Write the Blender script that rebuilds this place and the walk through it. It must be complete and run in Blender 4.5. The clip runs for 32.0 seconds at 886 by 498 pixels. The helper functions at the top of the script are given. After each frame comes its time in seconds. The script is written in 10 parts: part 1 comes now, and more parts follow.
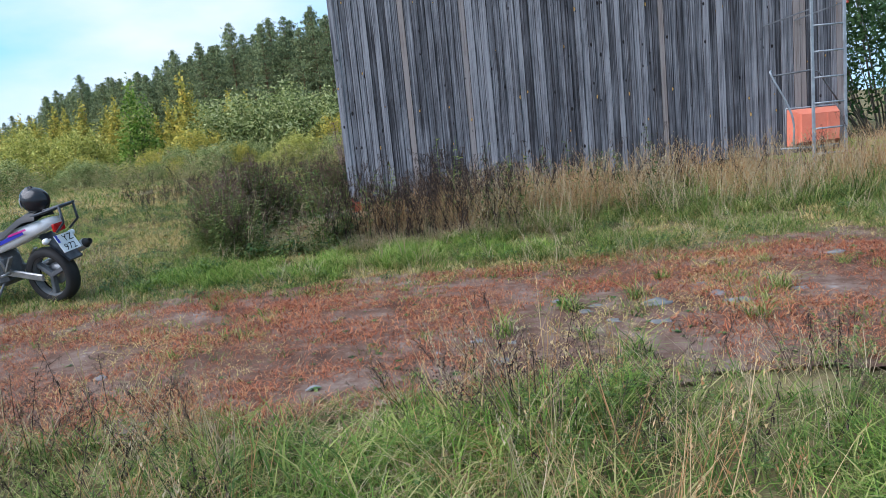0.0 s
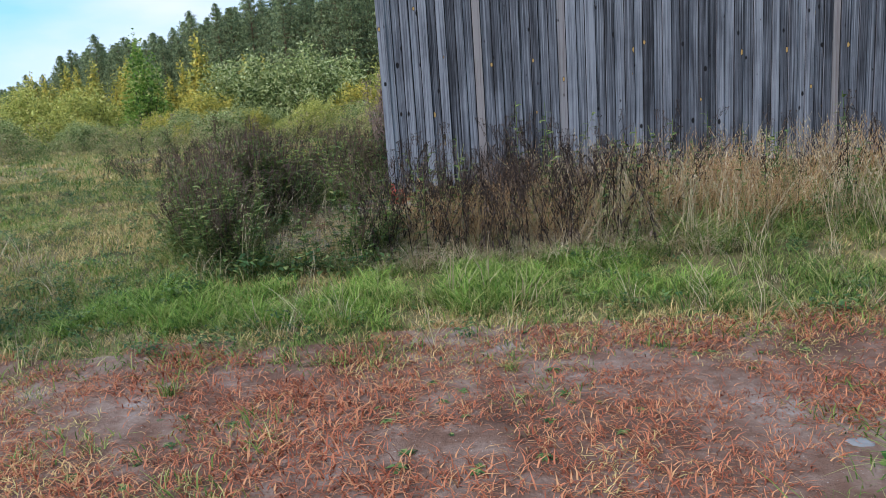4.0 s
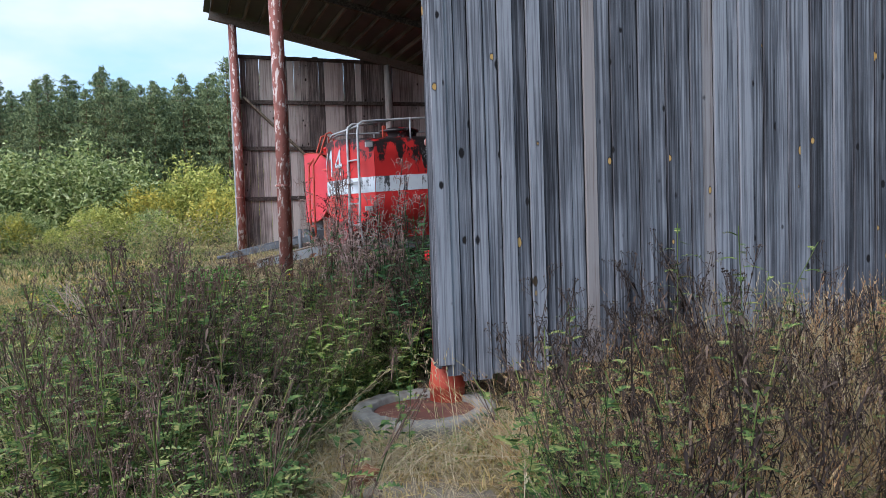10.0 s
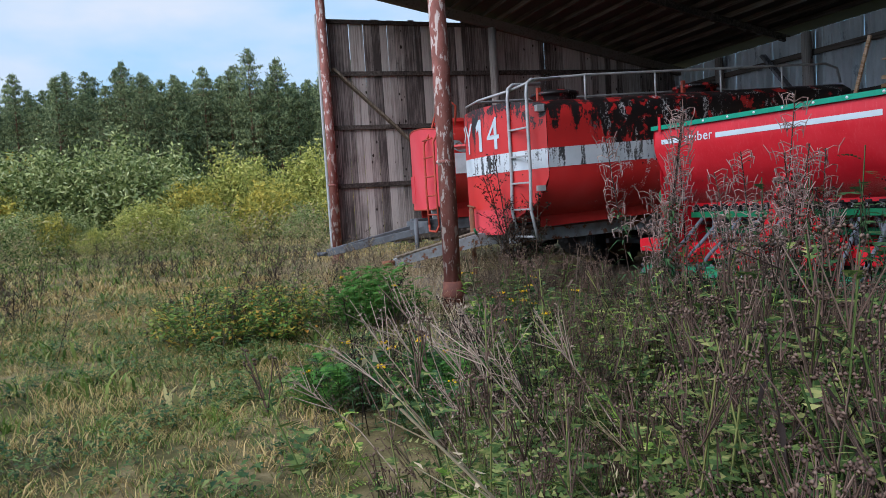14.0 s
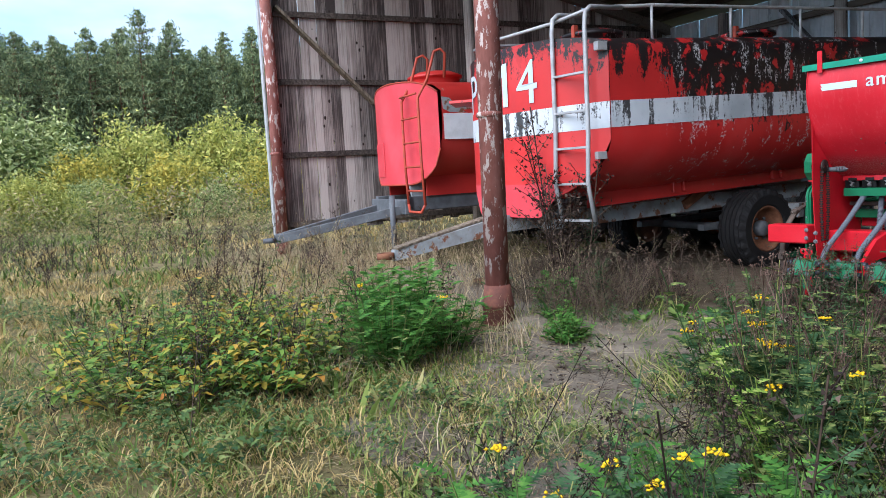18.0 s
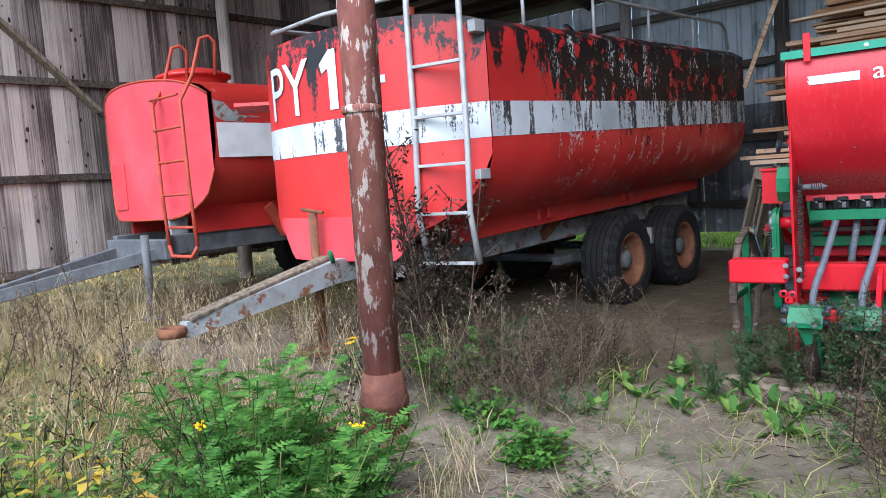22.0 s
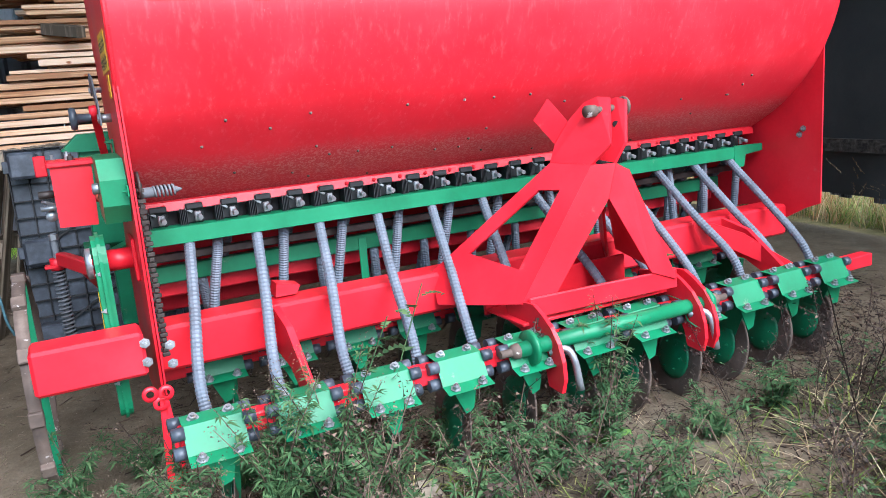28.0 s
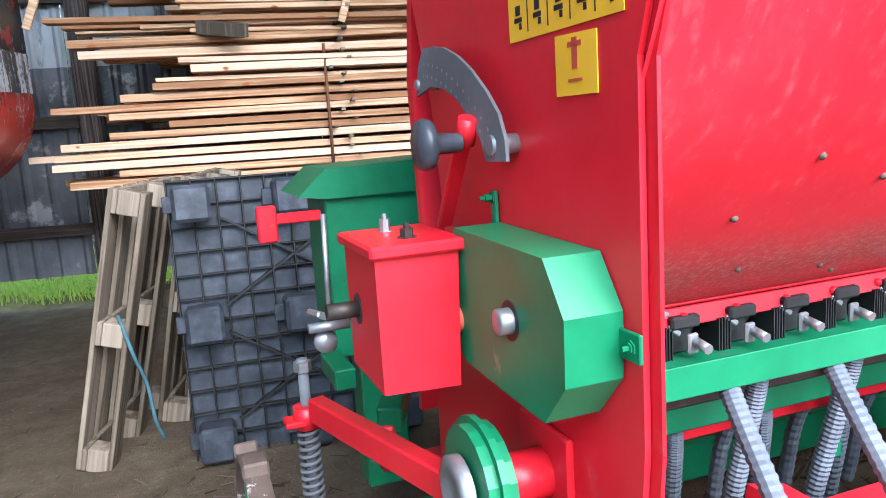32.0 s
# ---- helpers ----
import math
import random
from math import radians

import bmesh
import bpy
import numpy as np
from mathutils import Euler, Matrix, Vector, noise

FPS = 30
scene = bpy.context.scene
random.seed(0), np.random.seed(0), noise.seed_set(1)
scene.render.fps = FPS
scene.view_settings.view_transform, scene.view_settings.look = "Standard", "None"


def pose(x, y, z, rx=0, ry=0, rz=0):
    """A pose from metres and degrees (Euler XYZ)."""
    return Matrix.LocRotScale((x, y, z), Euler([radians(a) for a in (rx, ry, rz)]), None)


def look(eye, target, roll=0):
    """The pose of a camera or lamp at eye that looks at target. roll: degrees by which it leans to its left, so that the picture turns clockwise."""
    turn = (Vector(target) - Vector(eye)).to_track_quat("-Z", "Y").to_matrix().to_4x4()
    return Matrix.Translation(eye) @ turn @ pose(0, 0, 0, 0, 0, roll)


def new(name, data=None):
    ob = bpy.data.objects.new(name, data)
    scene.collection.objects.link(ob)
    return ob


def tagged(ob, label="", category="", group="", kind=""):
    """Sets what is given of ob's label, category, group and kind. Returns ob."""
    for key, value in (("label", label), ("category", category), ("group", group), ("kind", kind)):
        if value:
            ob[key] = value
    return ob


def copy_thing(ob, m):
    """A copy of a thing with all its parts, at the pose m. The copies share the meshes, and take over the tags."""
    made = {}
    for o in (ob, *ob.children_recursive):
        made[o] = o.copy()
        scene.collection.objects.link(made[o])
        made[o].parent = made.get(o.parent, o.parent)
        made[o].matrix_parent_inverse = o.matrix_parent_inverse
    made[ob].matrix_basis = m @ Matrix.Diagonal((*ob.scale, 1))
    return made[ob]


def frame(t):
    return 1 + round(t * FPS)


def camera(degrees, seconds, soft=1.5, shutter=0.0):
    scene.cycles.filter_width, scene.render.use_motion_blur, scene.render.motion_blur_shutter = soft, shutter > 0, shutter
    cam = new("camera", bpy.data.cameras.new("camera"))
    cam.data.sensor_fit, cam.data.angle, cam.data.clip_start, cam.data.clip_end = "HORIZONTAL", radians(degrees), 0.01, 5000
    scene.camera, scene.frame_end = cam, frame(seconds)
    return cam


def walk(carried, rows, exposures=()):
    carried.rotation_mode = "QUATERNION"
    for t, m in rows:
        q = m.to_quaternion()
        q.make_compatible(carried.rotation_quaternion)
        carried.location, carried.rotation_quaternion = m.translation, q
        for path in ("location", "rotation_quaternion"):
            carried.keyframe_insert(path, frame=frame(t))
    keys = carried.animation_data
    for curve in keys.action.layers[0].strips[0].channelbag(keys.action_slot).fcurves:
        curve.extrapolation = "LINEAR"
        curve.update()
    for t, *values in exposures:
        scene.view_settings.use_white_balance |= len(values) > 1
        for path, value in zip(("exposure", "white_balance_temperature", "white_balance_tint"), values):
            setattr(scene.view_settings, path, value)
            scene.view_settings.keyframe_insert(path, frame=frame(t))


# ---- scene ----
cam = camera(61.6, 32.0, soft=0.5)
METRES, EYE, TILT, LEAN, TURN = 21.0, 1.5, 0.0, 0.0, 0.0
ROWS = [
    (0.0, 0.0, 0.0, 0.0, -0.89, -9.02, 5.63),
    (0.5, -0.0057, 0.0164, -0.002, -1.39, -5.95, 3.5),
    (1.0, -0.0061, 0.0388, -0.0024, -2.36, -4.05, 2.21),
    (1.5, -0.0053, 0.0615, -0.0045, -6.37, -5.28, 2.69),
    (2.0, -0.0085, 0.0782, -0.0016, -6.48, -6.58, 3.64),
    (2.5, -0.0138, 0.0969, -0.0035, -2.79, -7.25, 4.17),
    (3.0, -0.0173, 0.1181, -0.002, -0.51, -8.57, 4.28),
    (3.5, -0.0237, 0.1369, -0.0038, 0.13, -9.82, 4.09),
    (5.5, -0.0558, 0.203, -0.0018, 3.2, -12.43, 3.39),
    (6.0, -0.0678, 0.2188, -0.0018, 5.25, -11.06, 4.14),
    (6.5, -0.0758, 0.2347, 0.0005, 5.09, -8.7, 4.54),
    (7.0, -0.0881, 0.2493, 0.0008, 3.27, -7.03, 4.1),
    (7.5, -0.0988, 0.2641, 0.0002, 2.4, -6.48, 3.59),
    (8.0, -0.1058, 0.2837, 0.0004, -2.81, -6.42, 2.57),
    (8.5, -0.1101, 0.2975, -0.0003, -10.3, -6.29, 1.8),
    (9.0, -0.1166, 0.3123, 0.0016, -14.81, -5.62, 2.27),
    (9.5, -0.1208, 0.3334, 0.002, -15.57, -4.1, 2.28),
    (10.0, -0.1248, 0.3485, 0.0028, -17.13, -3.02, 1.96),
    (10.5, -0.1322, 0.3633, 0.0025, -18.62, -3.24, 1.64),
    (11.0, -0.1383, 0.3795, 0.0003, -18.33, -3.58, 1.58),
    (11.5, -0.143, 0.3981, 0.0005, -18.54, -4.28, 1.83),
    (12.0, -0.1506, 0.4169, 0.0001, -17.34, -4.89, 2.23),
    (12.5, -0.1636, 0.4328, 0.0003, -12.72, -4.71, 3.22),
    (13.0, -0.1725, 0.4522, 0.001, -12.98, -4.45, 3.65),
    (13.5, -0.1823, 0.4666, 0.0006, -15.77, -3.97, 3.59),
    (14.0, -0.1943, 0.4826, 0.002, -16.31, -3.71, 3.62),
    (14.5, -0.2007, 0.5027, 0.0004, -17.16, -3.75, 3.63),
    (16.5, -0.2138, 0.5658, 0.0003, -19.86, -7.24, 3.34),
    (17.0, -0.213, 0.5826, 0.0006, -21.55, -7.45, 3.36),
    (17.5, -0.2134, 0.5976, 0.0012, -22.59, -6.72, 3.37),
    (18.0, -0.2114, 0.6169, 0.002, -24.04, -5.86, 3.15),
    (18.5, -0.211, 0.6311, 0.0024, -27.8, -5.49, 3.08),
    (19.0, -0.2129, 0.6449, 0.0032, -32.17, -5.97, 3.09),
    (19.5, -0.2093, 0.6572, 0.0014, -34.04, -6.56, 3.37),
    (20.0, -0.2049, 0.6721, 0.0017, -34.56, -7.35, 3.27),
    (20.5, -0.2039, 0.6865, 0.0014, -37.29, -7.55, 2.83),
    (21.0, -0.2053, 0.701, 0.0039, -39.45, -6.8, 3.19),
    (21.5, -0.2028, 0.7149, 0.0027, -41.24, -5.29, 3.72),
    (22.0, -0.1971, 0.7286, 0.004, -45.96, -5.15, 3.97),
    (22.5, -0.1958, 0.7418, 0.0035, -50.34, -5.32, 3.64),
    (23.0, -0.1935, 0.7521, 0.0038, -54.32, -5.96, 3.64),
    (23.5, -0.1828, 0.7601, 0.0031, -60.54, -6.79, 3.71),
    (24.0, -0.1754, 0.7667, 0.0038, -68.74, -7.48, 3.49),
    (24.5, -0.1727, 0.7741, 0.0053, -75.6, -7.8, 3.26),
    (25.0, -0.1645, 0.7762, 0.0055, -80.04, -7.02, 3.43),
    (25.5, -0.1514, 0.7773, 0.0071, -83.03, -6.46, 3.61),
    (26.0, -0.142, 0.781, 0.0061, -88.81, -6.92, 4.15),
    (26.5, -0.1338, 0.785, 0.0064, -94.32, -8.1, 4.53),
    (28.5, -0.0914, 0.7882, 0.0067, -107.64, -12.05, 4.59),
    (29.0, -0.0802, 0.7915, 0.0069, -107.42, -11.99, 4.93),
    (29.5, -0.0677, 0.7895, 0.0073, -106.81, -12.11, 5.17),
    (30.0, -0.0616, 0.7892, 0.0066, -106.77, -11.88, 5.16),
    (30.5, -0.0538, 0.7963, 0.008, -106.93, -11.04, 4.52),
    (31.0, -0.0472, 0.8056, 0.0097, -104.58, -10.04, 3.91),
    (31.5, -0.0374, 0.8117, 0.009, -101.21, -9.44, 3.96),
    (32.0, -0.0245, 0.8158, 0.0088, -99.91, -9.53, 3.65),
]
walk(cam, [(t, pose(0, 0, EYE, TILT, LEAN, TURN) @ pose(METRES * x, METRES * y, METRES * z, 90 + pitch, roll, yaw)) for t, x, y, z, yaw, pitch, roll in ROWS],
     [(t, e, 6000 if t < 22 else 5950, 15 if t < 22 else 13) for t, e in ((0, 1.0), (1, 0.7), (2, 1.15), (3, 0.85), (5, 1.05), (6, 0.95), (7, 0.3), (8, 0.65), (9, 1.6), (10, 1.0), (11, 1.05), (12, 1.25), (13, 0.65), (14, 0.65), (17, 1.65), (18, 1.25), (19, 1.5), (20, 1.8), (21, 1.4), (23, 1.75), (26, 2.3), (29, 2.5), (31, 2.65), (32, 2.95))])

# ---- world, sun ----
world = bpy.data.worlds.new("evening_sky")
scene.world = world
world.use_nodes = True
wn, wl = world.node_tree.nodes, world.node_tree.links
wn.clear()
w_out = wn.new("ShaderNodeOutputWorld")
w_bg = wn.new("ShaderNodeBackground")
w_bg.inputs[1].default_value = 0.1
w_sky = wn.new("ShaderNodeTexSky")
w_sky.sky_type = "NISHITA"
w_sky.sun_disc = False
SUN_UP, SUN_AZ = 44.0, -114.0
w_sky.sun_elevation = radians(SUN_UP)
w_sky.sun_rotation = radians(SUN_AZ)
w_sky.air_density = 1.0
w_sky.dust_density = 0.6
w_tc = wn.new("ShaderNodeTexCoord")
w_map = wn.new("ShaderNodeMapping")
w_map.inputs["Scale"].default_value = (1.0, 1.0, 2.6)
w_noise = wn.new("ShaderNodeTexNoise")
w_noise.inputs["Scale"].default_value = 2.2
w_noise.inputs["Detail"].default_value = 6.0
w_noise.inputs["Roughness"].default_value = 0.5
w_ramp = wn.new("ShaderNodeValToRGB")
w_ramp.color_ramp.elements[0].position = 0.4
w_ramp.color_ramp.elements[1].position = 0.66
w_ramp.color_ramp.elements[0].color = (0.0, 0.0, 0.0, 1)
w_mix = wn.new("ShaderNodeMix")
w_mix.data_type = "RGBA"
w_mix.inputs[7].default_value = (4.9, 5.3, 5.7, 1)
wl.new(w_tc.outputs["Generated"], w_map.inputs[0])
wl.new(w_map.outputs[0], w_noise.inputs["Vector"])
wl.new(w_noise.outputs[0], w_ramp.inputs[0])
wl.new(w_ramp.outputs[0], w_mix.inputs[0])
w_haze = wn.new("ShaderNodeMix")
w_haze.data_type = "RGBA"
w_haze.inputs[0].default_value = 0.8
w_haze.inputs[7].default_value = (1.9, 4.3, 6.2, 1)
wl.new(w_sky.outputs[0], w_haze.inputs[6])
wl.new(w_haze.outputs[2], w_mix.inputs[6])
wl.new(w_mix.outputs[2], w_bg.inputs[0])
wl.new(w_bg.outputs[0], w_out.inputs[0])

sun = new("sun", bpy.data.lights.new("sun", "SUN"))
sun.data.energy = 2.5
sun.data.angle = radians(60)
sun.data.color = (0.99, 0.985, 1.0)
sun.matrix_world = look((0, 0, 30), (0 - 30 * math.sin(radians(SUN_AZ)), 0 - 30 * math.cos(radians(SUN_AZ)), 30 - 30 * math.tan(radians(SUN_UP))))

# ---- geometry helpers ----
rnd = random.Random(7)
nrs = np.random.RandomState(11)


class Geo:
    """Collects vertices and faces of one mesh."""

    def __init__(self):
        self.v, self.f, self.s = [], [], []

    def add(self, verts, faces, smooth=False):
        b = len(self.v)
        self.v += [tuple(p) for p in verts]
        self.f += [tuple(b + i for i in q) for q in faces]
        self.s += [smooth] * len(faces)
        return self

    def box(self, c, size, m=None, bev=0.0):
        """A box, with chamfered edges if bev is given; m turns it about its own centre."""
        hx, hy, hz = size[0] / 2, size[1] / 2, size[2] / 2
        b = min(bev, hx * 0.6, hy * 0.6, hz * 0.6)
        m = m or Matrix()
        c = Vector(c)
        if b <= 0:
            pts = [(sx * hx, sy * hy, sz * hz) for sz in (-1, 1) for sy in (-1, 1) for sx in (-1, 1)]
            fs = [(0, 2, 3, 1), (4, 5, 7, 6), (0, 1, 5, 4), (2, 6, 7, 3), (0, 4, 6, 2), (1, 3, 7, 5)]
        else:
            pts, idx = [], {}
            for sx in (-1, 1):
                for sy in (-1, 1):
                    for sz in (-1, 1):
                        for a in range(3):
                            p = [sx * (hx - b), sy * (hy - b), sz * (hz - b)]
                            p[a] = (sx * hx, sy * hy, sz * hz)[a]
                            idx[(sx, sy, sz, a)] = len(pts)
                            pts.append(tuple(p))
            fs = []
            for a in range(3):
                o1, o2 = (a + 1) % 3, (a + 2) % 3
                for sg in (-1, 1):
                    q = []
                    for s1, s2 in ((-1, -1), (1, -1), (1, 1), (-1, 1)):
                        k = [0, 0, 0]
                        k[a], k[o1], k[o2] = sg, s1, s2
                        q.append(idx[(*k, a)])
                    fs.append(tuple(q if sg > 0 else q[::-1]))
            for a in range(3):
                o1, o2 = (a + 1) % 3, (a + 2) % 3
                for s1 in (-1, 1):
                    for s2 in (-1, 1):
                        def key(sa, ax):
                            k = [0, 0, 0]
                            k[a], k[o1], k[o2] = sa, s1, s2
                            return idx[(*k, ax)]
                        q = [key(-1, o1), key(1, o1), key(1, o2), key(-1, o2)]
                        fs.append(tuple(q if s1 * s2 > 0 else q[::-1]))
            for sx in (-1, 1):
                for sy in (-1, 1):
                    for sz in (-1, 1):
                        q = [idx[(sx, sy, sz, a)] for a in range(3)]
                        fs.append(tuple(q if sx * sy * sz > 0 else q[::-1]))
        return self.add([c + (m @ Vector(p)) for p in pts], fs)

    def beam(self, p0, p1, w, h, up=(0, 0, 1), bev=0.0):
        """A bar of section w by h from p0 to p1."""
        p0, p1 = Vector(p0), Vector(p1)
        d = (p1 - p0)
        x = d.normalized()
        y = Vector(up).cross(x)
        if y.length < 1e-4:
            y = Vector((0, 1, 0)).cross(x)
        y.normalize()
        z = x.cross(y)
        m = Matrix((x, y, z)).transposed()
        return self.box((p0 + p1) / 2, (d.length, w, h), m, bev)

    def tube(self, pts, r, n=8, cap=True):
        """A round tube along points; r one radius or one a point."""
        pts = [Vector(p) for p in pts]
        rs = r if isinstance(r, (list, tuple)) else [r] * len(pts)
        ring, ref = [], None
        for i, p in enumerate(pts):
            t = (pts[min(i + 1, len(pts) - 1)] - pts[max(i - 1, 0)]).normalized()
            if ref is None:
                ref = Vector((0, 0, 1)) if abs(t.z) < 0.9 else Vector((1, 0, 0))
            a = (ref - t * ref.dot(t)).normalized()
            ref = a
            b = t.cross(a)
            ring.append([p + (a * math.cos(6.28318 * k / n) + b * math.sin(6.28318 * k / n)) * rs[i] for k in range(n)])
        v = [q for rr in ring for q in rr]
        f = []
        for i in range(len(pts) - 1):
            for k in range(n):
                k2 = (k + 1) % n
                f.append((i * n + k, i * n + k2, (i + 1) * n + k2, (i + 1) * n + k))
        self.add(v, f, True)
        if cap:
            b = len(self.v) - len(v)
            self.f += [tuple(b + k for k in range(n))[::-1], tuple(b + (len(pts) - 1) * n + k for k in range(n))]
            self.s += [False, False]
        return self

    def cyl(self, p0, p1, r0, r1=None, n=12, cap=True):
        return self.tube([p0, p1], [r0, r0 if r1 is None else r1], n, cap)

    def lathe(self, c, axis, prof, n=24, smooth=True):
        """Turns a profile of (radius, along) about an axis through c."""
        c, ax = Vector(c), Vector(axis).normalized()
        ref = Vector((0, 0, 1)) if abs(ax.z) < 0.9 else Vector((1, 0, 0))
        a = (ref - ax * ref.dot(ax)).normalized()
        b = ax.cross(a)
        v = [c + ax * h + (a * math.cos(6.28318 * k / n) + b * math.sin(6.28318 * k / n)) * r for r, h in prof for k in range(n)]
        f = [(i * n + k, i * n + (k + 1) % n, (i + 1) * n + (k + 1) % n, (i + 1) * n + k) for i in range(len(prof) - 1) for k in range(n)]
        return self.add(v, f, smooth)

    def ext(self, poly, a, b, m, smooth=False):
        """Extrudes a polygon of (p, q) from a to b; m maps (p, q, a) to the thing's space."""
        n = len(poly)
        v = [m @ Vector((p, q, a)) for p, q in poly] + [m @ Vector((p, q, b)) for p, q in poly]
        f = [tuple(range(n))[::-1], tuple(range(n, 2 * n))]
        self.add(v, f)
        b0 = len(self.v) - 2 * n
        self.f += [(b0 + i, b0 + (i + 1) % n, b0 + n + (i + 1) % n, b0 + n + i) for i in range(n)]
        self.s += [smooth] * n
        return self

    def mesh(self, name, mat):
        me = bpy.data.meshes.new(name)
        me.from_pydata(self.v, [], self.f)
        me.polygons.foreach_set("use_smooth", self.s)
        me.materials.append(mat)
        me.update()
        return me


def thing(name, m, label, category, group="", kind=""):
    ob = new(name)
    ob.empty_display_size = 0.1
    ob.matrix_basis = m
    return tagged(ob, label, category, group, kind)


def part(name, geo, mat, parent, label=""):
    ob = new(name, geo.mesh(name, mat))
    ob.parent = parent
    return tagged(ob, label)


def single(name, geo, mat, label, category, m=None, group="", kind=""):
    ob = new(name, geo.mesh(name, mat))
    ob.matrix_basis = m or Matrix()
    return tagged(ob, label, category, group, kind)


def share(name, me, parent, m):
    ob = new(name, me)
    ob.parent = parent
    ob.matrix_basis = m
    return ob


# axis maps for ext(): (p, q, along)
XZ = Matrix(((1, 0, 0), (0, 0, 1), (0, 1, 0)))   # polygon in x and z, pulled along y
YZ = Matrix(((0, 0, 1), (1, 0, 0), (0, 1, 0)))   # polygon in y and z, pulled along x
XY = Matrix(((1, 0, 0), (0, 1, 0), (0, 0, 1)))   # polygon in x and y, pulled along z


# ---- materials ----
def nodes_of(name):
    mat = bpy.data.materials.new(name)
    mat.use_nodes = True
    nt = mat.node_tree
    return mat, nt.nodes, nt.links, nt.nodes["Principled BSDF"]


def ramp(ns, stops):
    r = ns.new("ShaderNodeValToRGB")
    e = r.color_ramp.elements
    while len(e) < len(stops):
        e.new(0.5)
    for el, (p, c) in zip(e, stops):
        el.position = p
        el.color = (*c, 1) if len(c) == 3 else c
    return r


def noise_node(ns, ls, vec, scale, detail=4.0, rough=0.55, dist=0.0):
    n = ns.new("ShaderNodeTexNoise")
    n.inputs["Scale"].default_value = scale
    n.inputs["Detail"].default_value = detail
    n.inputs["Roughness"].default_value = rough
    n.inputs["Distortion"].default_value = dist
    if vec is not None:
        ls.new(vec, n.inputs["Vector"])
    return n.outputs[0]


def coords(ns, ls, scale=(1, 1, 1), shift=False):
    tc = ns.new("ShaderNodeTexCoord")
    mp = ns.new("ShaderNodeMapping")
    mp.inputs["Scale"].default_value = scale
    ls.new(tc.outputs["Object"], mp.inputs[0])
    if shift:
        oi = ns.new("ShaderNodeObjectInfo")
        mul = ns.new("ShaderNodeVectorMath")
        mul.operation = "SCALE"
        mul.inputs[0].default_value = (37, 53, 71)
        ls.new(oi.outputs["Random"], mul.inputs["Scale"])
        ls.new(mul.outputs[0], mp.inputs["Location"])
    return mp.outputs[0]


def mixc(ns, ls, fac, a, b, mode="MIX"):
    m = ns.new("ShaderNodeMix")
    m.data_type = "RGBA"
    m.blend_type = mode
    for i, x in ((0, fac), (6, a), (7, b)):
        if hasattr(x, "links"):
            ls.new(x, m.inputs[i])
        elif isinstance(x, (int, float)):
            m.inputs[i].default_value = x
        else:
            m.inputs[i].default_value = (*x, 1)
    return m.outputs[2]


def mathn(ns, ls, op, a, b=0.0, clamp=False):
    m = ns.new("ShaderNodeMath")
    m.operation = op
    m.use_clamp = clamp
    for i, x in ((0, a), (1, b)):
        if hasattr(x, "links"):
            ls.new(x, m.inputs[i])
        else:
            m.inputs[i].default_value = x
    return m.outputs[0]


def step_of(ns, ls, val, lo, hi):
    m = ns.new("ShaderNodeMapRange")
    m.interpolation_type = "SMOOTHSTEP"
    m.inputs["From Min"].default_value = lo
    m.inputs["From Max"].default_value = hi
    ls.new(val, m.inputs["Value"])
    return m.outputs[0]


def bump_of(ns, ls, bsdf, height, strength=0.3, dist=0.01):
    b = ns.new("ShaderNodeBump")
    b.inputs["Strength"].default_value = strength
    b.inputs["Distance"].default_value = dist
    ls.new(height, b.inputs["Height"])
    ls.new(b.outputs[0], bsdf.inputs["Normal"])


def worn(name, base, dark, light=None, scale=6.0, rough=0.5, metal=0.0, bump=0.15, spots=None, spot_lo=0.6, spot_hi=0.7, spot_scale=9.0, grain=60.0, stretch=(1, 1, 1)):
    """Paint or metal with stains at two scales and, if given, spots of another colour."""
    mat, ns, ls, b = nodes_of(name)
    v = coords(ns, ls, stretch, True)
    n1 = noise_node(ns, ls, v, scale, 5, 0.6)
    n2 = noise_node(ns, ls, v, grain, 3, 0.6)
    r = ramp(ns, [(0.3, dark), (0.52, base), (0.78, light or base)])
    ls.new(n1, r.inputs[0])
    col = mixc(ns, ls, 0.25, r.outputs[0], mixc(ns, ls, n2, dark, light or base))
    if spots:
        n3 = noise_node(ns, ls, v, spot_scale, 6, 0.65)
        col = mixc(ns, ls, step_of(ns, ls, n3, spot_lo, spot_hi), col, spots)
    ls.new(col, b.inputs["Base Color"])
    rr = ns.new("ShaderNodeMapRange")
    rr.inputs["To Min"].default_value = max(rough - 0.12, 0.05)
    rr.inputs["To Max"].default_value = min(rough + 0.15, 1)
    ls.new(n1, rr.inputs["Value"])
    ls.new(rr.outputs[0], b.inputs["Roughness"])
    b.inputs["Metallic"].default_value = metal
    b.inputs["Specular IOR Level"].default_value = 0.35
    if bump:
        bump_of(ns, ls, b, mathn(ns, ls, "ADD", n1, mathn(ns, ls, "MULTIPLY", n2, 0.4)), bump, 0.006)
    return mat


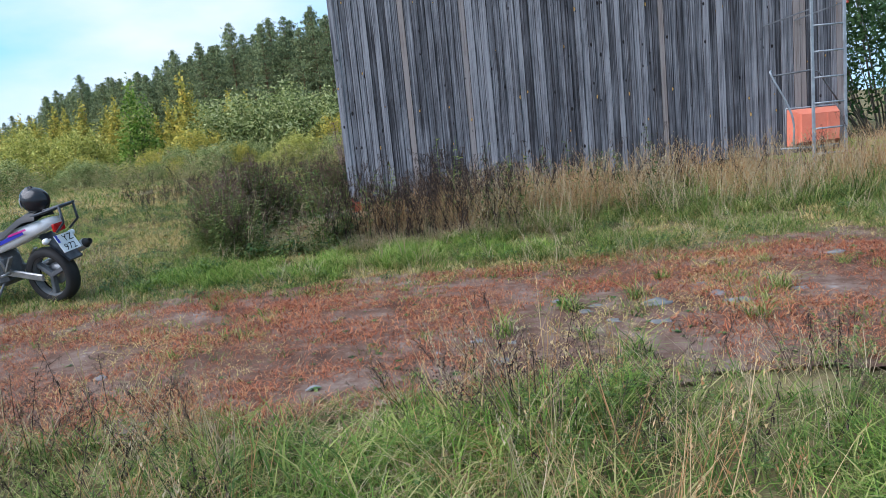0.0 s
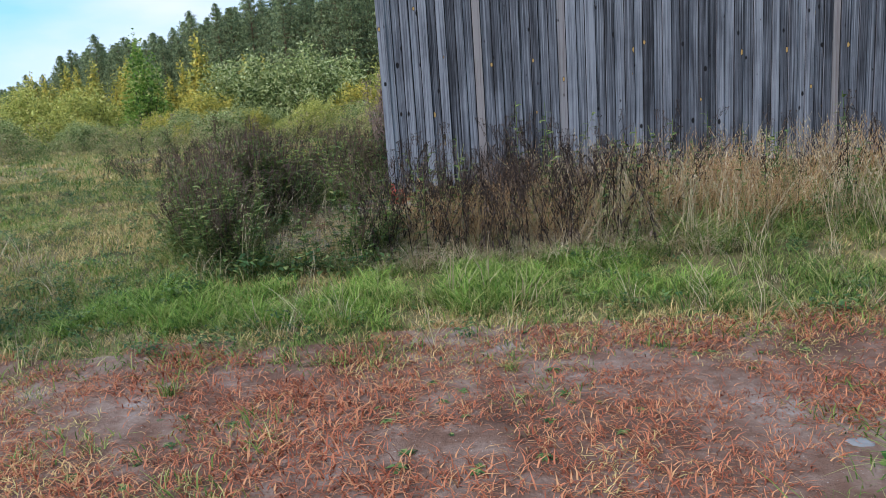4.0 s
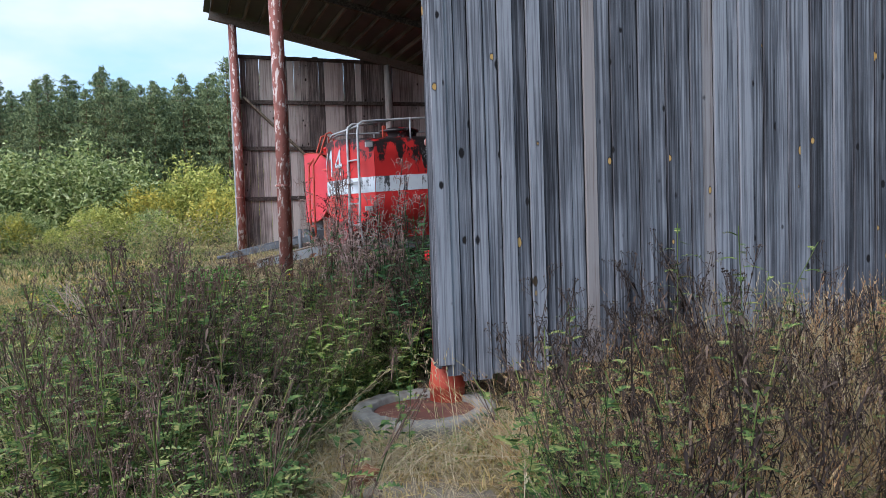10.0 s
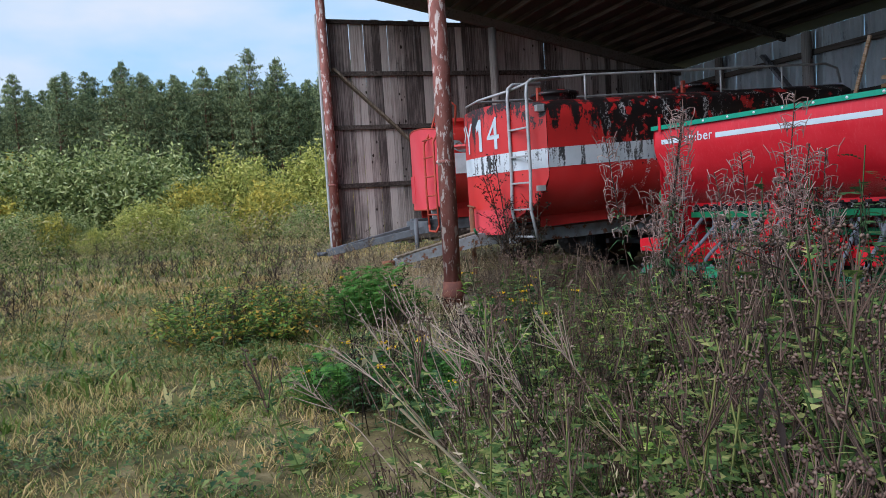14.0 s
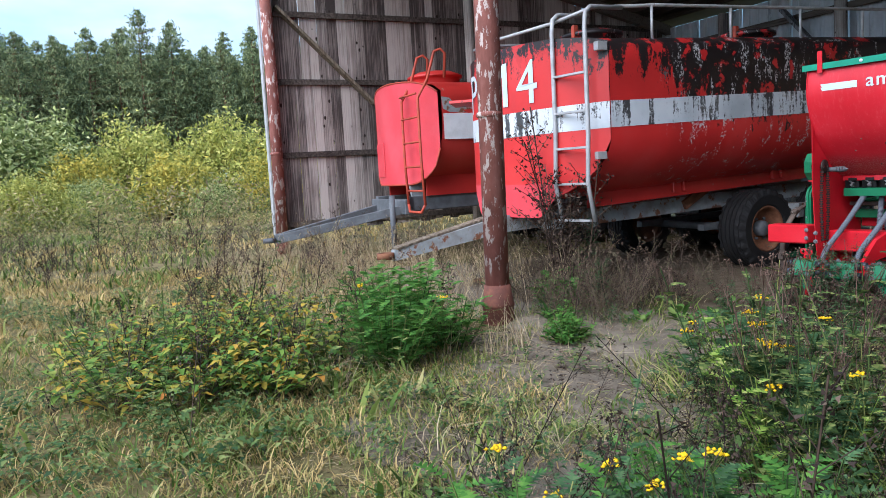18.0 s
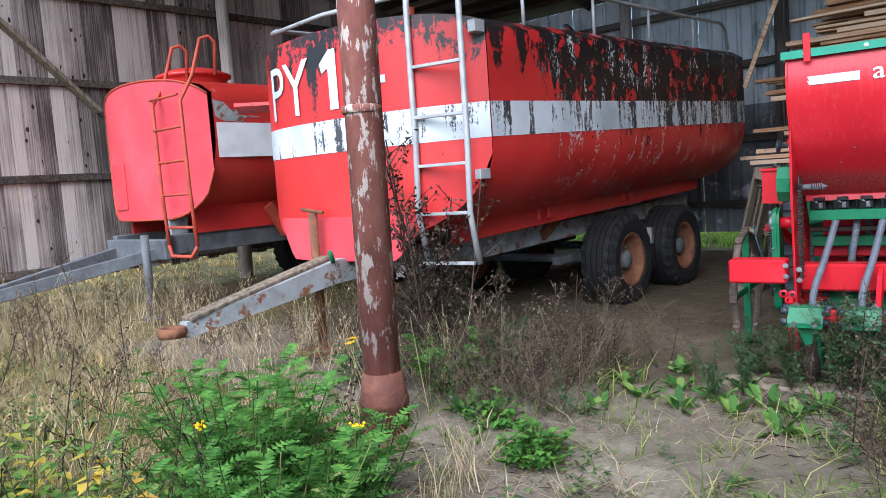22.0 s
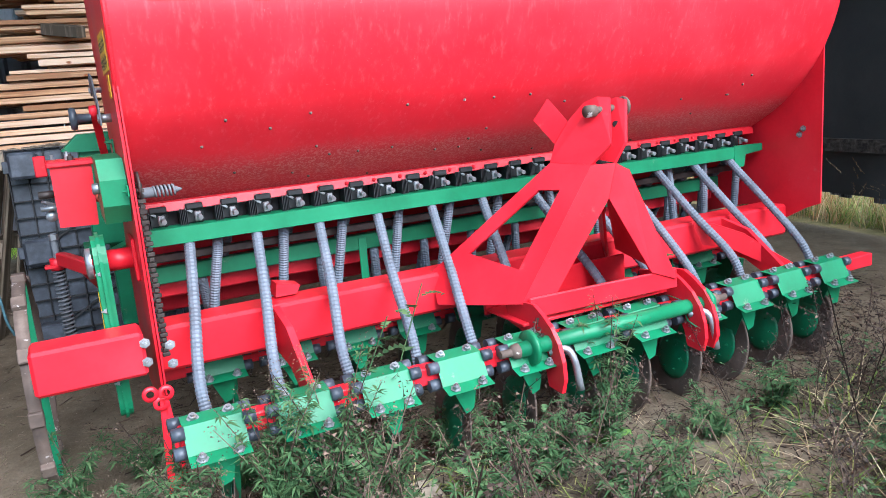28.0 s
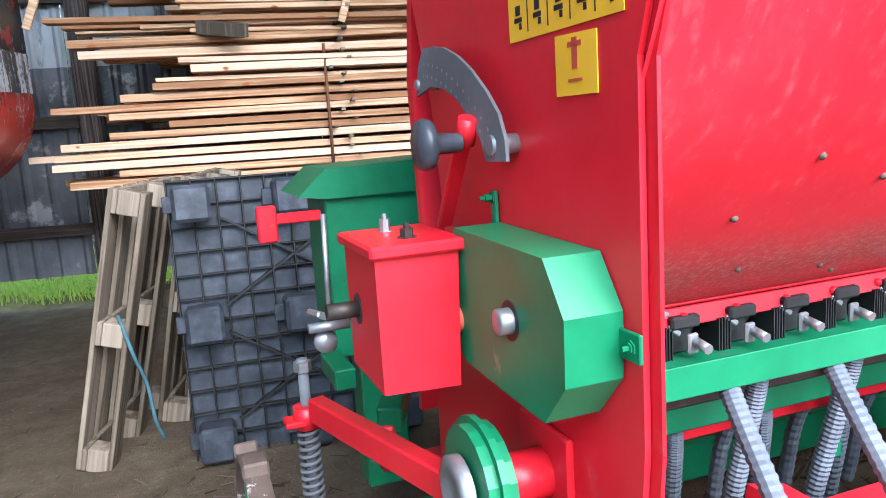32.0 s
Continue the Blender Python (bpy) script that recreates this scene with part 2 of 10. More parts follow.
def timber(name, cols, axis=2, rough=0.85, knot=(0.12, 0.07, 0.04), knots=True, streak=26.0, bump=0.5, vary=0.5, resin=None, tint=None, amp=1.45, knot_r=0.32):
    """Sawn boards: grain along one axis, knots, and a tone of its own for each board."""
    mat, ns, ls, b = nodes_of(name)
    sc = [streak, streak, streak]
    sc[axis] = 0.9
    v = coords(ns, ls, tuple(sc), True)
    n1 = noise_node(ns, ls, v, 1.0, 6, 0.65, 0.4)
    v2 = coords(ns, ls, (1, 1, 1), True)
    n2 = noise_node(ns, ls, v2, 1.6, 3, 0.5)
    r = ramp(ns, [(0.25, cols[0]), (0.5, cols[1]), (0.75, cols[2])])
    oi = ns.new("ShaderNodeObjectInfo")
    f = mathn(ns, ls, "ADD", mathn(ns, ls, "MULTIPLY", mathn(ns, ls, "SUBTRACT", n1, 0.5 - 0.5 / amp), amp), mathn(ns, ls, "MULTIPLY", mathn(ns, ls, "SUBTRACT", n2, 0.35), 0.5))
    f = mathn(ns, ls, "ADD", f, mathn(ns, ls, "MULTIPLY", mathn(ns, ls, "SUBTRACT", oi.outputs["Random"], 0.62), vary))
    ls.new(f, r.inputs[0])
    col = r.outputs[0]
    if tint:
        col = mixc(ns, ls, mathn(ns, ls, "MULTIPLY", step_of(ns, ls, oi.outputs["Random"], 0.86, 0.97), 0.45), col, tint)
    h = n1
    if knots:
        sk = [9.0, 9.0, 9.0]
        sk[axis] = 5.2
        vk = coords(ns, ls, tuple(sk), True)
        vo = ns.new("ShaderNodeTexVoronoi")
        vo.inputs["Scale"].default_value = 1.0
        ls.new(vk, vo.inputs["Vector"])
        pick = ns.new("ShaderNodeSeparateColor")
        ls.new(vo.outputs["Color"], pick.inputs[0])
        wob = mathn(ns, ls, "ADD", vo.outputs["Distance"], mathn(ns, ls, "MULTIPLY", n1, 0.2))
        wob = mathn(ns, ls, "ADD", wob, mathn(ns, ls, "MULTIPLY", pick.outputs[2], 0.13))
        k = mathn(ns, ls, "MULTIPLY", step_of(ns, ls, wob, knot_r, knot_r - 0.07), step_of(ns, ls, pick.outputs[1], 0.58, 0.6))
        col = mixc(ns, ls, k, col, knot)
        if resin:
            heart = mathn(ns, ls, "MULTIPLY", mathn(ns, ls, "MULTIPLY", step_of(ns, ls, wob, knot_r - 0.04, knot_r - 0.08), k), step_of(ns, ls, pick.outputs[0], 0.6, 0.64))
            col = mixc(ns, ls, heart, col, resin)
        h = mathn(ns, ls, "SUBTRACT", n1, k)
    ls.new(col, b.inputs["Base Color"])
    b.inputs["Roughness"].default_value = rough
    b.inputs["Specular IOR Level"].default_value = 0.2
    bump_of(ns, ls, b, h, bump, 0.004)
    return mat


def foliage(name, cols, trans=0.25, rough=0.6, scale=0.6):
    """Leaves and blades: a tone for each island, and drifts of tone over the ground."""
    mat, ns, ls, b = nodes_of(name)
    g = ns.new("ShaderNodeNewGeometry")
    tc = ns.new("ShaderNodeTexCoord")
    n = noise_node(ns, ls, tc.outputs["Object"], scale, 3, 0.5)
    f = mathn(ns, ls, "ADD", mathn(ns, ls, "MULTIPLY", g.outputs["Random Per Island"], 0.75), mathn(ns, ls, "MULTIPLY", mathn(ns, ls, "SUBTRACT", n, 0.3), 0.6))
    k = len(cols)
    r = ramp(ns, [(0.05 + 0.9 * i / (k - 1), c) for i, c in enumerate(cols)])
    ls.new(f, r.inputs[0])
    ls.new(r.outputs[0], b.inputs["Base Color"])
    b.inputs["Roughness"].default_value = rough
    b.inputs["Specular IOR Level"].default_value = 0.12
    tr = ns.new("ShaderNodeBsdfTranslucent")
    ls.new(r.outputs[0], tr.inputs[0])
    mx = ns.new("ShaderNodeMixShader")
    mx.inputs[0].default_value = trans
    ls.new(b.outputs[0], mx.inputs[1])
    ls.new(tr.outputs[0], mx.inputs[2])
    ls.new(mx.outputs[0], ns["Material Output"].inputs[0])
    return mat


M_WALL = timber("weathered_boards", [(0.025, 0.024, 0.027), (0.108, 0.107, 0.118), (0.26, 0.257, 0.272)], knot=(0.012, 0.01, 0.01), streak=62.0, amp=1.5, vary=0.36, knot_r=0.32, resin=(0.46, 0.27, 0.09), tint=(0.28, 0.2, 0.15), bump=0.7)
M_WALL_IN = timber("brown_boards", [(0.075, 0.06, 0.055), (0.3, 0.25, 0.225), (0.53, 0.465, 0.42)], knot=(0.03, 0.02, 0.016), streak=60.0, amp=1.15, vary=0.5, knot_r=0.34)
M_BEAM = timber("roof_timber", [(0.035, 0.028, 0.024), (0.08, 0.064, 0.055), (0.15, 0.125, 0.105)], axis=1, knots=False)
M_LUMBER = timber("sawn_lumber", [(0.38, 0.19, 0.095), (0.68, 0.42, 0.24), (0.84, 0.61, 0.43)], axis=1, knot=(0.36, 0.12, 0.04), vary=0.6, streak=40)
M_PALLET = timber("pallet_wood", [(0.09, 0.07, 0.05), (0.21, 0.17, 0.125), (0.32, 0.265, 0.2)], knot=(0.12, 0.08, 0.05))
M_TIN = worn("galvanised_sheet", (0.17, 0.185, 0.205), (0.07, 0.076, 0.086), (0.3, 0.32, 0.34), 2.2, 0.45, 0.3, 0.1, spots=(0.6, 0.62, 0.64), spot_lo=0.56, spot_hi=0.66, spot_scale=3.0)
M_TIN_PALE = worn("bleached_sheet", (0.5, 0.53, 0.55), (0.3, 0.33, 0.35), (0.68, 0.7, 0.71), 2.6, 0.5, 0.1, 0.1, spots=(0.2, 0.22, 0.24), spot_lo=0.58, spot_hi=0.66, spot_scale=2.4, stretch=(1.0, 1.0, 0.4))
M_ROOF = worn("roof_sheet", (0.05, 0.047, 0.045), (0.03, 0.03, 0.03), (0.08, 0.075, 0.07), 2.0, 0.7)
M_PIPE = worn("rusty_painted_pipe", (0.25, 0.085, 0.065), (0.13, 0.045, 0.035), (0.4, 0.17, 0.14), 8.0, 0.75, 0.1, 0.5, spots=(0.56, 0.46, 0.42), spot_lo=0.545, spot_hi=0.58, spot_scale=14.0, stretch=(1.3, 1.3, 0.45))
M_RUST = worn("rust", (0.2, 0.08, 0.04), (0.085, 0.036, 0.024), (0.3, 0.14, 0.075), 14.0, 0.85, 0.1, 0.5)
M_RED = worn("drill_red_paint", (0.58, 0.01, 0.02), (0.42, 0.007, 0.014), (0.66, 0.026, 0.04), 3.0, 0.36, 0.0, 0.06, spots=(0.5, 0.1, 0.1), spot_lo=0.64, spot_hi=0.8)
M_GREEN = worn("drill_green_paint", (0.0055, 0.15, 0.063), (0.0045, 0.095, 0.038), (0.011, 0.2, 0.088), 5.0, 0.42, 0.0, 0.06, spots=(0.18, 0.2, 0.14), spot_lo=0.66, spot_hi=0.75)
M_LID = worn("lid_green_paint", (0.008, 0.27, 0.16), (0.006, 0.19, 0.11), (0.012, 0.32, 0.2), 5.0, 0.42, 0.0, 0.05)
M_STRIPE = worn("pale_stripe_paint", (0.56, 0.64, 0.68), (0.46, 0.53, 0.56), (0.62, 0.7, 0.73), 4.0, 0.45, 0.0, 0.03)
M_WHITE = worn("white_paint", (0.72, 0.74, 0.76), (0.55, 0.57, 0.58), (0.8, 0.81, 0.82), 4.0, 0.5, 0.0, 0.05)
M_YELLOW = worn("yellow_sticker", (0.75, 0.42, 0.02), (0.62, 0.34, 0.02), (0.8, 0.47, 0.03), 8.0, 0.4, 0.0, 0.0)
M_BLACK = worn("black_print", (0.012, 0.012, 0.013), (0.008, 0.008, 0.008), (0.03, 0.03, 0.03), 8.0, 0.5, 0.0, 0.0)
M_PLASTIC = worn("black_plastic", (0.034, 0.041, 0.052), (0.012, 0.014, 0.018), (0.095, 0.11, 0.135), 14.0, 0.38, 0.0, 0.1)
M_HOSE = worn("grey_hose_plastic", (0.105, 0.125, 0.15), (0.065, 0.075, 0.09), (0.16, 0.18, 0.21), 8.0, 0.5, 0.0, 0.05)
M_STEEL = worn("zinc_steel", (0.3, 0.31, 0.32), (0.17, 0.17, 0.18), (0.42, 0.43, 0.44), 12.0, 0.4, 0.7, 0.1, spots=(0.25, 0.14, 0.08), spot_lo=0.66, spot_hi=0.75)
M_LADDER = worn("pale_grey_paint", (0.46, 0.46, 0.46), (0.3, 0.3, 0.3), (0.58, 0.58, 0.58), 9.0, 0.5, 0.2, 0.1, spots=(0.25, 0.14, 0.09), spot_lo=0.68, spot_hi=0.74)
M_DISC = worn("worn_steel_disc", (0.1, 0.07, 0.055), (0.05, 0.036, 0.03), (0.2, 0.15, 0.12), 10.0, 0.75, 0.2, 0.4, spots=(0.45, 0.4, 0.37), spot_lo=0.62, spot_hi=0.68, spot_scale=22.0)
M_CHAIN = worn("oiled_chain", (0.05, 0.04, 0.035), (0.025, 0.02, 0.02), (0.1, 0.08, 0.07), 20.0, 0.5, 0.6, 0.2)
M_RUBBER = worn("tyre_rubber", (0.011, 0.011, 0.012), (0.007, 0.007, 0.008), (0.024, 0.023, 0.021), 7.0, 0.7, 0.0, 0.2)
M_CONCRETE = worn("old_concrete", (0.23, 0.205, 0.175), (0.12, 0.105, 0.085), (0.33, 0.3, 0.26), 14.0, 0.9, 0.0, 0.5, spots=(0.2, 0.22, 0.12), spot_lo=0.62, spot_hi=0.7)
M_FRAME = worn("grey_chassis_paint", (0.3, 0.33, 0.34), (0.18, 0.16, 0.14), (0.42, 0.45, 0.46), 6.0, 0.7, 0.1, 0.3, spots=(0.2, 0.08, 0.04), spot_lo=0.55, spot_hi=0.62)
M_DARKFRAME = worn("dark_chassis_paint", (0.11, 0.12, 0.13), (0.06, 0.06, 0.065), (0.2, 0.21, 0.22), 6.0, 0.7, 0.1, 0.2)
M_LADRED = worn("old_red_tube", (0.45, 0.06, 0.03), (0.25, 0.05, 0.03), (0.55, 0.1, 0.06), 9.0, 0.6, 0.0, 0.2)
M_ORANGE = worn("faded_orange_plastic", (0.8, 0.22, 0.13), (0.7, 0.17, 0.1), (0.85, 0.34, 0.22), 3.0, 0.5, 0.0, 0.1)
M_TUBE = worn("weathered_tube", (0.3, 0.33, 0.36), (0.2, 0.21, 0.22), (0.45, 0.48, 0.5), 9.0, 0.45, 0.4, 0.1)
M_ROPE = worn("blue_rope", (0.05, 0.13, 0.16), (0.03, 0.08, 0.1), (0.1, 0.2, 0.22), 30.0, 0.9)
M_STONE = worn("field_stone", (0.17, 0.168, 0.17), (0.1, 0.095, 0.09), (0.26, 0.26, 0.265), 9.0, 0.9, 0.0, 0.6)


def tank_paint(name, red, mould, band_lo=None):
    """Old red tank paint: black mould from the top downwards in ragged streaks, pale lichen and faded patches."""
    mat, ns, ls, b = nodes_of(name)
    tc = ns.new("ShaderNodeTexCoord")
    sep = ns.new("ShaderNodeSeparateXYZ")
    ls.new(tc.outputs["Object"], sep.inputs[0])
    mp = ns.new("ShaderNodeMapping")
    mp.inputs["Scale"].default_value = (3.2, 3.2, 0.9)
    ls.new(tc.outputs["Object"], mp.inputs[0])
    n1 = noise_node(ns, ls, mp.outputs[0], 1.6, 8, 0.74, 0.3)
    n2 = noise_node(ns, ls, tc.outputs["Object"], 5.0, 6, 0.62)
    n3 = noise_node(ns, ls, tc.outputs["Object"], 38.0, 4, 0.7)
    n4 = noise_node(ns, ls, tc.outputs["Object"], 1.3, 4, 0.5)
    r = ramp(ns, [(0.3, tuple(x * 0.75 for x in red)), (0.55, red), (0.8, (min(red[0] * 1.1, 0.8), red[1] * 2.2, red[2] * 2.2))])
    ls.new(n4, r.inputs[0])
    col = r.outputs[0]
    if mould:
        xf = step_of(ns, ls, sep.outputs[0], 0.2, 0.8)
        lev = mathn(ns, ls, "MULTIPLY", mathn(ns, ls, "SUBTRACT", n1, 0.5), 1.7)
        lev = mathn(ns, ls, "ADD", lev, mathn(ns, ls, "MULTIPLY", mathn(ns, ls, "SUBTRACT", sep.outputs[2], 1.88), 0.85))
        lev = mathn(ns, ls, "ADD", lev, mathn(ns, ls, "MULTIPLY", mathn(ns, ls, "SUBTRACT", xf, 0.55), 0.4))
        lev = mathn(ns, ls, "ADD", lev, mathn(ns, ls, "MULTIPLY", mathn(ns, ls, "SUBTRACT", n3, 0.5), 0.5))
        m = step_of(ns, ls, lev, 0.0, 0.09)
        holes = step_of(ns, ls, n2, 0.55, 0.6)
        m = mathn(ns, ls, "MULTIPLY", m, mathn(ns, ls, "SUBTRACT", 1.0, mathn(ns, ls, "MULTIPLY", holes, 0.85)))
        col = mixc(ns, ls, m, col, (0.016, 0.012, 0.012))
        lich = mathn(ns, ls, "MULTIPLY", step_of(ns, ls, noise_node(ns, ls, mp.outputs[0], 2.3, 5, 0.7), 0.55, 0.6), step_of(ns, ls, n3, 0.5, 0.55))
        lich = mathn(ns, ls, "MULTIPLY", lich, xf)
        col = mixc(ns, ls, lich, col, (0.5, 0.5, 0.5))
    else:
        m = step_of(ns, ls, n2, 0.66, 0.7)
        col = mixc(ns, ls, mathn(ns, ls, "MULTIPLY", m, 0.7), col, (0.4, 0.3, 0.25))
    ls.new(col, b.inputs["Base Color"])
    b.inputs["Roughness"].default_value = 0.42
    bump_of(ns, ls, b, n2, 0.12, 0.01)
    return mat


M_TANK = tank_paint("old_tank_paint", (0.62, 0.028, 0.026), True)
M_TANK_B = tank_paint("faded_tank_paint", (0.58, 0.035, 0.028), False)
M_TANK_FRONT = worn("tank_front_paint", (0.68, 0.06, 0.075), (0.6, 0.04, 0.05), (0.74, 0.11, 0.13), 1.8, 0.45, 0.0, 0.08, spots=(0.5, 0.42, 0.38), spot_lo=0.69, spot_hi=0.73, spot_scale=4)


def band_paint():
    """White band: faded, with black mould drips that thicken towards the rear and pale lichen crust."""
    mat, ns, ls, b = nodes_of("old_white_band")
    tc = ns.new("ShaderNodeTexCoord")
    sep = ns.new("ShaderNodeSeparateXYZ")
    ls.new(tc.outputs["Object"], sep.inputs[0])
    mp = ns.new("ShaderNodeMapping")
    mp.inputs["Scale"].default_value = (11.0, 7.0, 1.3)
    ls.new(tc.outputs["Object"], mp.inputs[0])
    drip = noise_node(ns, ls, mp.outputs[0], 1.0, 7, 0.72, 0.2)
    blot = noise_node(ns, ls, tc.outputs["Object"], 2.2, 4, 0.55)
    fine = noise_node(ns, ls, tc.outputs["Object"], 42.0, 4, 0.7)
    r = ramp(ns, [(0.3, (0.42, 0.47, 0.5)), (0.55, (0.62, 0.66, 0.69)), (0.8, (0.72, 0.75, 0.77))])
    ls.new(blot, r.inputs[0])
    far_ = step_of(ns, ls, sep.outputs[0], 0.3, 2.6)
    lev = mathn(ns, ls, "ADD", mathn(ns, ls, "MULTIPLY", drip, 0.75), mathn(ns, ls, "MULTIPLY", blot, 0.35))
    lev = mathn(ns, ls, "ADD", lev, mathn(ns, ls, "MULTIPLY", mathn(ns, ls, "SUBTRACT", fine, 0.5), 0.25))
    lev = mathn(ns, ls, "ADD", lev, mathn(ns, ls, "MULTIPLY", far_, 0.09))
    col = mixc(ns, ls, step_of(ns, ls, lev, 0.6, 0.66), r.outputs[0], (0.05, 0.05, 0.052))
    lich = mathn(ns, ls, "MULTIPLY", step_of(ns, ls, blot, 0.52, 0.58), step_of(ns, ls, fine, 0.53, 0.58))
    col = mixc(ns, ls, mathn(ns, ls, "MULTIPLY", lich, far_), col, (0.6, 0.6, 0.57))
    ls.new(col, b.inputs["Base Color"])
    b.inputs["Roughness"].default_value = 0.55
    bump_of(ns, ls, b, fine, 0.1, 0.004)
    return mat


M_BAND = band_paint()

F_GRASS = foliage("green_grass", [(0.032, 0.064, 0.014), (0.105, 0.175, 0.034), (0.24, 0.285, 0.07), (0.5, 0.4, 0.2)], 0.3)
F_VERGE = foliage("verge_grass", [(0.045, 0.1, 0.018), (0.14, 0.25, 0.038), (0.28, 0.38, 0.075), (0.5, 0.45, 0.18)], 0.28)
F_DRY = foliage("dry_grass", [(0.2, 0.14, 0.08), (0.38, 0.28, 0.165), (0.56, 0.45, 0.3), (0.3, 0.29, 0.12)], 0.25)
F_RUSTY = foliage("rusty_dry_grass", [(0.17, 0.08, 0.035), (0.42, 0.225, 0.1), (0.6, 0.42, 0.23), (0.26, 0.23, 0.085)], 0.25)
F_WEED = foliage("dark_weed", [(0.011, 0.007, 0.006), (0.028, 0.018, 0.014), (0.065, 0.044, 0.033), (0.17, 0.115, 0.083)], 0.08)
F_LEAF = foliage("weed_leaf", [(0.024, 0.052, 0.018), (0.07, 0.12, 0.035), (0.155, 0.205, 0.058), (0.36, 0.33, 0.12)], 0.22)
F_BRIGHT = foliage("bright_leaf", [(0.04, 0.125, 0.025), (0.08, 0.21, 0.04), (0.16, 0.31, 0.06)], 0.3)
F_AUTUMN = foliage("autumn_leaf", [(0.04, 0.11, 0.025), (0.085, 0.19, 0.04), (0.16, 0.27, 0.05), (0.3, 0.34, 0.07), (0.55, 0.38, 0.06), (0.55, 0.2, 0.05)], 0.3)
F_YELLOW = foliage("yellow_flower", [(0.75, 0.45, 0.01), (0.85, 0.55, 0.02)], 0.1)
F_WILLOW = foliage("willow_leaf", [(0.05, 0.075, 0.028), (0.17, 0.215, 0.065), (0.42, 0.45, 0.17), (0.62, 0.62, 0.34)], 0.25, scale=1.0)
F_GOLD = foliage("golden_leaf", [(0.12, 0.14, 0.035), (0.33, 0.32, 0.07), (0.56, 0.48, 0.1), (0.7, 0.5, 0.1)], 0.25, scale=1.0)
F_PINE = foliage("pine_needle", [(0.065, 0.09, 0.05), (0.2, 0.25, 0.125), (0.46, 0.5, 0.24)], 0.3, scale=0.3)
F_BELT = foliage("weed_belt", [(0.07, 0.08, 0.03), (0.22, 0.24, 0.075), (0.3, 0.21, 0.13), (0.5, 0.4, 0.18), (0.2, 0.28, 0.08)], 0.25, scale=0.25)
F_MUG = foliage("mugwort_leaf", [(0.03, 0.075, 0.032), (0.06, 0.125, 0.05), (0.11, 0.18, 0.075)], 0.25)
F_SEED = foliage("brown_seed_weed", [(0.026, 0.017, 0.013), (0.075, 0.05, 0.037), (0.19, 0.135, 0.1), (0.1, 0.11, 0.045)], 0.12)
F_OCHRE = foliage("ochre_grass", [(0.2, 0.16, 0.055), (0.44, 0.31, 0.12), (0.64, 0.46, 0.21), (0.26, 0.27, 0.08)], 0.25, scale=0.4)
# grass colour raised to carry the glare of the lit ground outside
F_SUNLIT = foliage("sunlit_green_grass", [(0.35, 0.5, 0.08), (0.5, 0.6, 0.12)], 0.4)
F_STRAW = foliage("bleached_stalk", [(0.2, 0.14, 0.11), (0.34, 0.25, 0.19), (0.48, 0.37, 0.29)], 0.1)
F_RED = foliage("red_sorrel", [(0.1, 0.03, 0.018), (0.3, 0.085, 0.042), (0.48, 0.18, 0.09), (0.5, 0.3, 0.14)], 0.2)
F_OLIVE = foliage("yellow_green_leaf", [(0.13, 0.15, 0.04), (0.34, 0.36, 0.085), (0.55, 0.53, 0.14), (0.68, 0.58, 0.2)], 0.25, scale=1.0)
F_HEAD = foliage("brown_flower_head", [(0.06, 0.036, 0.026), (0.13, 0.08, 0.06), (0.24, 0.16, 0.12)], 0.08)
F_FORB = foliage("field_forb", [(0.018, 0.042, 0.018), (0.05, 0.1, 0.034), (0.11, 0.175, 0.052), (0.26, 0.27, 0.09)], 0.2)
F_DOCK = foliage("dock_leaf", [(0.025, 0.08, 0.02), (0.055, 0.14, 0.03), (0.1, 0.21, 0.045), (0.2, 0.25, 0.07)], 0.2)
F_POD = foliage("pinkish_seed_pod", [(0.14, 0.085, 0.07), (0.3, 0.2, 0.175), (0.46, 0.34, 0.3)], 0.1)
F_ROWAN = foliage("rowan_leaf", [(0.02, 0.055, 0.02), (0.045, 0.09, 0.03), (0.08, 0.13, 0.045)], 0.2)
M_BARK = worn("pine_bark", (0.2, 0.1, 0.055), (0.09, 0.06, 0.045), (0.32, 0.17, 0.09), 1.5, 0.9, 0.0, 0.5)
M_TWIG = worn("twig_bark", (0.11, 0.09, 0.07), (0.06, 0.05, 0.04), (0.17, 0.14, 0.11), 12.0, 0.9, 0.0, 0.3)

# ---- ground ----
def smooth01(a, b, x):
    t = min(max((x - a) / (b - a), 0.0), 1.0)
    return t * t * (3 - 2 * t)


def gz(x, y):
    """Height of the ground."""
    z = 0.06 + 0.24 * smooth01(7.4, 11.5, y) + 0.12 * smooth01(18, 26, y) * (1 - smooth01(30, 60, y))
    z -= 0.05 * smooth01(3.5, 4.2, y) * (1 - smooth01(7.0, 8.0, y))
    if -6 < x < 12 and 10 < y < 27:
        return z + 0.012 * noise.noise((x * 1.3, y * 1.3, 0))
    return z + 0.04 * noise.noise((x * 0.45, y * 0.45, 3.1)) + 0.015 * noise.noise((x * 2.1, y * 2.1, 7.7))


def grid_mesh(xs, ys, lift=0.0, keep=None):
    g = Geo()
    nx = len(xs)
    v = [(x, y, gz(x, y) + lift) for y in ys for x in xs]
    f = []
    for j in range(len(ys) - 1):
        for i in range(nx - 1):
            if keep is None or keep((xs[i] + xs[i + 1]) / 2, (ys[j] + ys[j + 1]) / 2):
                f.append((j * nx + i, j * nx + i + 1, (j + 1) * nx + i + 1, (j + 1) * nx + i))
    return g.add(v, f, True)


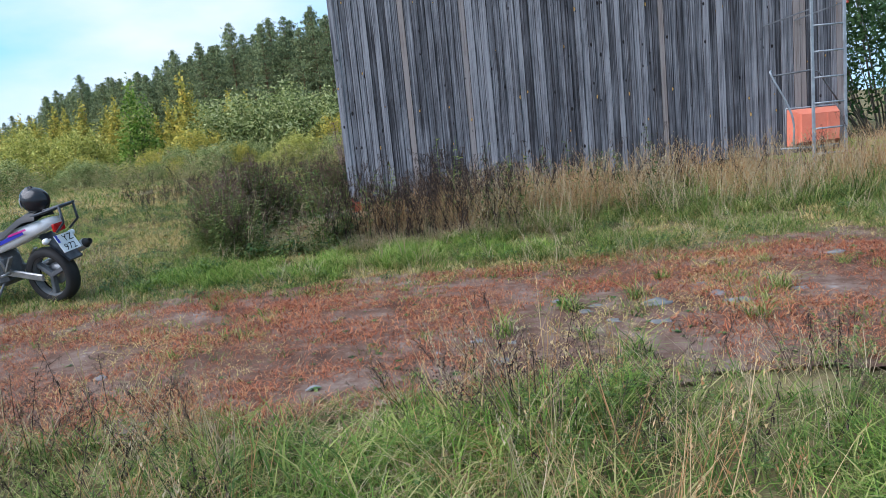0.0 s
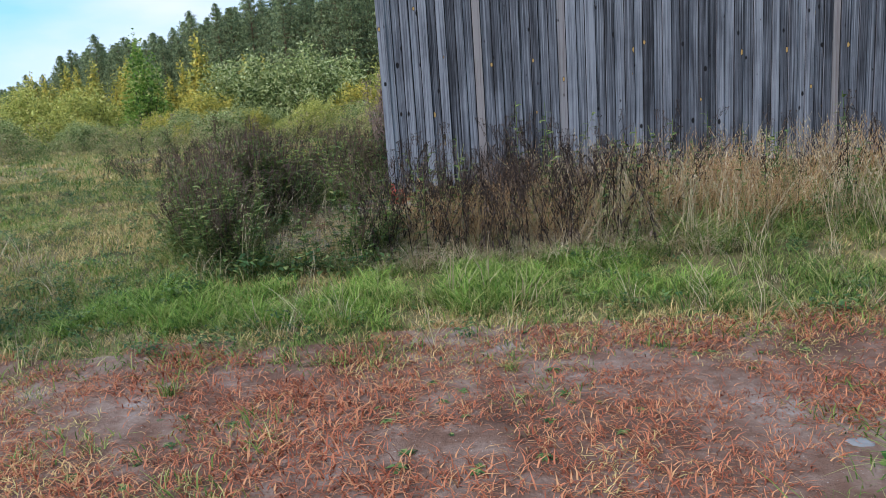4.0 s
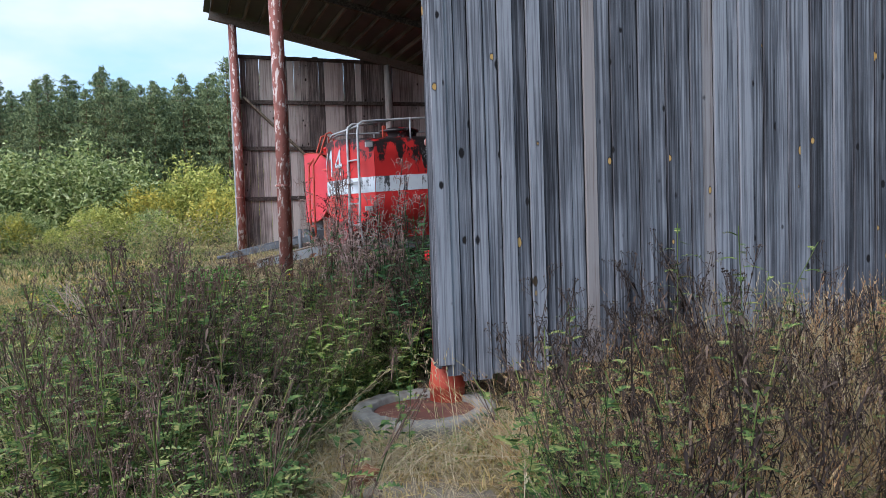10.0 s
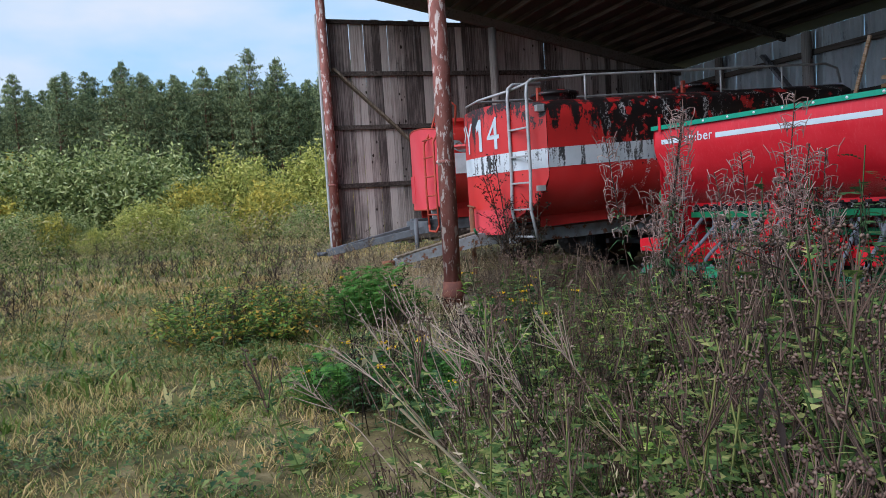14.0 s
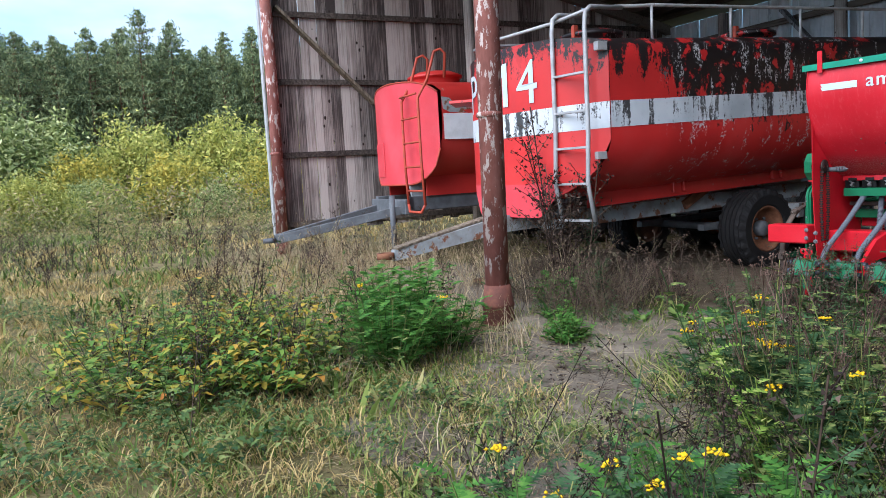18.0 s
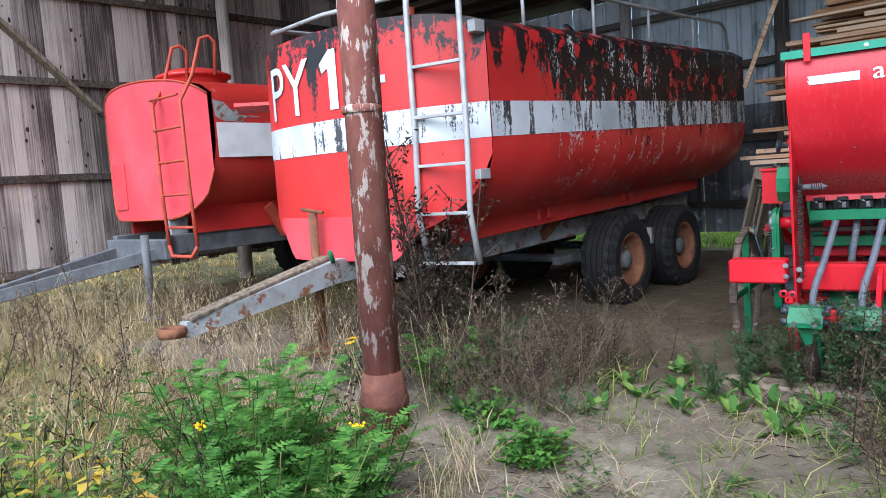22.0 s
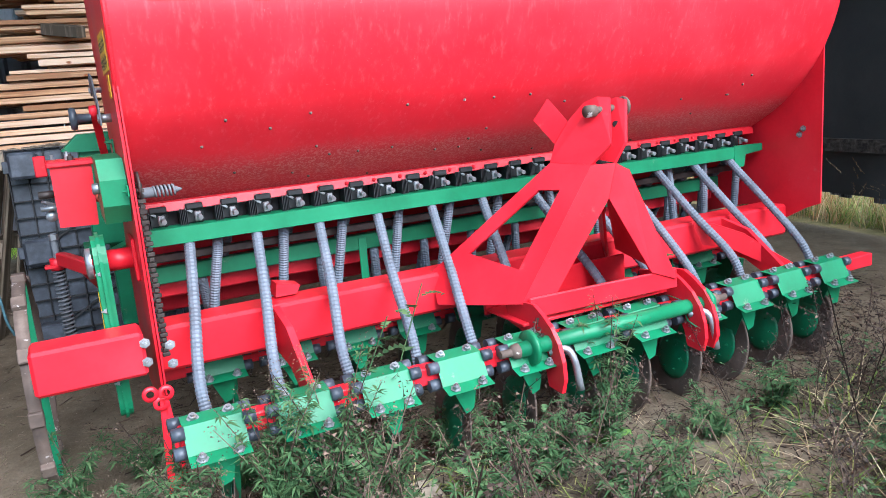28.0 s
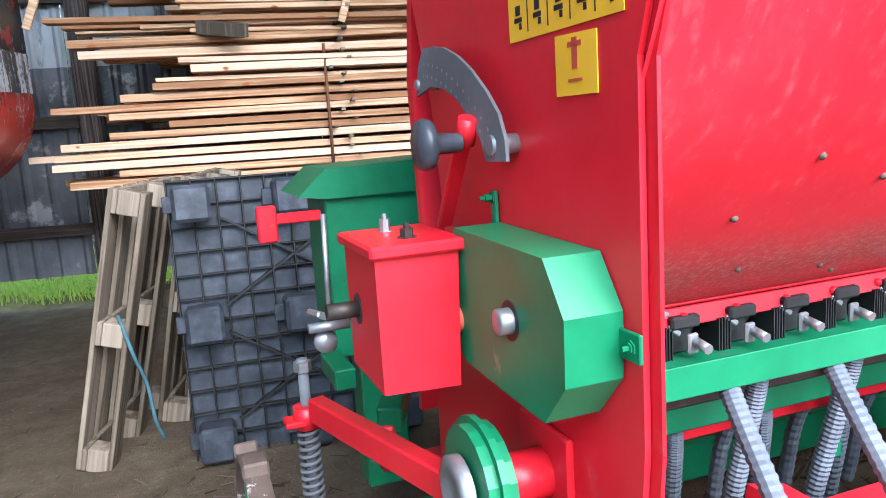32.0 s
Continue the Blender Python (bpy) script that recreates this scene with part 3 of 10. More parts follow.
def soil_material(name, stops, pebbles, fine=40.0):
    mat, ns, ls, b = nodes_of(name)
    tc = ns.new("ShaderNodeTexCoord")
    o = tc.outputs["Object"]
    n1 = noise_node(ns, ls, o, 0.9, 5, 0.6)
    n2 = noise_node(ns, ls, o, 7.0, 5, 0.65)
    n3 = noise_node(ns, ls, o, fine, 4, 0.7)
    f = mathn(ns, ls, "ADD", mathn(ns, ls, "MULTIPLY", n1, 0.55), mathn(ns, ls, "MULTIPLY", n2, 0.45))
    r = ramp(ns, stops)
    ls.new(f, r.inputs[0])
    col = mixc(ns, ls, 0.55, r.outputs[0], mixc(ns, ls, n3, (0.25, 0.25, 0.25), (1.5, 1.5, 1.5)), "MULTIPLY")
    if pebbles:
        col = mixc(ns, ls, step_of(ns, ls, n3, 0.66, 0.7), col, pebbles)
    ls.new(col, b.inputs["Base Color"])
    b.inputs["Roughness"].default_value = 0.95
    b.inputs["Specular IOR Level"].default_value = 0.1
    bump_of(ns, ls, b, mathn(ns, ls, "ADD", n3, n2), 0.6, 0.02)
    return mat


M_GROUND = soil_material("field_soil", [(0.3, (0.04, 0.043, 0.017)), (0.45, (0.105, 0.092, 0.038)), (0.56, (0.2, 0.155, 0.075)), (0.7, (0.31, 0.24, 0.14))], None)
M_ROAD = soil_material("red_gravel_road", [(0.3, (0.06, 0.033, 0.023)), (0.46, (0.14, 0.078, 0.055)), (0.57, (0.22, 0.15, 0.118)), (0.68, (0.33, 0.29, 0.265))], (0.42, 0.39, 0.36), 70.0)
M_SAND = soil_material("trodden_sand", [(0.3, (0.085, 0.07, 0.051)), (0.5, (0.175, 0.145, 0.11)), (0.7, (0.3, 0.255, 0.2))], (0.42, 0.38, 0.32), 60.0)
M_DIRT = soil_material("shed_dirt_floor", [(0.3, (0.06, 0.047, 0.031)), (0.5, (0.12, 0.095, 0.064)), (0.7, (0.2, 0.162, 0.115))], (0.27, 0.23, 0.19), 60.0)

far = [30, 45, 70, 110, 180, 320, 600, 1200, 2500]
gx = [-x for x in far[::-1]] + [-26 + 0.5 * i for i in range(100)] + [24 + x for x in far[:1]] + far[2:]
gy = [-x for x in far[::-1]] + [-20, -12, -6] + [-4 + 0.4 * i for i in range(110)] + [42, 46] + far[2:]
tagged(single("ground", grid_mesh(sorted(set(gx)), sorted(set(gy))), M_GROUND, "uneven grassy field soil with dry and green patches", "ground", kind="structure"))


def road_keep(x, y):
    w = 0.35 * noise.noise((x * 0.5, 0, 1.0)) + 0.2 * noise.noise((x * 1.7, y, 2.0))
    return 3.75 + w + 0.05 * x < y < 7.65 + w + 0.03 * x


rx = [-90 + 1.0 * i for i in range(74)] + [-16 + 0.16 * i for i in range(240)] + [23 + 1.0 * i for i in range(60)]
ry = [2.6 + 0.16 * i for i in range(40)]
single("road", grid_mesh(rx, ry, 0.022, road_keep), M_ROAD, "gravel track overgrown with low red sorrel", "road", kind="structure")


def sand_keep(x, y):
    w = 0.3 * noise.noise((x * 0.9, y * 0.9, 5.0))
    a = ((x + 1.9) / 1.5) ** 2 + ((y - 16.2) / 1.7) ** 2 < 1 + w * 1.6
    b = ((x + 1.9) / 0.5) ** 2 + ((y - 10.25) / 0.5) ** 2 < 1 + w * 2.2
    return a or b


single("bare_sand", grid_mesh([-5 + 0.06 * i for i in range(100)], [8.5 + 0.06 * i for i in range(180)], 0.006, sand_keep), M_SAND, "trodden bare sand with sparse grass", "sand", kind="structure")

# ---- shed ----
SHED = pose(-1.386, 11.60, 0, 0, 0, 2.3)
DEPTH, LONG, BASE = 7.9, 13.25, 0.3


def roof_z(u):
    return 5.95 - 0.22 * u


single("floor", Geo().add([(0.15, 0.1, 0.325), (DEPTH, 0.1, 0.325), (DEPTH, LONG, 0.36), (0.15, LONG, 0.36)], [(0, 1, 2, 3)]), M_DIRT, "trodden dirt floor of the open shed", "floor", SHED, kind="structure")
strip = Geo()
edge_v = [0.1 + (LONG - 0.1) * i / 60 for i in range(61)]
for v0, v1 in zip(edge_v, edge_v[1:]):
    w0, w1 = (0.45 + 0.95 * smooth01(4.2, 5.2, v) + 0.5 * noise.noise((0.9 * v, 3.0, 0.0)) for v in (v0, v1))
    z0, z1 = (0.329 + 0.035 * v / LONG for v in (v0, v1))
    strip.add([(-0.5, v0, 0.2), (0.15, v0, z0), (w0, v0, z0), (w1, v1, z1), (0.15, v1, z1), (-0.5, v1, 0.2)], [(0, 1, 4, 5), (1, 2, 3, 4)])
single("bare_sand", strip, M_SAND, "trodden pale sand before the dirt floor", "sand", SHED, kind="structure")

M_SLEEVE = worn("brown_sleeve", (0.13, 0.046, 0.034), (0.06, 0.026, 0.02), (0.25, 0.1, 0.06), 9.0, 0.8, 0.1, 0.4)
# posts of the open front: rusty steel pipes in wider sleeves
for u, v, r in ((0.13, 0.16, 0.085), (0.0, 6.65, 0.098), (-0.12, LONG - 0.12, 0.09)):
    p = thing("steel_post", SHED @ pose(u, v, 0), "rusty red-brown steel pipe post with peeling pale paint", "post", "front posts of the shed")
    part("pipe", Geo().tube([(0, 0, 0.6), (0.02, 0, 3.0), (0.0, 0, roof_z(u) - 0.12)], r, 20), M_PIPE, p)
    part("sleeve", Geo().lathe((0, 0, 0.1), (0, 0, 1), [(r * 1.32, 0), (r * 1.3, 0.34), (r * 1.36, 0.345), (r * 1.36, 0.37), (r * 1.26, 0.4), (r * 1.08, 0.52), (r * 1.0, 0.52)], 20), M_LADRED if v < 1 else M_SLEEVE, p, "rusted steel sleeve at the foot")
    part("weld_ring", Geo().lathe((0, 0, 1.98), (0, 0, 1), [(r, -0.02), (r * 1.07, -0.012), (r * 1.07, 0.012), (r, 0.02)], 20), M_PIPE, p)

# concrete ring round the foot of the corner post
ring = Geo().lathe((0, 0, 0), (0, 0, 1), [(0.325, 0.0), (0.33, 0.095), (0.34, 0.104), (0.43, 0.102), (0.446, 0.09), (0.452, 0.06), (0.455, -0.1)], 48)
rr = random.Random(9)
ring.v = [(x + rr.uniform(-0.006, 0.006), y + rr.uniform(-0.006, 0.006), z + rr.uniform(-0.007, 0.004)) for x, y, z in ring.v]
ob = single("concrete_well_ring", ring, M_CONCRETE, "weathered concrete ring set in the soil round a post", "concrete ring", pose(-1.475, 11.55, 0.305) @ Matrix.Scale(0.95, 4))
single("ring_filling", Geo().lathe((0, 0, 0), (0, 0, 1), [(0.0, 0.075), (0.15, 0.068), (0.335, 0.058)], 30), M_SLEEVE, "brown rusty earth filling the concrete ring", "earth", pose(-1.475, 11.55, 0.305) @ Matrix.Scale(0.95, 4), kind="structure")

# near end wall, board on board
wall = thing("wall_near", SHED, "grey weathered wall of overlapping vertical boards", "wall", kind="structure")
part("girts", Geo().beam((0.1, 0.09, 1.0), (7.8, 0.09, 1.0), 0.05, 0.1).beam((0.1, 0.09, 2.2), (7.8, 0.09, 2.2), 0.05, 0.1).beam((0.1, 0.09, 3.4), (7.8, 0.09, 3.4), 0.05, 0.1).beam((0.1, 0.09, 4.0), (7.8, 0.09, 4.0), 0.05, 0.1), M_BEAM, wall)
u, k = 0.07, 0
while u < DEPTH:
    w = rnd.choice((0.1, 0.105, 0.11, 0.12, 0.095))
    proud = 0.004 if k % 2 else -0.008
    top = roof_z(u + w) - 0.1
    low = 0.53 + rnd.uniform(-0.03, 0.02) + 0.012 * u
    g = Geo()
    lean = rnd.uniform(-0.004, 0.004)
    g.box((0, 0, (top - low) / 2), (w - 0.013, 0.021, top - low), pose(0, 0, 0, 0, math.degrees(lean) * 0.12, rnd.uniform(-1.2, 1.2)).to_3x3(), 0.002)
    b = part("board", g, M_WALL, wall)
    b.location = (u + w / 2, proud - 0.008, low)
    u += w - 0.004
    k += 1
# dark sheet added behind the boards as the shade in their gaps
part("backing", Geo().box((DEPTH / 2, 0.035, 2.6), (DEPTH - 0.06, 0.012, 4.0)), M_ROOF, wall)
part("corner_board", Geo().box((0.03, 0.03, 2.95), (0.022, 0.1, 4.7), None, 0.004), M_WALL, wall, "grey corner board")
part("corner_board", Geo().box((0.066, -0.036, 2.97), (0.095, 0.021, 4.7), None, 0.004), M_WALL, wall)
part("corner_board", Geo().box((7.88, -0.046, 2.5), (0.1, 0.021, 3.5), None, 0.004), M_WALL, wall)

# far end wall seen from inside: brown boards on girts, with a brace
wall = thing("wall_far", SHED, "brown weathered board wall seen from inside", "wall", kind="structure")
u = -0.12
while u < DEPTH:
    w = rnd.choice((0.13, 0.15, 0.17, 0.14))
    top = min(5.2 + rnd.uniform(-0.015, 0.015), roof_z(u + w) - 0.06)
    b = part("board", Geo().box((0, 0, (top - 0.75) / 2), (w - rnd.choice((0.002, 0.003, 0.003, 0.006)), 0.022, top - 0.75), pose(0, 0, 0, 0, rnd.uniform(-0.12, 0.12)).to_3x3(), 0.003), M_WALL_IN, wall)
    b.location = (u + w / 2, LONG + 0.05, 0.75 + rnd.uniform(-0.03, 0.03))
    u += w
for z in (0.85, 1.95, 3.1, 4.15):
    part("girt", Geo().beam((-0.1, LONG + 0.01, z), (DEPTH, LONG + 0.01, z + rnd.uniform(-0.02, 0.02)), 0.05, 0.09, bev=0.004), M_BEAM, wall)
part("top_rail", Geo().beam((-0.15, LONG + 0.01, 5.17), (3.4, LONG + 0.01, 5.13), 0.05, 0.08, bev=0.004), M_BEAM, wall)
part("brace", Geo().beam((0.05, LONG - 0.04, 4.25), (1.6, LONG - 0.04, 2.75), 0.045, 0.17, up=(0, 1, 0), bev=0.004), M_PALLET, wall, "diagonal brace of pale worn wood")
part("corner_strip", Geo().box((-0.2, LONG + 0.02, 3.0), (0.03, 0.12, 4.6), None, 0.004), M_LADDER, wall, "pale grey edge strip")
for u, v in ((3.42, LONG - 0.14), (7.62, LONG - 0.14)):
    single("round_post", Geo().tube([(0, 0, 0.3), (0.02, 0.0, 2.5), (0, 0, roof_z(u) - 0.15)], [0.1, 0.095, 0.085], 14), M_WALL_IN, "grey-brown round timber post", "post", SHED @ pose(u, v, 0), "timber posts of the shed")

# back wall of ribbed sheet on posts and girts, open at the foot
wall = thing("wall_back", SHED, "grey patchy galvanised ribbed sheet wall", "wall", kind="structure")
for i in range(13):
    g = Geo()
    pts, v0, w = [], 0.03 + i * 1.02, 1.015
    for j in range(6):
        a = j * w / 5
        pts += [(a, 0.0), (a + 0.03, 0.025), (a + 0.055, 0.025), (a + 0.085, 0.0)] if j < 5 else [(a, 0.0)]
    for z0, z1 in ((0.6, 2.35), (2.33, roof_z(DEPTH) - 0.05)):
        off = 0.0 if z0 < 1 else 0.012
        g = Geo().add([(off - y, x, z) for z in (z0, z1) for x, y in pts], [(j, j + 1, len(pts) + j + 1, len(pts) + j) for j in range(len(pts) - 1)])
        s = part("sheet", g, M_TIN if z0 < 1 else M_TIN_PALE, wall)
        s.location = (DEPTH + 0.06, v0, 0)
for z in (1.0, 1.9, 2.9, 3.75):
    part("girt", Geo().beam((DEPTH - 0.02, 0.1, z), (DEPTH - 0.02, LONG, z), 0.05, 0.1, bev=0.004), M_BEAM, wall)
for v in (0.4, 2.6, 4.8, 7.0, 9.2, 11.5):
    single("round_post", Geo().tube([(0, 0, 0.3), (0.02, 0.0, 2.2), (0, 0, roof_z(DEPTH) - 0.1)], [0.1, 0.095, 0.085], 14), M_WALL_IN, "grey-brown round timber post", "post", SHED @ pose(DEPTH - 0.14, v, 0), "timber posts of the shed")
part("strut", Geo().beam((DEPTH - 0.2, 9.3, 2.9), (DEPTH - 0.2, 10.2, 3.9), 0.05, 0.12, up=(1, 0, 0)), M_WALL, wall)

roof = thing("ceiling", SHED, "dark sheet roof on timber purlins", "roof", kind="structure")
g = Geo()
for du in (0.0,):
    g.add([(-0.7, -0.4, roof_z(-0.7) + 0.12), (DEPTH + 0.4, -0.4, roof_z(DEPTH + 0.4) + 0.12), (DEPTH + 0.4, LONG + 0.4, roof_z(DEPTH + 0.4) + 0.12), (-0.7, LONG + 0.4, roof_z(-0.7) + 0.12),
           (-0.7, -0.4, roof_z(-0.7) + 0.14), (DEPTH + 0.4, -0.4, roof_z(DEPTH + 0.4) + 0.14), (DEPTH + 0.4, LONG + 0.4, roof_z(DEPTH + 0.4) + 0.14), (-0.7, LONG + 0.4, roof_z(-0.7) + 0.14)],
          [(0, 3, 2, 1), (4, 5, 6, 7), (0, 1, 5, 4), (2, 3, 7, 6), (0, 4, 7, 3), (1, 2, 6, 5)])
part("roof_sheet", g, M_ROOF, roof)
for i in range(25):
    u = -0.55 + 0.345 * i
    part("purlin", Geo().beam((u, -0.38, roof_z(u) + 0.07), (u, LONG + 0.38, roof_z(u) + 0.07), 0.05, 0.09), M_BEAM, roof)
for v in (0.2, 6.65, LONG - 0.15):
    part("rafter", Geo().beam((-0.6, v, roof_z(-0.6) - 0.07), (DEPTH + 0.2, v, roof_z(DEPTH + 0.2) - 0.07), 0.12, 0.18), M_BEAM, roof)
for v in (3.4, 9.9):
    part("rafter", Geo().beam((-0.6, v, roof_z(-0.6) - 0.04), (DEPTH + 0.2, v, roof_z(DEPTH + 0.2) - 0.04), 0.08, 0.12), M_BEAM, roof)

# ---- tankers ----
def text_geo(txt, size, depth=0.0):
    """Flat letters in x and y as a Geo."""
    cu = bpy.data.curves.new("letters", "FONT")
    cu.body, cu.size, cu.resolution_u, cu.align_x, cu.extrude = txt, size, 3, "CENTER", depth
    ob = bpy.data.objects.new("letters", cu)
    scene.collection.objects.link(ob)
    dg = bpy.context.evaluated_depsgraph_get()
    me = bpy.data.meshes.new_from_object(ob.evaluated_get(dg))
    g = Geo().add([v.co[:] for v in me.vertices], [tuple(p.vertices) for p in me.polygons])
    bpy.data.objects.remove(ob)
    bpy.data.meshes.remove(me)
    return g


def wheel(parent, c, side, r=0.42, w=0.3, rim_mat=M_RUST):
    """A farm trailer wheel: ribbed tyre, dished rim and hub. side: -1 or 1, the way its outer face looks."""
    x, y, z = c
    wh = thing("wheel", pose(x, y, z), "", "")
    for key in ("label", "category"):
        if key in wh:
            del wh[key]
    wh.parent = parent
    ax = (0, side, 0)
    prof = [(r * 0.54, -w * 0.42), (r * 0.62, -w * 0.5), (r * 0.84, -w * 0.52), (r * 0.95, -w * 0.46)]
    for i in range(5):
        a = -w * 0.42 + w * 0.84 * i / 5
        prof += [(r, a), (r, a + w * 0.125), (r * 0.968, a + w * 0.13), (r * 0.968, a + w * 0.165)]
    prof += [(r, w * 0.42), (r * 0.95, w * 0.46), (r * 0.84, w * 0.52), (r * 0.62, w * 0.5), (r * 0.54, w * 0.42)]
    g = Geo().lathe((0, 0, 0), ax, prof, 96)
    for i, (rr, al) in enumerate(prof):
        if rr > r * 0.9 and abs(al) > w * 0.3:
            for k in range(96):
                if k % 4 < 2:
                    q = Vector(g.v[i * 96 + k])
                    cut = 0.955 if abs(al) > w * 0.4 else 0.975
                    g.v[i * 96 + k] = (q.x * cut, q.y, q.z * cut)
    g.s = [False] * len(g.f)
    part("tyre", g, M_RUBBER, wh, "worn black ribbed tyre")
    rim = Geo().lathe((0, 0, 0), ax, [(r * 0.55, w * 0.40), (r * 0.58, w * 0.46), (r * 0.55, w * 0.47), (r * 0.5, w * 0.38), (r * 0.46, w * 0.18), (r * 0.3, w * 0.12), (r * 0.22, w * 0.1), (0.0, w * 0.1)], 36)
    rim.lathe((0, 0, 0), ax, [(r * 0.55, -w * 0.40), (r * 0.58, -w * 0.46), (r * 0.5, -w * 0.38), (r * 0.3, -w * 0.12), (0.0, -w * 0.1)], 24)
    part("rim", rim, rim_mat, wh, "rusty steel rim")
    hub = Geo().lathe((0, 0, 0), ax, [(r * 0.2, w * 0.08), (r * 0.2, w * 0.3), (r * 0.15, w * 0.36), (0.0, w * 0.37)], 16)
    part("hub", hub, M_DARKFRAME, wh)
    nut = Geo().cyl((0, side * w * 0.1, 0), (0, side * w * 0.2, 0), 0.014, n=6).mesh("wheel_nut", M_DARKFRAME)
    for k in range(6):
        a = 6.28318 * k / 6
        share("wheel_nut", nut, wh, pose(math.cos(a) * r * 0.28, 0, math.sin(a) * r * 0.28))
    return wh


def tank_low(y, hw, flat, z_side, z_low):
    a = abs(y)
    if a <= flat:
        return z_low
    t = min((a - flat) / (hw - flat), 1)
    return z_side - (z_side - z_low) * math.sqrt(max(1 - t * t, 0))


def section(hw, flat, z_side, z_low, z_top, crown, n=12):
    """Half-round bottomed tank section as points (y, z), counter-clockwise seen from the front."""
    pts = []
    for i in range(2 * n + 1):
        a = math.pi * i / (2 * n)
        c, s = math.cos(a), math.sin(a)
        y = -flat * (1 if c > 0 else -1) * (1 if abs(c) > 1e-6 else 0) - (hw - flat) * c
        pts.append((y, z_side - (z_side - z_low) * s))
    for i in range(5):
        pts.append((hw, z_side + (z_top - 0.1 - z_side) * (i + 1) / 5))
    for i in range(11):
        t = 1 - 2 * (i + 0.5) / 11
        pts.append((hw * 0.985 * t, z_top + crown * (1 - t * t) - 0.06 * abs(t) ** 8))
    for i in range(5):
        pts.append((-hw, z_top - 0.1 - (z_top - 0.1 - z_side) * i / 5))
    return pts


def tank_shell(sec, front, rear, tilt):
    """Lofts a section from front(y) to rear, with a dished rear end."""
    g, n = Geo(), len(sec)
    zc = sum(z for y, z in sec) / n
    st = []
    for k in range(9):
        st.append([(front(y) + (rear - front(y)) * k / 8, y, z) for y, z in sec])
    for sc, dx in ((0.97, 0.06), (0.85, 0.12), (0.5, 0.17), (0.02, 0.19)):
        st.append([(rear + dx, y * sc, zc + (z - zc) * sc) for y, z in sec])
    v = [(x, y, z + tilt * x) for ring_ in st for x, y, z in ring_]
    f = [(i * n + k, (i + 1) * n + k, (i + 1) * n + (k + 1) % n, i * n + (k + 1) % n) for i in range(len(st) - 1) for k in range(n)]
    return g.add(v, f, True)


def nose_plate(front, lo, hi, hw, tilt, n=28, dz=8):
    g = Geo()
    v, f = [], []
    for i in range(n + 1):
        y = -hw + 2 * hw * i / n
        for j in range(dz + 1):
            z = lo(y) + (hi(y) - lo(y)) * j / dz
            x = front(y)
            v.append((x, y, z + tilt * x))
    for i in range(n):
        for j in range(dz):
            a = i * (dz + 1) + j
            f.append((a, a + 1, a + dz + 2, a + dz + 1))
    return g.add(v, f, True)


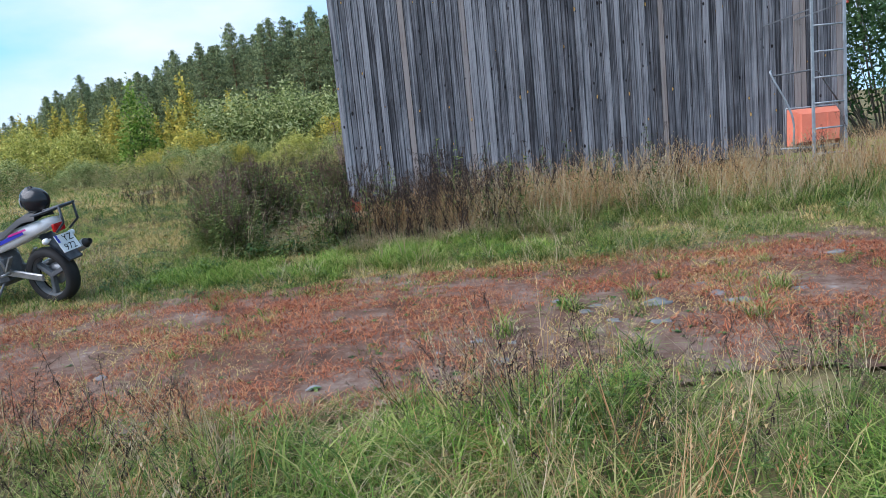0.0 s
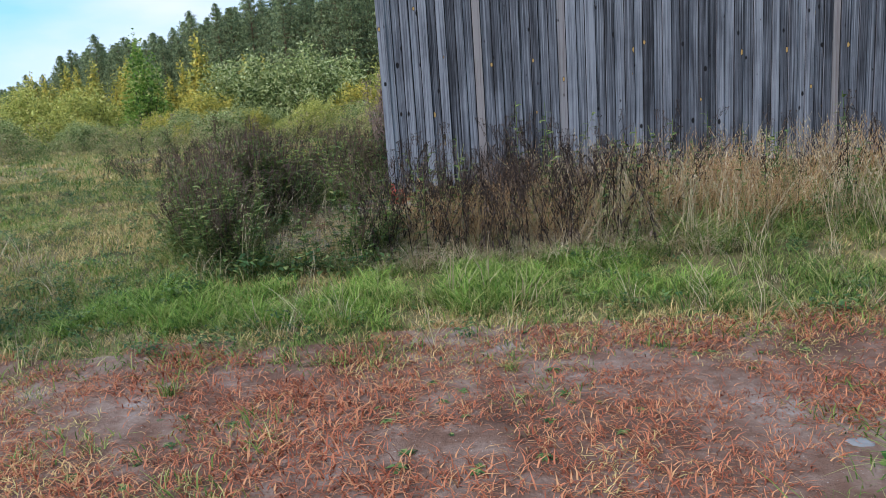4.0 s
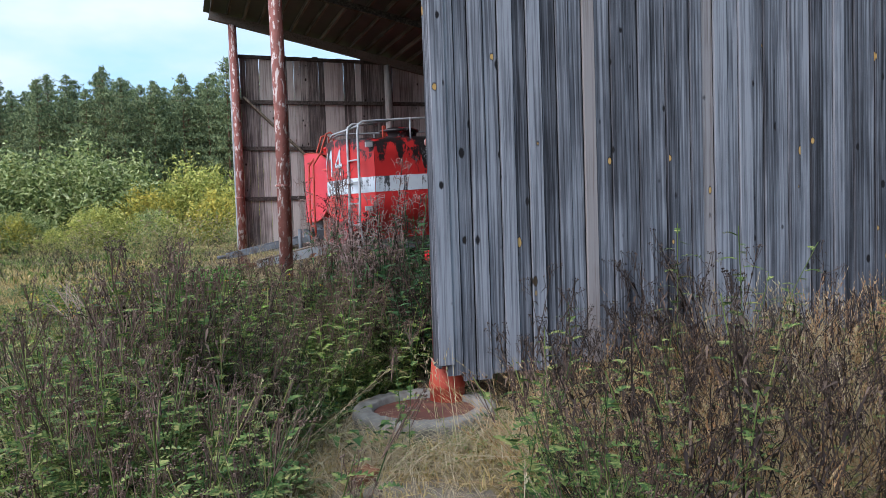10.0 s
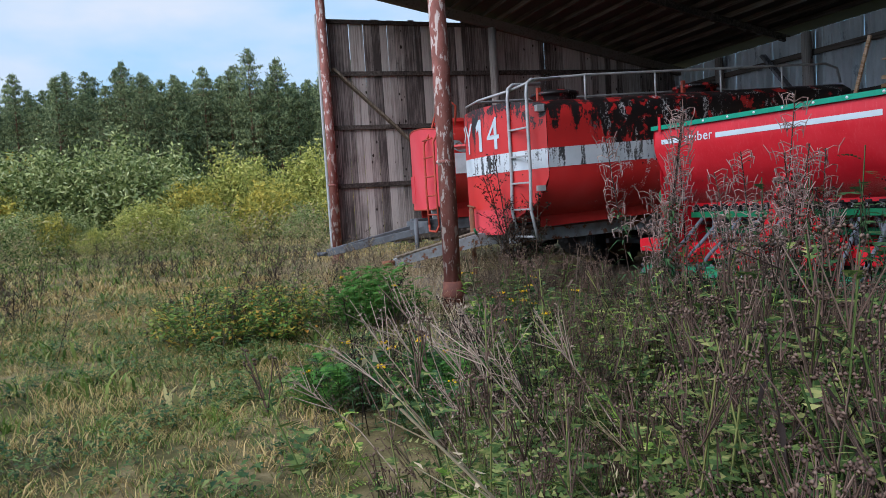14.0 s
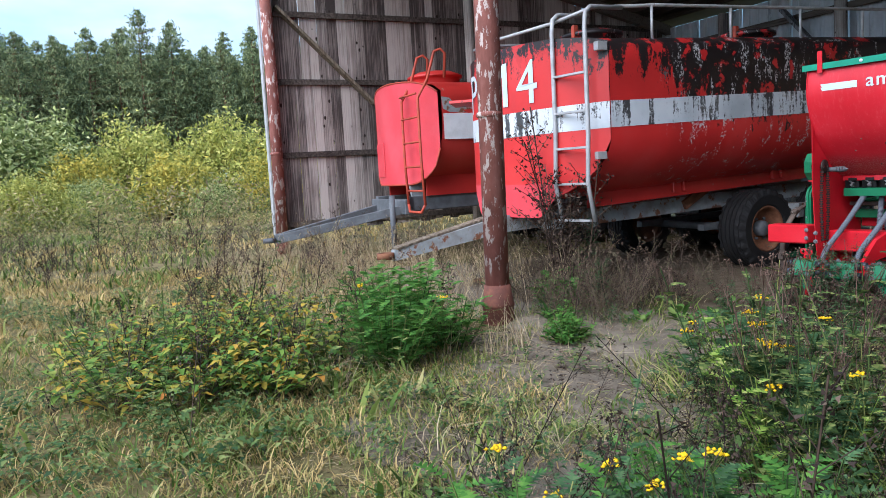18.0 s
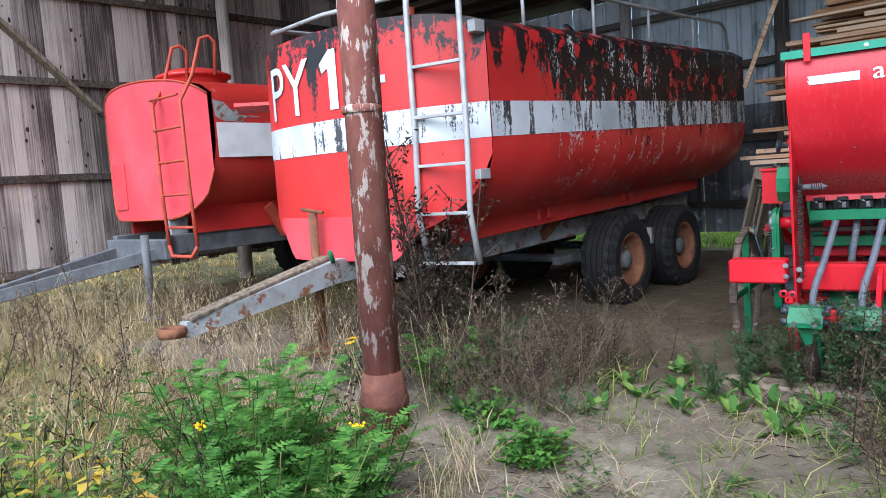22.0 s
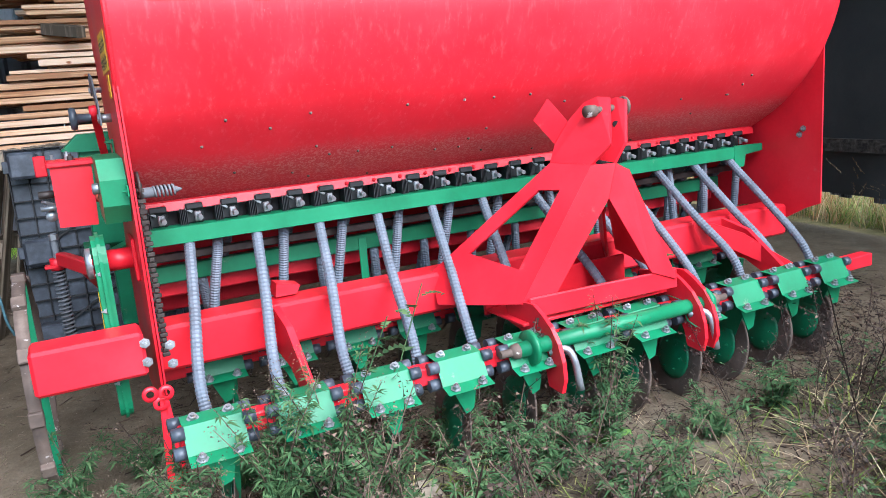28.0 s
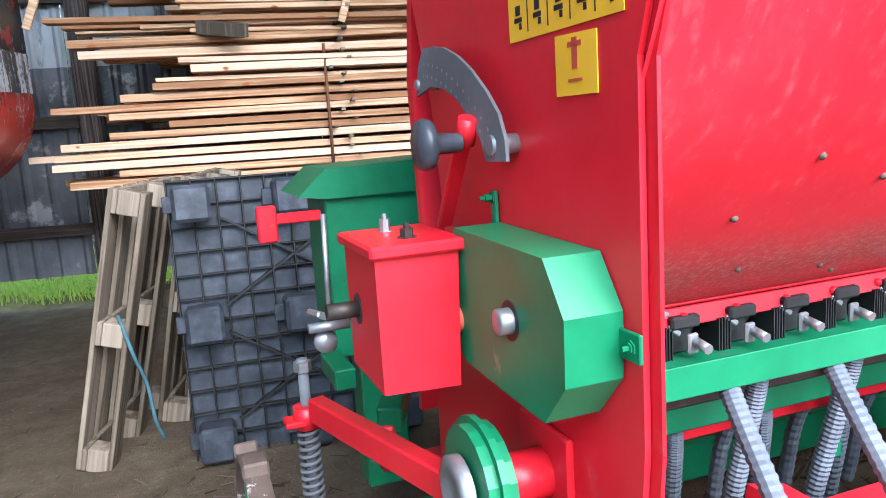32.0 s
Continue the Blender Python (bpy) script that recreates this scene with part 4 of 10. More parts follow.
def fire_tanker():
    HW, TILT = 1.22, 0.035
    t = thing("tank_trailer", pose(0, 19.83, 0.32, 0, 0, 3), "red tank trailer with a white band, black mould and rust", "tank trailer", "tank trailers in the shed")
    front = lambda y: -0.28 - 0.44 * (1 - (abs(y) / HW) ** 2.6)
    sec = section(HW, 0.55, 1.5, 0.92, 2.4, 0.05)
    part("tank_body", tank_shell(sec, front, 4.62, TILT), M_TANK, t, "red tank shell blackened by mould")
    hi = lambda y: 2.4 + 0.05 * (1 - (y / HW) ** 2) - 0.06 * abs(y / HW) ** 8
    part("tank_front", nose_plate(lambda y: front(y) - 0.004, lambda y: tank_low(y, HW, 0.55, 1.5, 0.92), hi, HW * 0.998, TILT), M_TANK, t, "bright red curved front plate with black mould on its edges")
    skirt = nose_plate(lambda y: front(y) - 0.012, lambda y: 0.73 + 0.9 * max(y - 0.56, -0.62 - y, 0) ** 0.8, lambda y: 1.06, 0.78, 0.0, 24, 3)
    part("front_skirt", skirt, M_TANK_FRONT, t)
    b = nose_plate(lambda y: front(y) - 0.009, lambda y: 1.56, lambda y: 1.8, HW, TILT, 28, 2)
    part("white_band", b, M_BAND, t, "weathered white painted band")
    for s in (-1, 1):
        g = Geo()
        for i in range(12):
            x0, x1 = -0.28 + 4.9 * i / 12, -0.28 + 4.9 * (i + 1) / 12
            q = [(x0, s * (HW + 0.004), 1.56 + TILT * x0), (x1, s * (HW + 0.004), 1.56 + TILT * x1), (x1, s * (HW + 0.004), 1.8 + TILT * x1), (x0, s * (HW + 0.004), 1.8 + TILT * x0)]
            g.add(q, [(0, 1, 2, 3) if s < 0 else (3, 2, 1, 0)])
        part("white_band", g, M_BAND, t)
    for txt, yc, sz in (("P", 0.62, 0.6), ("Y", 0.3, 0.6), ("1", -0.12, 0.6), ("4", -0.48, 0.6)):
        tg = text_geo(txt, sz)
        if txt == "1":
            tg = Geo().add([(-0.02, 0, 0), (0.07, 0, 0), (0.07, 0.43, 0), (0.0, 0.43, 0), (-0.02, 0.3, 0), (-0.11, 0.34, 0), (-0.09, 0.27, 0)], [(0, 1, 2, 3, 4), (3, 5, 6, 4)])
        g = Geo()
        g.f, g.s = tg.f, tg.s
        g.v = [(front(yc - px) - 0.013, yc - px, 1.87 + pz + TILT * -0.7) for px, pz, _ in tg.v]
        part("letter", g, M_STRIPE, t, "white stencilled character")
    # ladder on the front corner
    lad = thing("ladder", Matrix(), "pale grey painted steel ladder hooked on the tank", "ladder")
    del lad["category"]
    lad.parent = t
    rails = (((-0.57, -0.80), (-0.50, -1.20)))
    for x, y in rails:
        part("rail", Geo().tube([(x + 0.02, y, 0.7), (x - 0.05, y, 1.05), (x - 0.03, y, 1.5), (x - 0.03, y, 2.45), (x - 0.01, y + 0.01, 2.58), (x + 0.06, y + 0.03, 2.63), (x + 0.5, y + 0.12, 2.66)], 0.021, 10), M_LADDER, lad)
    for z in (0.71, 1.05, 1.38, 1.71, 2.05):
        part("rung", Geo().beam((rails[0][0] - 0.03, rails[0][1], z), (rails[1][0] - 0.03, rails[1][1], z), 0.035, 0.022, bev=0.003), M_LADDER, lad)
    part("bracket", Geo().box((-0.4, -1.21, 1.3), (0.11, 0.05, 0.07), None, 0.004), M_LADDER, t)
    part("bracket", Geo().box((-0.36, -1.2, 2.28), (0.11, 0.06, 0.08), None, 0.004), M_LADDER, t)
    # guard rail on the roof
    for s in (-1, 1):
        part("guard_rail", Geo().tube([(-0.55, s * 0.75, 2.56), (-0.3, s * 1.02, 2.66), (0.4, s * 1.1, 2.7), (2.4, s * 1.1, 2.77), (4.3, s * 1.1, 2.84), (4.55, s * 1.06, 2.78), (4.62, s * 1.05, 2.58)], 0.018, 8), M_LADDER, t)
        for x in (0.35, 1.4, 2.45, 3.5):
            part("stanchion", Geo().cyl((x, s * 1.1, 2.36 + TILT * x), (x, s * 1.1, 2.69 + TILT * x), 0.014, n=8), M_LADDER, t)
    part("guard_rail", Geo().tube([(-0.55, -0.75, 2.56), (-0.66, 0.0, 2.55), (-0.55, 0.75, 2.56)], 0.018, 8), M_LADDER, t)
    for x in (0.5, 2.9):
        h = part("hatch", Geo().lathe((x, 0, 2.45 + TILT * x), (0, 0, 1), [(0.3, 0), (0.3, 0.12), (0.34, 0.12), (0.34, 0.16), (0.2, 0.2), (0, 0.21)], 28), M_TANK, t, "round filler hatch")
        part("hatch_clamp", Geo().box((x - 0.3, -0.1, 2.58 + TILT * x), (0.06, 0.05, 0.2), None, 0.006), M_LADRED, t)
    part("visor", Geo().beam((-0.5, 1.2, 2.05), (-0.3, 1.42, 2.02), 0.3, 0.03), M_TANK, t, "folded red plate on the tank's edge")
    # chassis
    for s in (-1, 1):
        part("chassis_beam", Geo().beam((-0.55, s * 0.5, 0.68), (4.5, s * 0.5, 0.82), 0.08, 0.17, bev=0.006), M_FRAME, t, "flaking pale grey chassis beam")
        part("side_skirt", Geo().ext([(-0.2, 0.8), (4.3, 0.98), (4.3, 1.22), (-0.2, 1.08)], s * 0.72, s * 0.75, XZ), M_TANK_B, t)
        for x in (0.9, 1.05, 2.4, 2.55):
            part("rib", Geo().box((x, s * 0.77, 0.97 + 0.04 * x), (0.05, 0.04, 0.24), None, 0.006), M_TANK_B, t)
        part("mudguard_plate", Geo().beam((2.56, s * 0.6, 0.58), (2.66, s * 0.95, 0.58), 0.16, 0.16), M_FRAME, t)
        part("spring_hanger", Geo().beam((1.55, s * 0.5, 0.45), (3.5, s * 0.5, 0.5), 0.09, 0.07), M_DARKFRAME, t)
        part("chassis_stay", Geo().beam((1.25, s * 0.55, 0.72), (1.6, s * 0.55, 0.9), 0.05, 0.1), M_RUST, t)
        for x in (1.93, 3.12):
            wheel(t, (x, s * 0.93, 0.43), s, 0.43, 0.34)
    for x in (1.93, 3.12):
        part("axle", Geo().cyl((x, -0.9, 0.43), (x, 0.9, 0.43), 0.045), M_DARKFRAME, t)
    part("drawbar", Geo().add([(x, y, z) for x, hw, z0, z1 in ((-2.0, 0.045, 0.4, 0.5), (-0.8, 0.13, 0.58, 0.75), (0.3, 0.14, 0.62, 0.78)) for y, z in ((-hw, z0), (hw, z0), (hw, z1), (-hw, z1))],
         [(0, 3, 2, 1)] + [(4 * i + a, 4 * i + (a + 1) % 4, 4 * i + 4 + (a + 1) % 4, 4 * i + 4 + a) for i in range(2) for a in range(4)] + [(8, 9, 10, 11)]), M_FRAME, t, "tapered grey drawbar with rust")
    part("drawbar_plank", Geo().beam((-1.98, 0.0, 0.515), (-0.8, 0.0, 0.768), 0.13, 0.024, bev=0.004), M_PALLET, t, "weathered plank lying along the drawbar")
    part("towing_eye", Geo().lathe((-2.08, 0.0, 0.45), (0, 0, 1), [(0.05, -0.03), (0.085, -0.03), (0.085, 0.03), (0.05, 0.03), (0.05, -0.03)], 20), M_RUST, t)
    part("jack", Geo().cyl((-0.82, 0.1, 0.12), (-0.82, 0.1, 1.1), 0.035).cyl((-0.82, -0.02, 1.1), (-0.82, 0.22, 1.13), 0.014).box((-0.82, 0.1, 0.06), (0.34, 0.34, 0.03), None, 0.005), M_RUST, t, "rusty parking jack on a wooden block")
    part("valve_cap", Geo().cyl((-0.86, -0.14, 0.74), (-0.9, -0.16, 0.82), 0.018), M_GREEN, t)


fire_tanker()


def rear_tanker():
    HW, TILT = 1.12, 0.01
    t = thing("tank_trailer", pose(0, 23.12, 0.42, 0, 0, 2), "faded red oval tank trailer with a red ladder", "tank trailer", "tank trailers in the shed")
    front = lambda y: -0.42 - 0.26 * (1 - (abs(y) / HW) ** 2)
    sec = section(HW, 0.3, 1.75, 1.0, 2.3, 0.1)
    part("tank_body", tank_shell(sec, front, 4.4, TILT), M_TANK_B, t, "faded red oval tank shell")
    hi = lambda y: 2.3 + 0.1 * (1 - (y / HW) ** 2) - 0.12 * abs(y / HW) ** 6
    part("front_shield", nose_plate(lambda y: front(y) - 0.05, lambda y: tank_low(y, HW, 0.5, 1.45, 0.98), hi, HW, TILT), M_TANK_FRONT, t, "pale red front shield with peeling edge")
    rimg = Geo()
    ys = [-HW + 2 * HW * i / 28 for i in range(29)]
    rimg.tube([(front(y) - 0.05, y, tank_low(y, HW, 0.5, 1.45, 0.98)) for y in ys] + [(front(y) - 0.05, y, hi(y)) for y in ys[::-1]], 0.012, 6)
    part("shield_rim", rimg, M_LADRED, t)
    for s in (-1, 1):
        g = Geo()
        for i in range(10):
            x0, x1 = -0.4 + 4.7 * i / 10, -0.4 + 4.7 * (i + 1) / 10
            q = [(x0, s * (HW + 0.004), 1.56), (x1, s * (HW + 0.004), 1.56), (x1, s * (HW + 0.004), 1.9), (x0, s * (HW + 0.004), 1.9)]
            g.add(q, [(0, 1, 2, 3) if s < 0 else (3, 2, 1, 0)])
        part("white_band", g, M_WHITE, t, "white painted band")
    lad = thing("ladder", Matrix(), "red tube ladder", "ladder")
    del lad["category"]
    lad.parent = t
    for y0, y1 in ((-0.68, -0.56), (-1.22, -1.1)):
        part("rail", Geo().tube([(-0.78, y0, 0.72), (-0.78, y0 * 0.6 + y1 * 0.4, 1.3), (-0.76, y0 * 0.2 + y1 * 0.8, 2.1), (-0.6, y1, 2.34), (-0.48, y1, 2.7), (-0.4, y1 - 0.02, 2.73), (-0.33, y1 - 0.02, 2.68), (-0.36, y1 - 0.02, 2.36)], 0.019, 8), M_LADRED, lad)
    part("rail", Geo().tube([(-0.78, -0.68, 0.72), (-0.8, -0.76, 0.62), (-0.8, -1.14, 0.62), (-0.78, -1.22, 0.72)], 0.019, 8), M_LADRED, lad)
    for z in (0.9, 1.22, 1.54, 1.86, 2.16):
        f = (z - 0.72) / 1.4
        part("rung", Geo().cyl((-0.775, -0.68 + 0.11 * f, z), (-0.775, -1.22 + 0.11 * f, z), 0.014, n=8), M_LADRED, lad)
    bare = [(-0.42, 2.12), (-0.3, 2.1), (-0.22, 2.02), (0.05, 2.06), (0.08, 2.03), (-0.2, 1.98), (0.12, 1.965), (-0.12, 1.94), (-0.05, 1.915), (-0.3, 1.912), (-0.4, 1.96)]
    part("bare_patch", Geo().ext(bare, -(HW + 0.004), -(HW + 0.001), XZ), M_FRAME, t, "bare grey metal where red paint has peeled")
    part("shield_stay", Geo().ext([(-0.62, 0.6), (-0.5, 0.6), (-0.46, 1.0), (-0.68, 1.0)], -0.52, -0.48, XZ), M_FRAME, t)
    part("inspection_plate", Geo().box((front(0.45) - 0.058, 0.45, 1.35), (0.01, 0.42, 0.5), pose(0, 0, 0, 0, 0, -8).to_3x3(), 0.003), M_TANK_FRONT, t)
    for x in (0.0, 1.7):
        part("hatch", Geo().lathe((x, -0.1, 2.38), (0, 0, 1), [(0.36, 0), (0.36, 0.1), (0.4, 0.1), (0.4, 0.13), (0.25, 0.19), (0, 0.2)], 28), M_TANK_B, t, "round filler hatch")
    for s in (-1, 1):
        part("chassis_beam", Geo().beam((-0.75, s * 0.6, 0.72), (4.4, s * 0.6, 0.76), 0.1, 0.2, bev=0.008), M_DARKFRAME, t, "dark grey chassis beam")
        part("side_skirt", Geo().ext([(-0.5, 0.82), (4.2, 0.84), (4.2, 1.1), (-0.5, 1.1)], s * 0.66, s * 0.69, XZ), M_TANK_B, t)
        part("hanger", Geo().beam((0.55, s * 0.78, 0.72), (0.35, s * 0.78, 1.05), 0.06, 0.1), M_LADRED, t)
        for x in (2.0, 3.2):
            wheel(t, (x, s * 0.85, 0.4), s, 0.42, 0.3, M_DARKFRAME)
    part("front_beam", Geo().beam((-0.75, -0.65, 0.68), (-0.75, 0.65, 0.68), 0.14, 0.2, bev=0.008), M_DARKFRAME, t)
    for s in (-1, 1):
        part("drawbar", Geo().beam((-0.7, s * 0.5, 0.66), (-2.4, 0.25 + s * 0.05, 0.33), 0.09, 0.12, bev=0.006), M_DARKFRAME, t, "dark grey drawbar")
    part("jack", Geo().cyl((-1.0, -0.62, 0.02), (-1.0, -0.62, 0.85), 0.04).box((-1.0, -0.62, 0.02), (0.16, 0.16, 0.02)), M_DARKFRAME, t)
    part("towing_eye", Geo().lathe((-2.5, 0.25, 0.32), (0, 0, 1), [(0.05, -0.03), (0.09, -0.03), (0.09, 0.03), (0.05, 0.03), (0.05, -0.03)], 20), M_DARKFRAME, t)


rear_tanker()

# ---- seed drill ----
DRILL = Matrix(((0.1871, 0.9823, 0, 0.18), (-0.9823, 0.1871, 0, 16.8), (0, 0, 1, 0.32), (0, 0, 0, 1)))
WID = 3.06


def curve_pts(ctrl, n):
    """A smooth line through control points."""
    c = [Vector(p) for p in ctrl]
    c = [c[0] * 2 - c[1]] + c + [c[-1] * 2 - c[-2]]
    out, seg = [], len(c) - 3
    for i in range(n + 1):
        a = seg * i / n
        k = min(int(a), seg - 1)
        t = a - k
        p0, p1, p2, p3 = c[k:k + 4]
        out.append(0.5 * (2 * p1 + (p2 - p0) * t + (2 * p0 - 5 * p1 + 4 * p2 - p3) * t * t + (3 * p1 - p0 - 3 * p2 + p3) * t ** 3))
    return out


def bolt(g, c, axis, r=0.011, h=0.012):
    c, a = Vector(c), Vector(axis).normalized()
    return g.lathe(c, a, [(r * 1.5, 0), (r * 1.5, 0.002), (r, 0.002), (r, h), (r * 0.5, h), (r * 0.5, h + 0.008), (0, h + 0.008)], 6, False)


def hose(ctrl, r=0.019, n=130):
    pts = curve_pts(ctrl, n)
    rs = [r * (1.06 if i % 2 else 0.93) for i in range(n + 1)]
    rs[0:8] = [r * 0.88] * 8
    g = Geo().tube(pts, rs, 10)
    g.s = [False] * len(g.f)
    return g


def seed_drill():
    t = thing("seed_drill", DRILL, "red and green mounted seed drill with grey seed hoses", "seed drill")
    prof = [(v.x, v.z) for v in curve_pts([(0.49, 0, 1.0), (0.40, 0, 1.045), (0.24, 0, 1.145), (0.085, 0, 1.296), (0.0, 0, 1.44), (-0.05, 0, 1.58), (-0.06, 0, 1.68), (-0.045, 0, 1.79)], 28)]
    g = Geo()
    n = len(prof)
    ss = [WID * i / 24 for i in range(25)]
    g.add([(s, d, z) for s in ss for d, z in prof], [(i * n + j, (i + 1) * n + j, (i + 1) * n + j + 1, i * n + j + 1) for i in range(24) for j in range(n - 1)], True)
    part("tank_front", g, M_DRILLTANK, t, "curved red seed tank front, darker red and gritty towards its lower edge")
    g = Geo().ext([(0.49, 1.0), (0.78, 1.1), (0.8, 1.45), (0.72, 1.79), (0.70, 1.79), (0.77, 1.45), (0.76, 1.12), (0.49, 1.015)], 0.01, WID - 0.01, YZ)
    part("tank_rear", g, M_RED, t)
    part("bottom_lip", Geo().box((WID / 2, 0.44, 1.019), (WID - 0.05, 0.055, 0.006), pose(0, 0, 0, -29).to_3x3(), 0.002).box((WID / 2, 0.402, 1.014), (WID - 0.05, 0.005, 0.034), pose(0, 0, 0, -12).to_3x3(), 0.002), M_RED, t, "bright red riveted lip")
    rivet = Geo().lathe((0, 0, 0), (0, -1, 0.2), [(0.008, 0), (0.007, 0.006), (0, 0.009)], 8).mesh("rivet", M_RED)
    for i in range(26):
        share("rivet", rivet, t, pose(0.12 + i * 0.113, 0.399, 1.014))
    speck = Geo().lathe((0, 0, 0), (0, -0.8, -0.4), [(0.006, 0), (0.005, 0.003), (0, 0.005)], 6).mesh("rivet", M_DISC)
    for i in range(34):
        s, k = rnd.uniform(0.1, 2.9), rnd.randint(4, 12)
        share("rivet", speck, t, pose(s, prof[k][0] - 0.001, prof[k][1]))
    # lid
    lid = Geo().ext([(-0.075, 1.79), (-0.072, 1.832), (0.3, 1.87), (0.74, 1.835), (0.74, 1.79), (0.735, 1.79), (0.73, 1.825), (0.3, 1.86), (-0.066, 1.824), (-0.069, 1.79)], -0.02, WID + 0.02, YZ)
    lid_ob = part("lid", lid, M_LID, t, "green sheet-metal lid")
    stud = Geo().lathe((0, 0, 0), (0, -1, 0), [(0.012, 0), (0.011, 0.004), (0, 0.007)], 10).mesh("stud", M_WHITE)
    for i in range(11):
        share("stud", stud, lid_ob, pose(0.1 + 0.285 * i, -0.074, 1.811))
    part("latch", Geo().box((0.11, -0.08, 1.84), (0.035, 0.008, 0.15), None, 0.002), M_RED, t, "red lid latch")
    # side panels
    prof2 = [(0.02, 1.42), (-0.035, 1.58), (-0.05, 1.70), (-0.035, 1.80), (0.72, 1.80), (0.70, 1.59), (0.63, 1.40), (0.60, 1.2), (0.60, 0.98), (0.70, 0.84), (0.72, 0.35), (0.10, 0.35), (0.06, 0.6), (0.02, 1.0)]
    part("side_panel", Geo().ext(prof2, -0.004, 0.004, YZ), M_RED, t, "tall red side panel")
    fl = [(0, d - 0.003, z) for d, z in prof2[3::-1]] + [(0, d - 0.003, z) for d, z in prof2[:10:-1]]
    flg = Geo()
    for a, b in zip(fl, fl[1:]):
        flg.beam((0.008, a[1], a[2]), (0.008, b[1], b[2]), 0.03, 0.005, up=(1, 0, 0))
    part("panel_flange", flg, M_RED, t)
    prof3 = [(0.02, 1.42), (-0.05, 1.70), (-0.035, 1.80), (0.72, 1.80), (0.9, 0.9), (0.75, 0.55), (0.45, 0.62), (0.25, 0.55), (0.1, 0.63), (0.02, 0.66)]
    part("side_panel", Geo().ext(prof3, WID - 0.004, WID + 0.004, YZ), M_RED, t, "tall red side panel")
    part("panel_bolts", bolt(bolt(Geo(), (WID - 0.005, 0.12, 1.02), (-1, 0, 0)), (WID - 0.005, 0.14, 0.99), (-1, 0, 0)), M_STEEL, t)
    # stripe and lettering
    def on_front(z):
        ds = [p[0] for p in prof]
        zs = [p[1] for p in prof]
        return float(np.interp(z, zs, ds))
    for s0, s1 in ((0.097, 0.353), (0.8, 2.36), (2.62, 2.98)):
        g = Geo()
        for z0, z1 in ((1.642, 1.665), (1.665, 1.688)):
            c0 = 0.02 if s0 < 0.2 else 0
            g.add([(s0 + (c0 if z1 > 1.67 or z0 < 1.65 else 0), on_front(z0) - 0.004, z0), (s1, on_front(z0) - 0.004, z0), (s1, on_front(z1) - 0.004, z1), (s0 + c0 * 0.4, on_front(z1) - 0.004, z1)], [(0, 1, 2, 3)])
        part("white_stripe", g, M_STRIPE, t)
    x = 0.412
    for ch, w in (("a", 0.062), ("m", 0.098), ("b", 0.066), ("e", 0.062), ("r", 0.05)):
        tg = text_geo(ch, 0.125, 0.0)
        mn = min(v[0] for v in tg.v)
        mx = max(v[0] for v in tg.v)
        g = Geo()
        g.f, g.s = tg.f, tg.s
        g.v = [(x + (px - mn) / (mx - mn) * (w - 0.012), on_front(1.638 + pz) - 0.006, 1.638 + pz) for px, pz, _ in tg.v]
        for dx in (0.004,):
            g2 = Geo()
            g2.f, g2.s, g2.v = tg.f, tg.s, [(a + dx, b - 0.001, c + 0.002) for a, b, c in g.v]
            g.add(g2.v, g2.f)
        part("letter", g, M_STRIPE, t)
        x += w + 0.006
    tg = text_geo("900/3", 0.085)
    g = Geo()
    g.f, g.s = tg.f, tg.s
    g.v = [(2.5 + px, on_front(1.645 + pz) - 0.005, 1.645 + pz) for px, pz, _ in tg.v]
    part("model_number", g, M_FADEDRED, t, "pale model number")
    # metering units
    u = Geo().box((0, 0.01, -0.004), (0.07, 0.075, 0.075), None, 0.008).box((0, -0.03, 0.025), (0.06, 0.05, 0.022), None, 0.004).cyl((-0.035, 0.0, 0.015), (0.035, 0.0, 0.015), 0.03, n=12)
    ribs = Geo()
    for k in range(5):
        ribs.box((-0.05 + 0.006 * k, -0.02, -0.01), (0.002, 0.06, 0.06))
    u.v += [v for v in ribs.v]
    b0 = len(u.v) - len(ribs.v)
    u.f += [tuple(b0 + i for i in q) for q in ribs.f]
    u.s += ribs.s
    unit = u.mesh("metering_unit", M_BLACK)
    lev = Geo().box((0.008, -0.058, -0.012), (0.022, 0.01, 0.036), None, 0.003).cyl((0.012, -0.06, -0.008), (0.012, -0.095, -0.014), 0.009, n=8).box((-0.02, -0.045, 0.012), (0.03, 0.008, 0.01), pose(0, 0, 0, 0, 35, 0).to_3x3(), 0.002)
    lever = lev.mesh("shutter_lever", M_STEEL)
    spout = Geo().lathe((0, 0, 0), (0, 0, 1), [(0.03, 0.0), (0.03, 0.012), (0.02, 0.014)], 14).mesh("outlet_ring", M_HOSE)
    for i in range(24):
        s = 0.098 + 0.1225 * i
        o = share("metering_unit", unit, t, pose(s, 0.44, 0.982))
        share("shutter_lever", lever, o, pose(0, 0, 0))
        share("outlet_ring", spout, o, pose(0, -0.02, -0.055))
    part("shaft", Geo().beam((0.06, 0.41, 1.003), (2.95, 0.41, 1.003), 0.014, 0.014), M_STEEL, t)
    # black strip added to stand for the shade between the units
    part("unit_backing", Geo().box((WID / 2, 0.487, 0.965), (2.9, 0.008, 0.07)), M_BLACK, t)
    # bars
    part("front_bar", Geo().box((1.48, 0.36, 0.914), (2.86, 0.006, 0.058), None, 0.002).box((1.48, 0.4, 0.94), (2.86, 0.085, 0.006), None, 0.002), M_GREEN, t, "green sheet bar carrying the hose outlets")
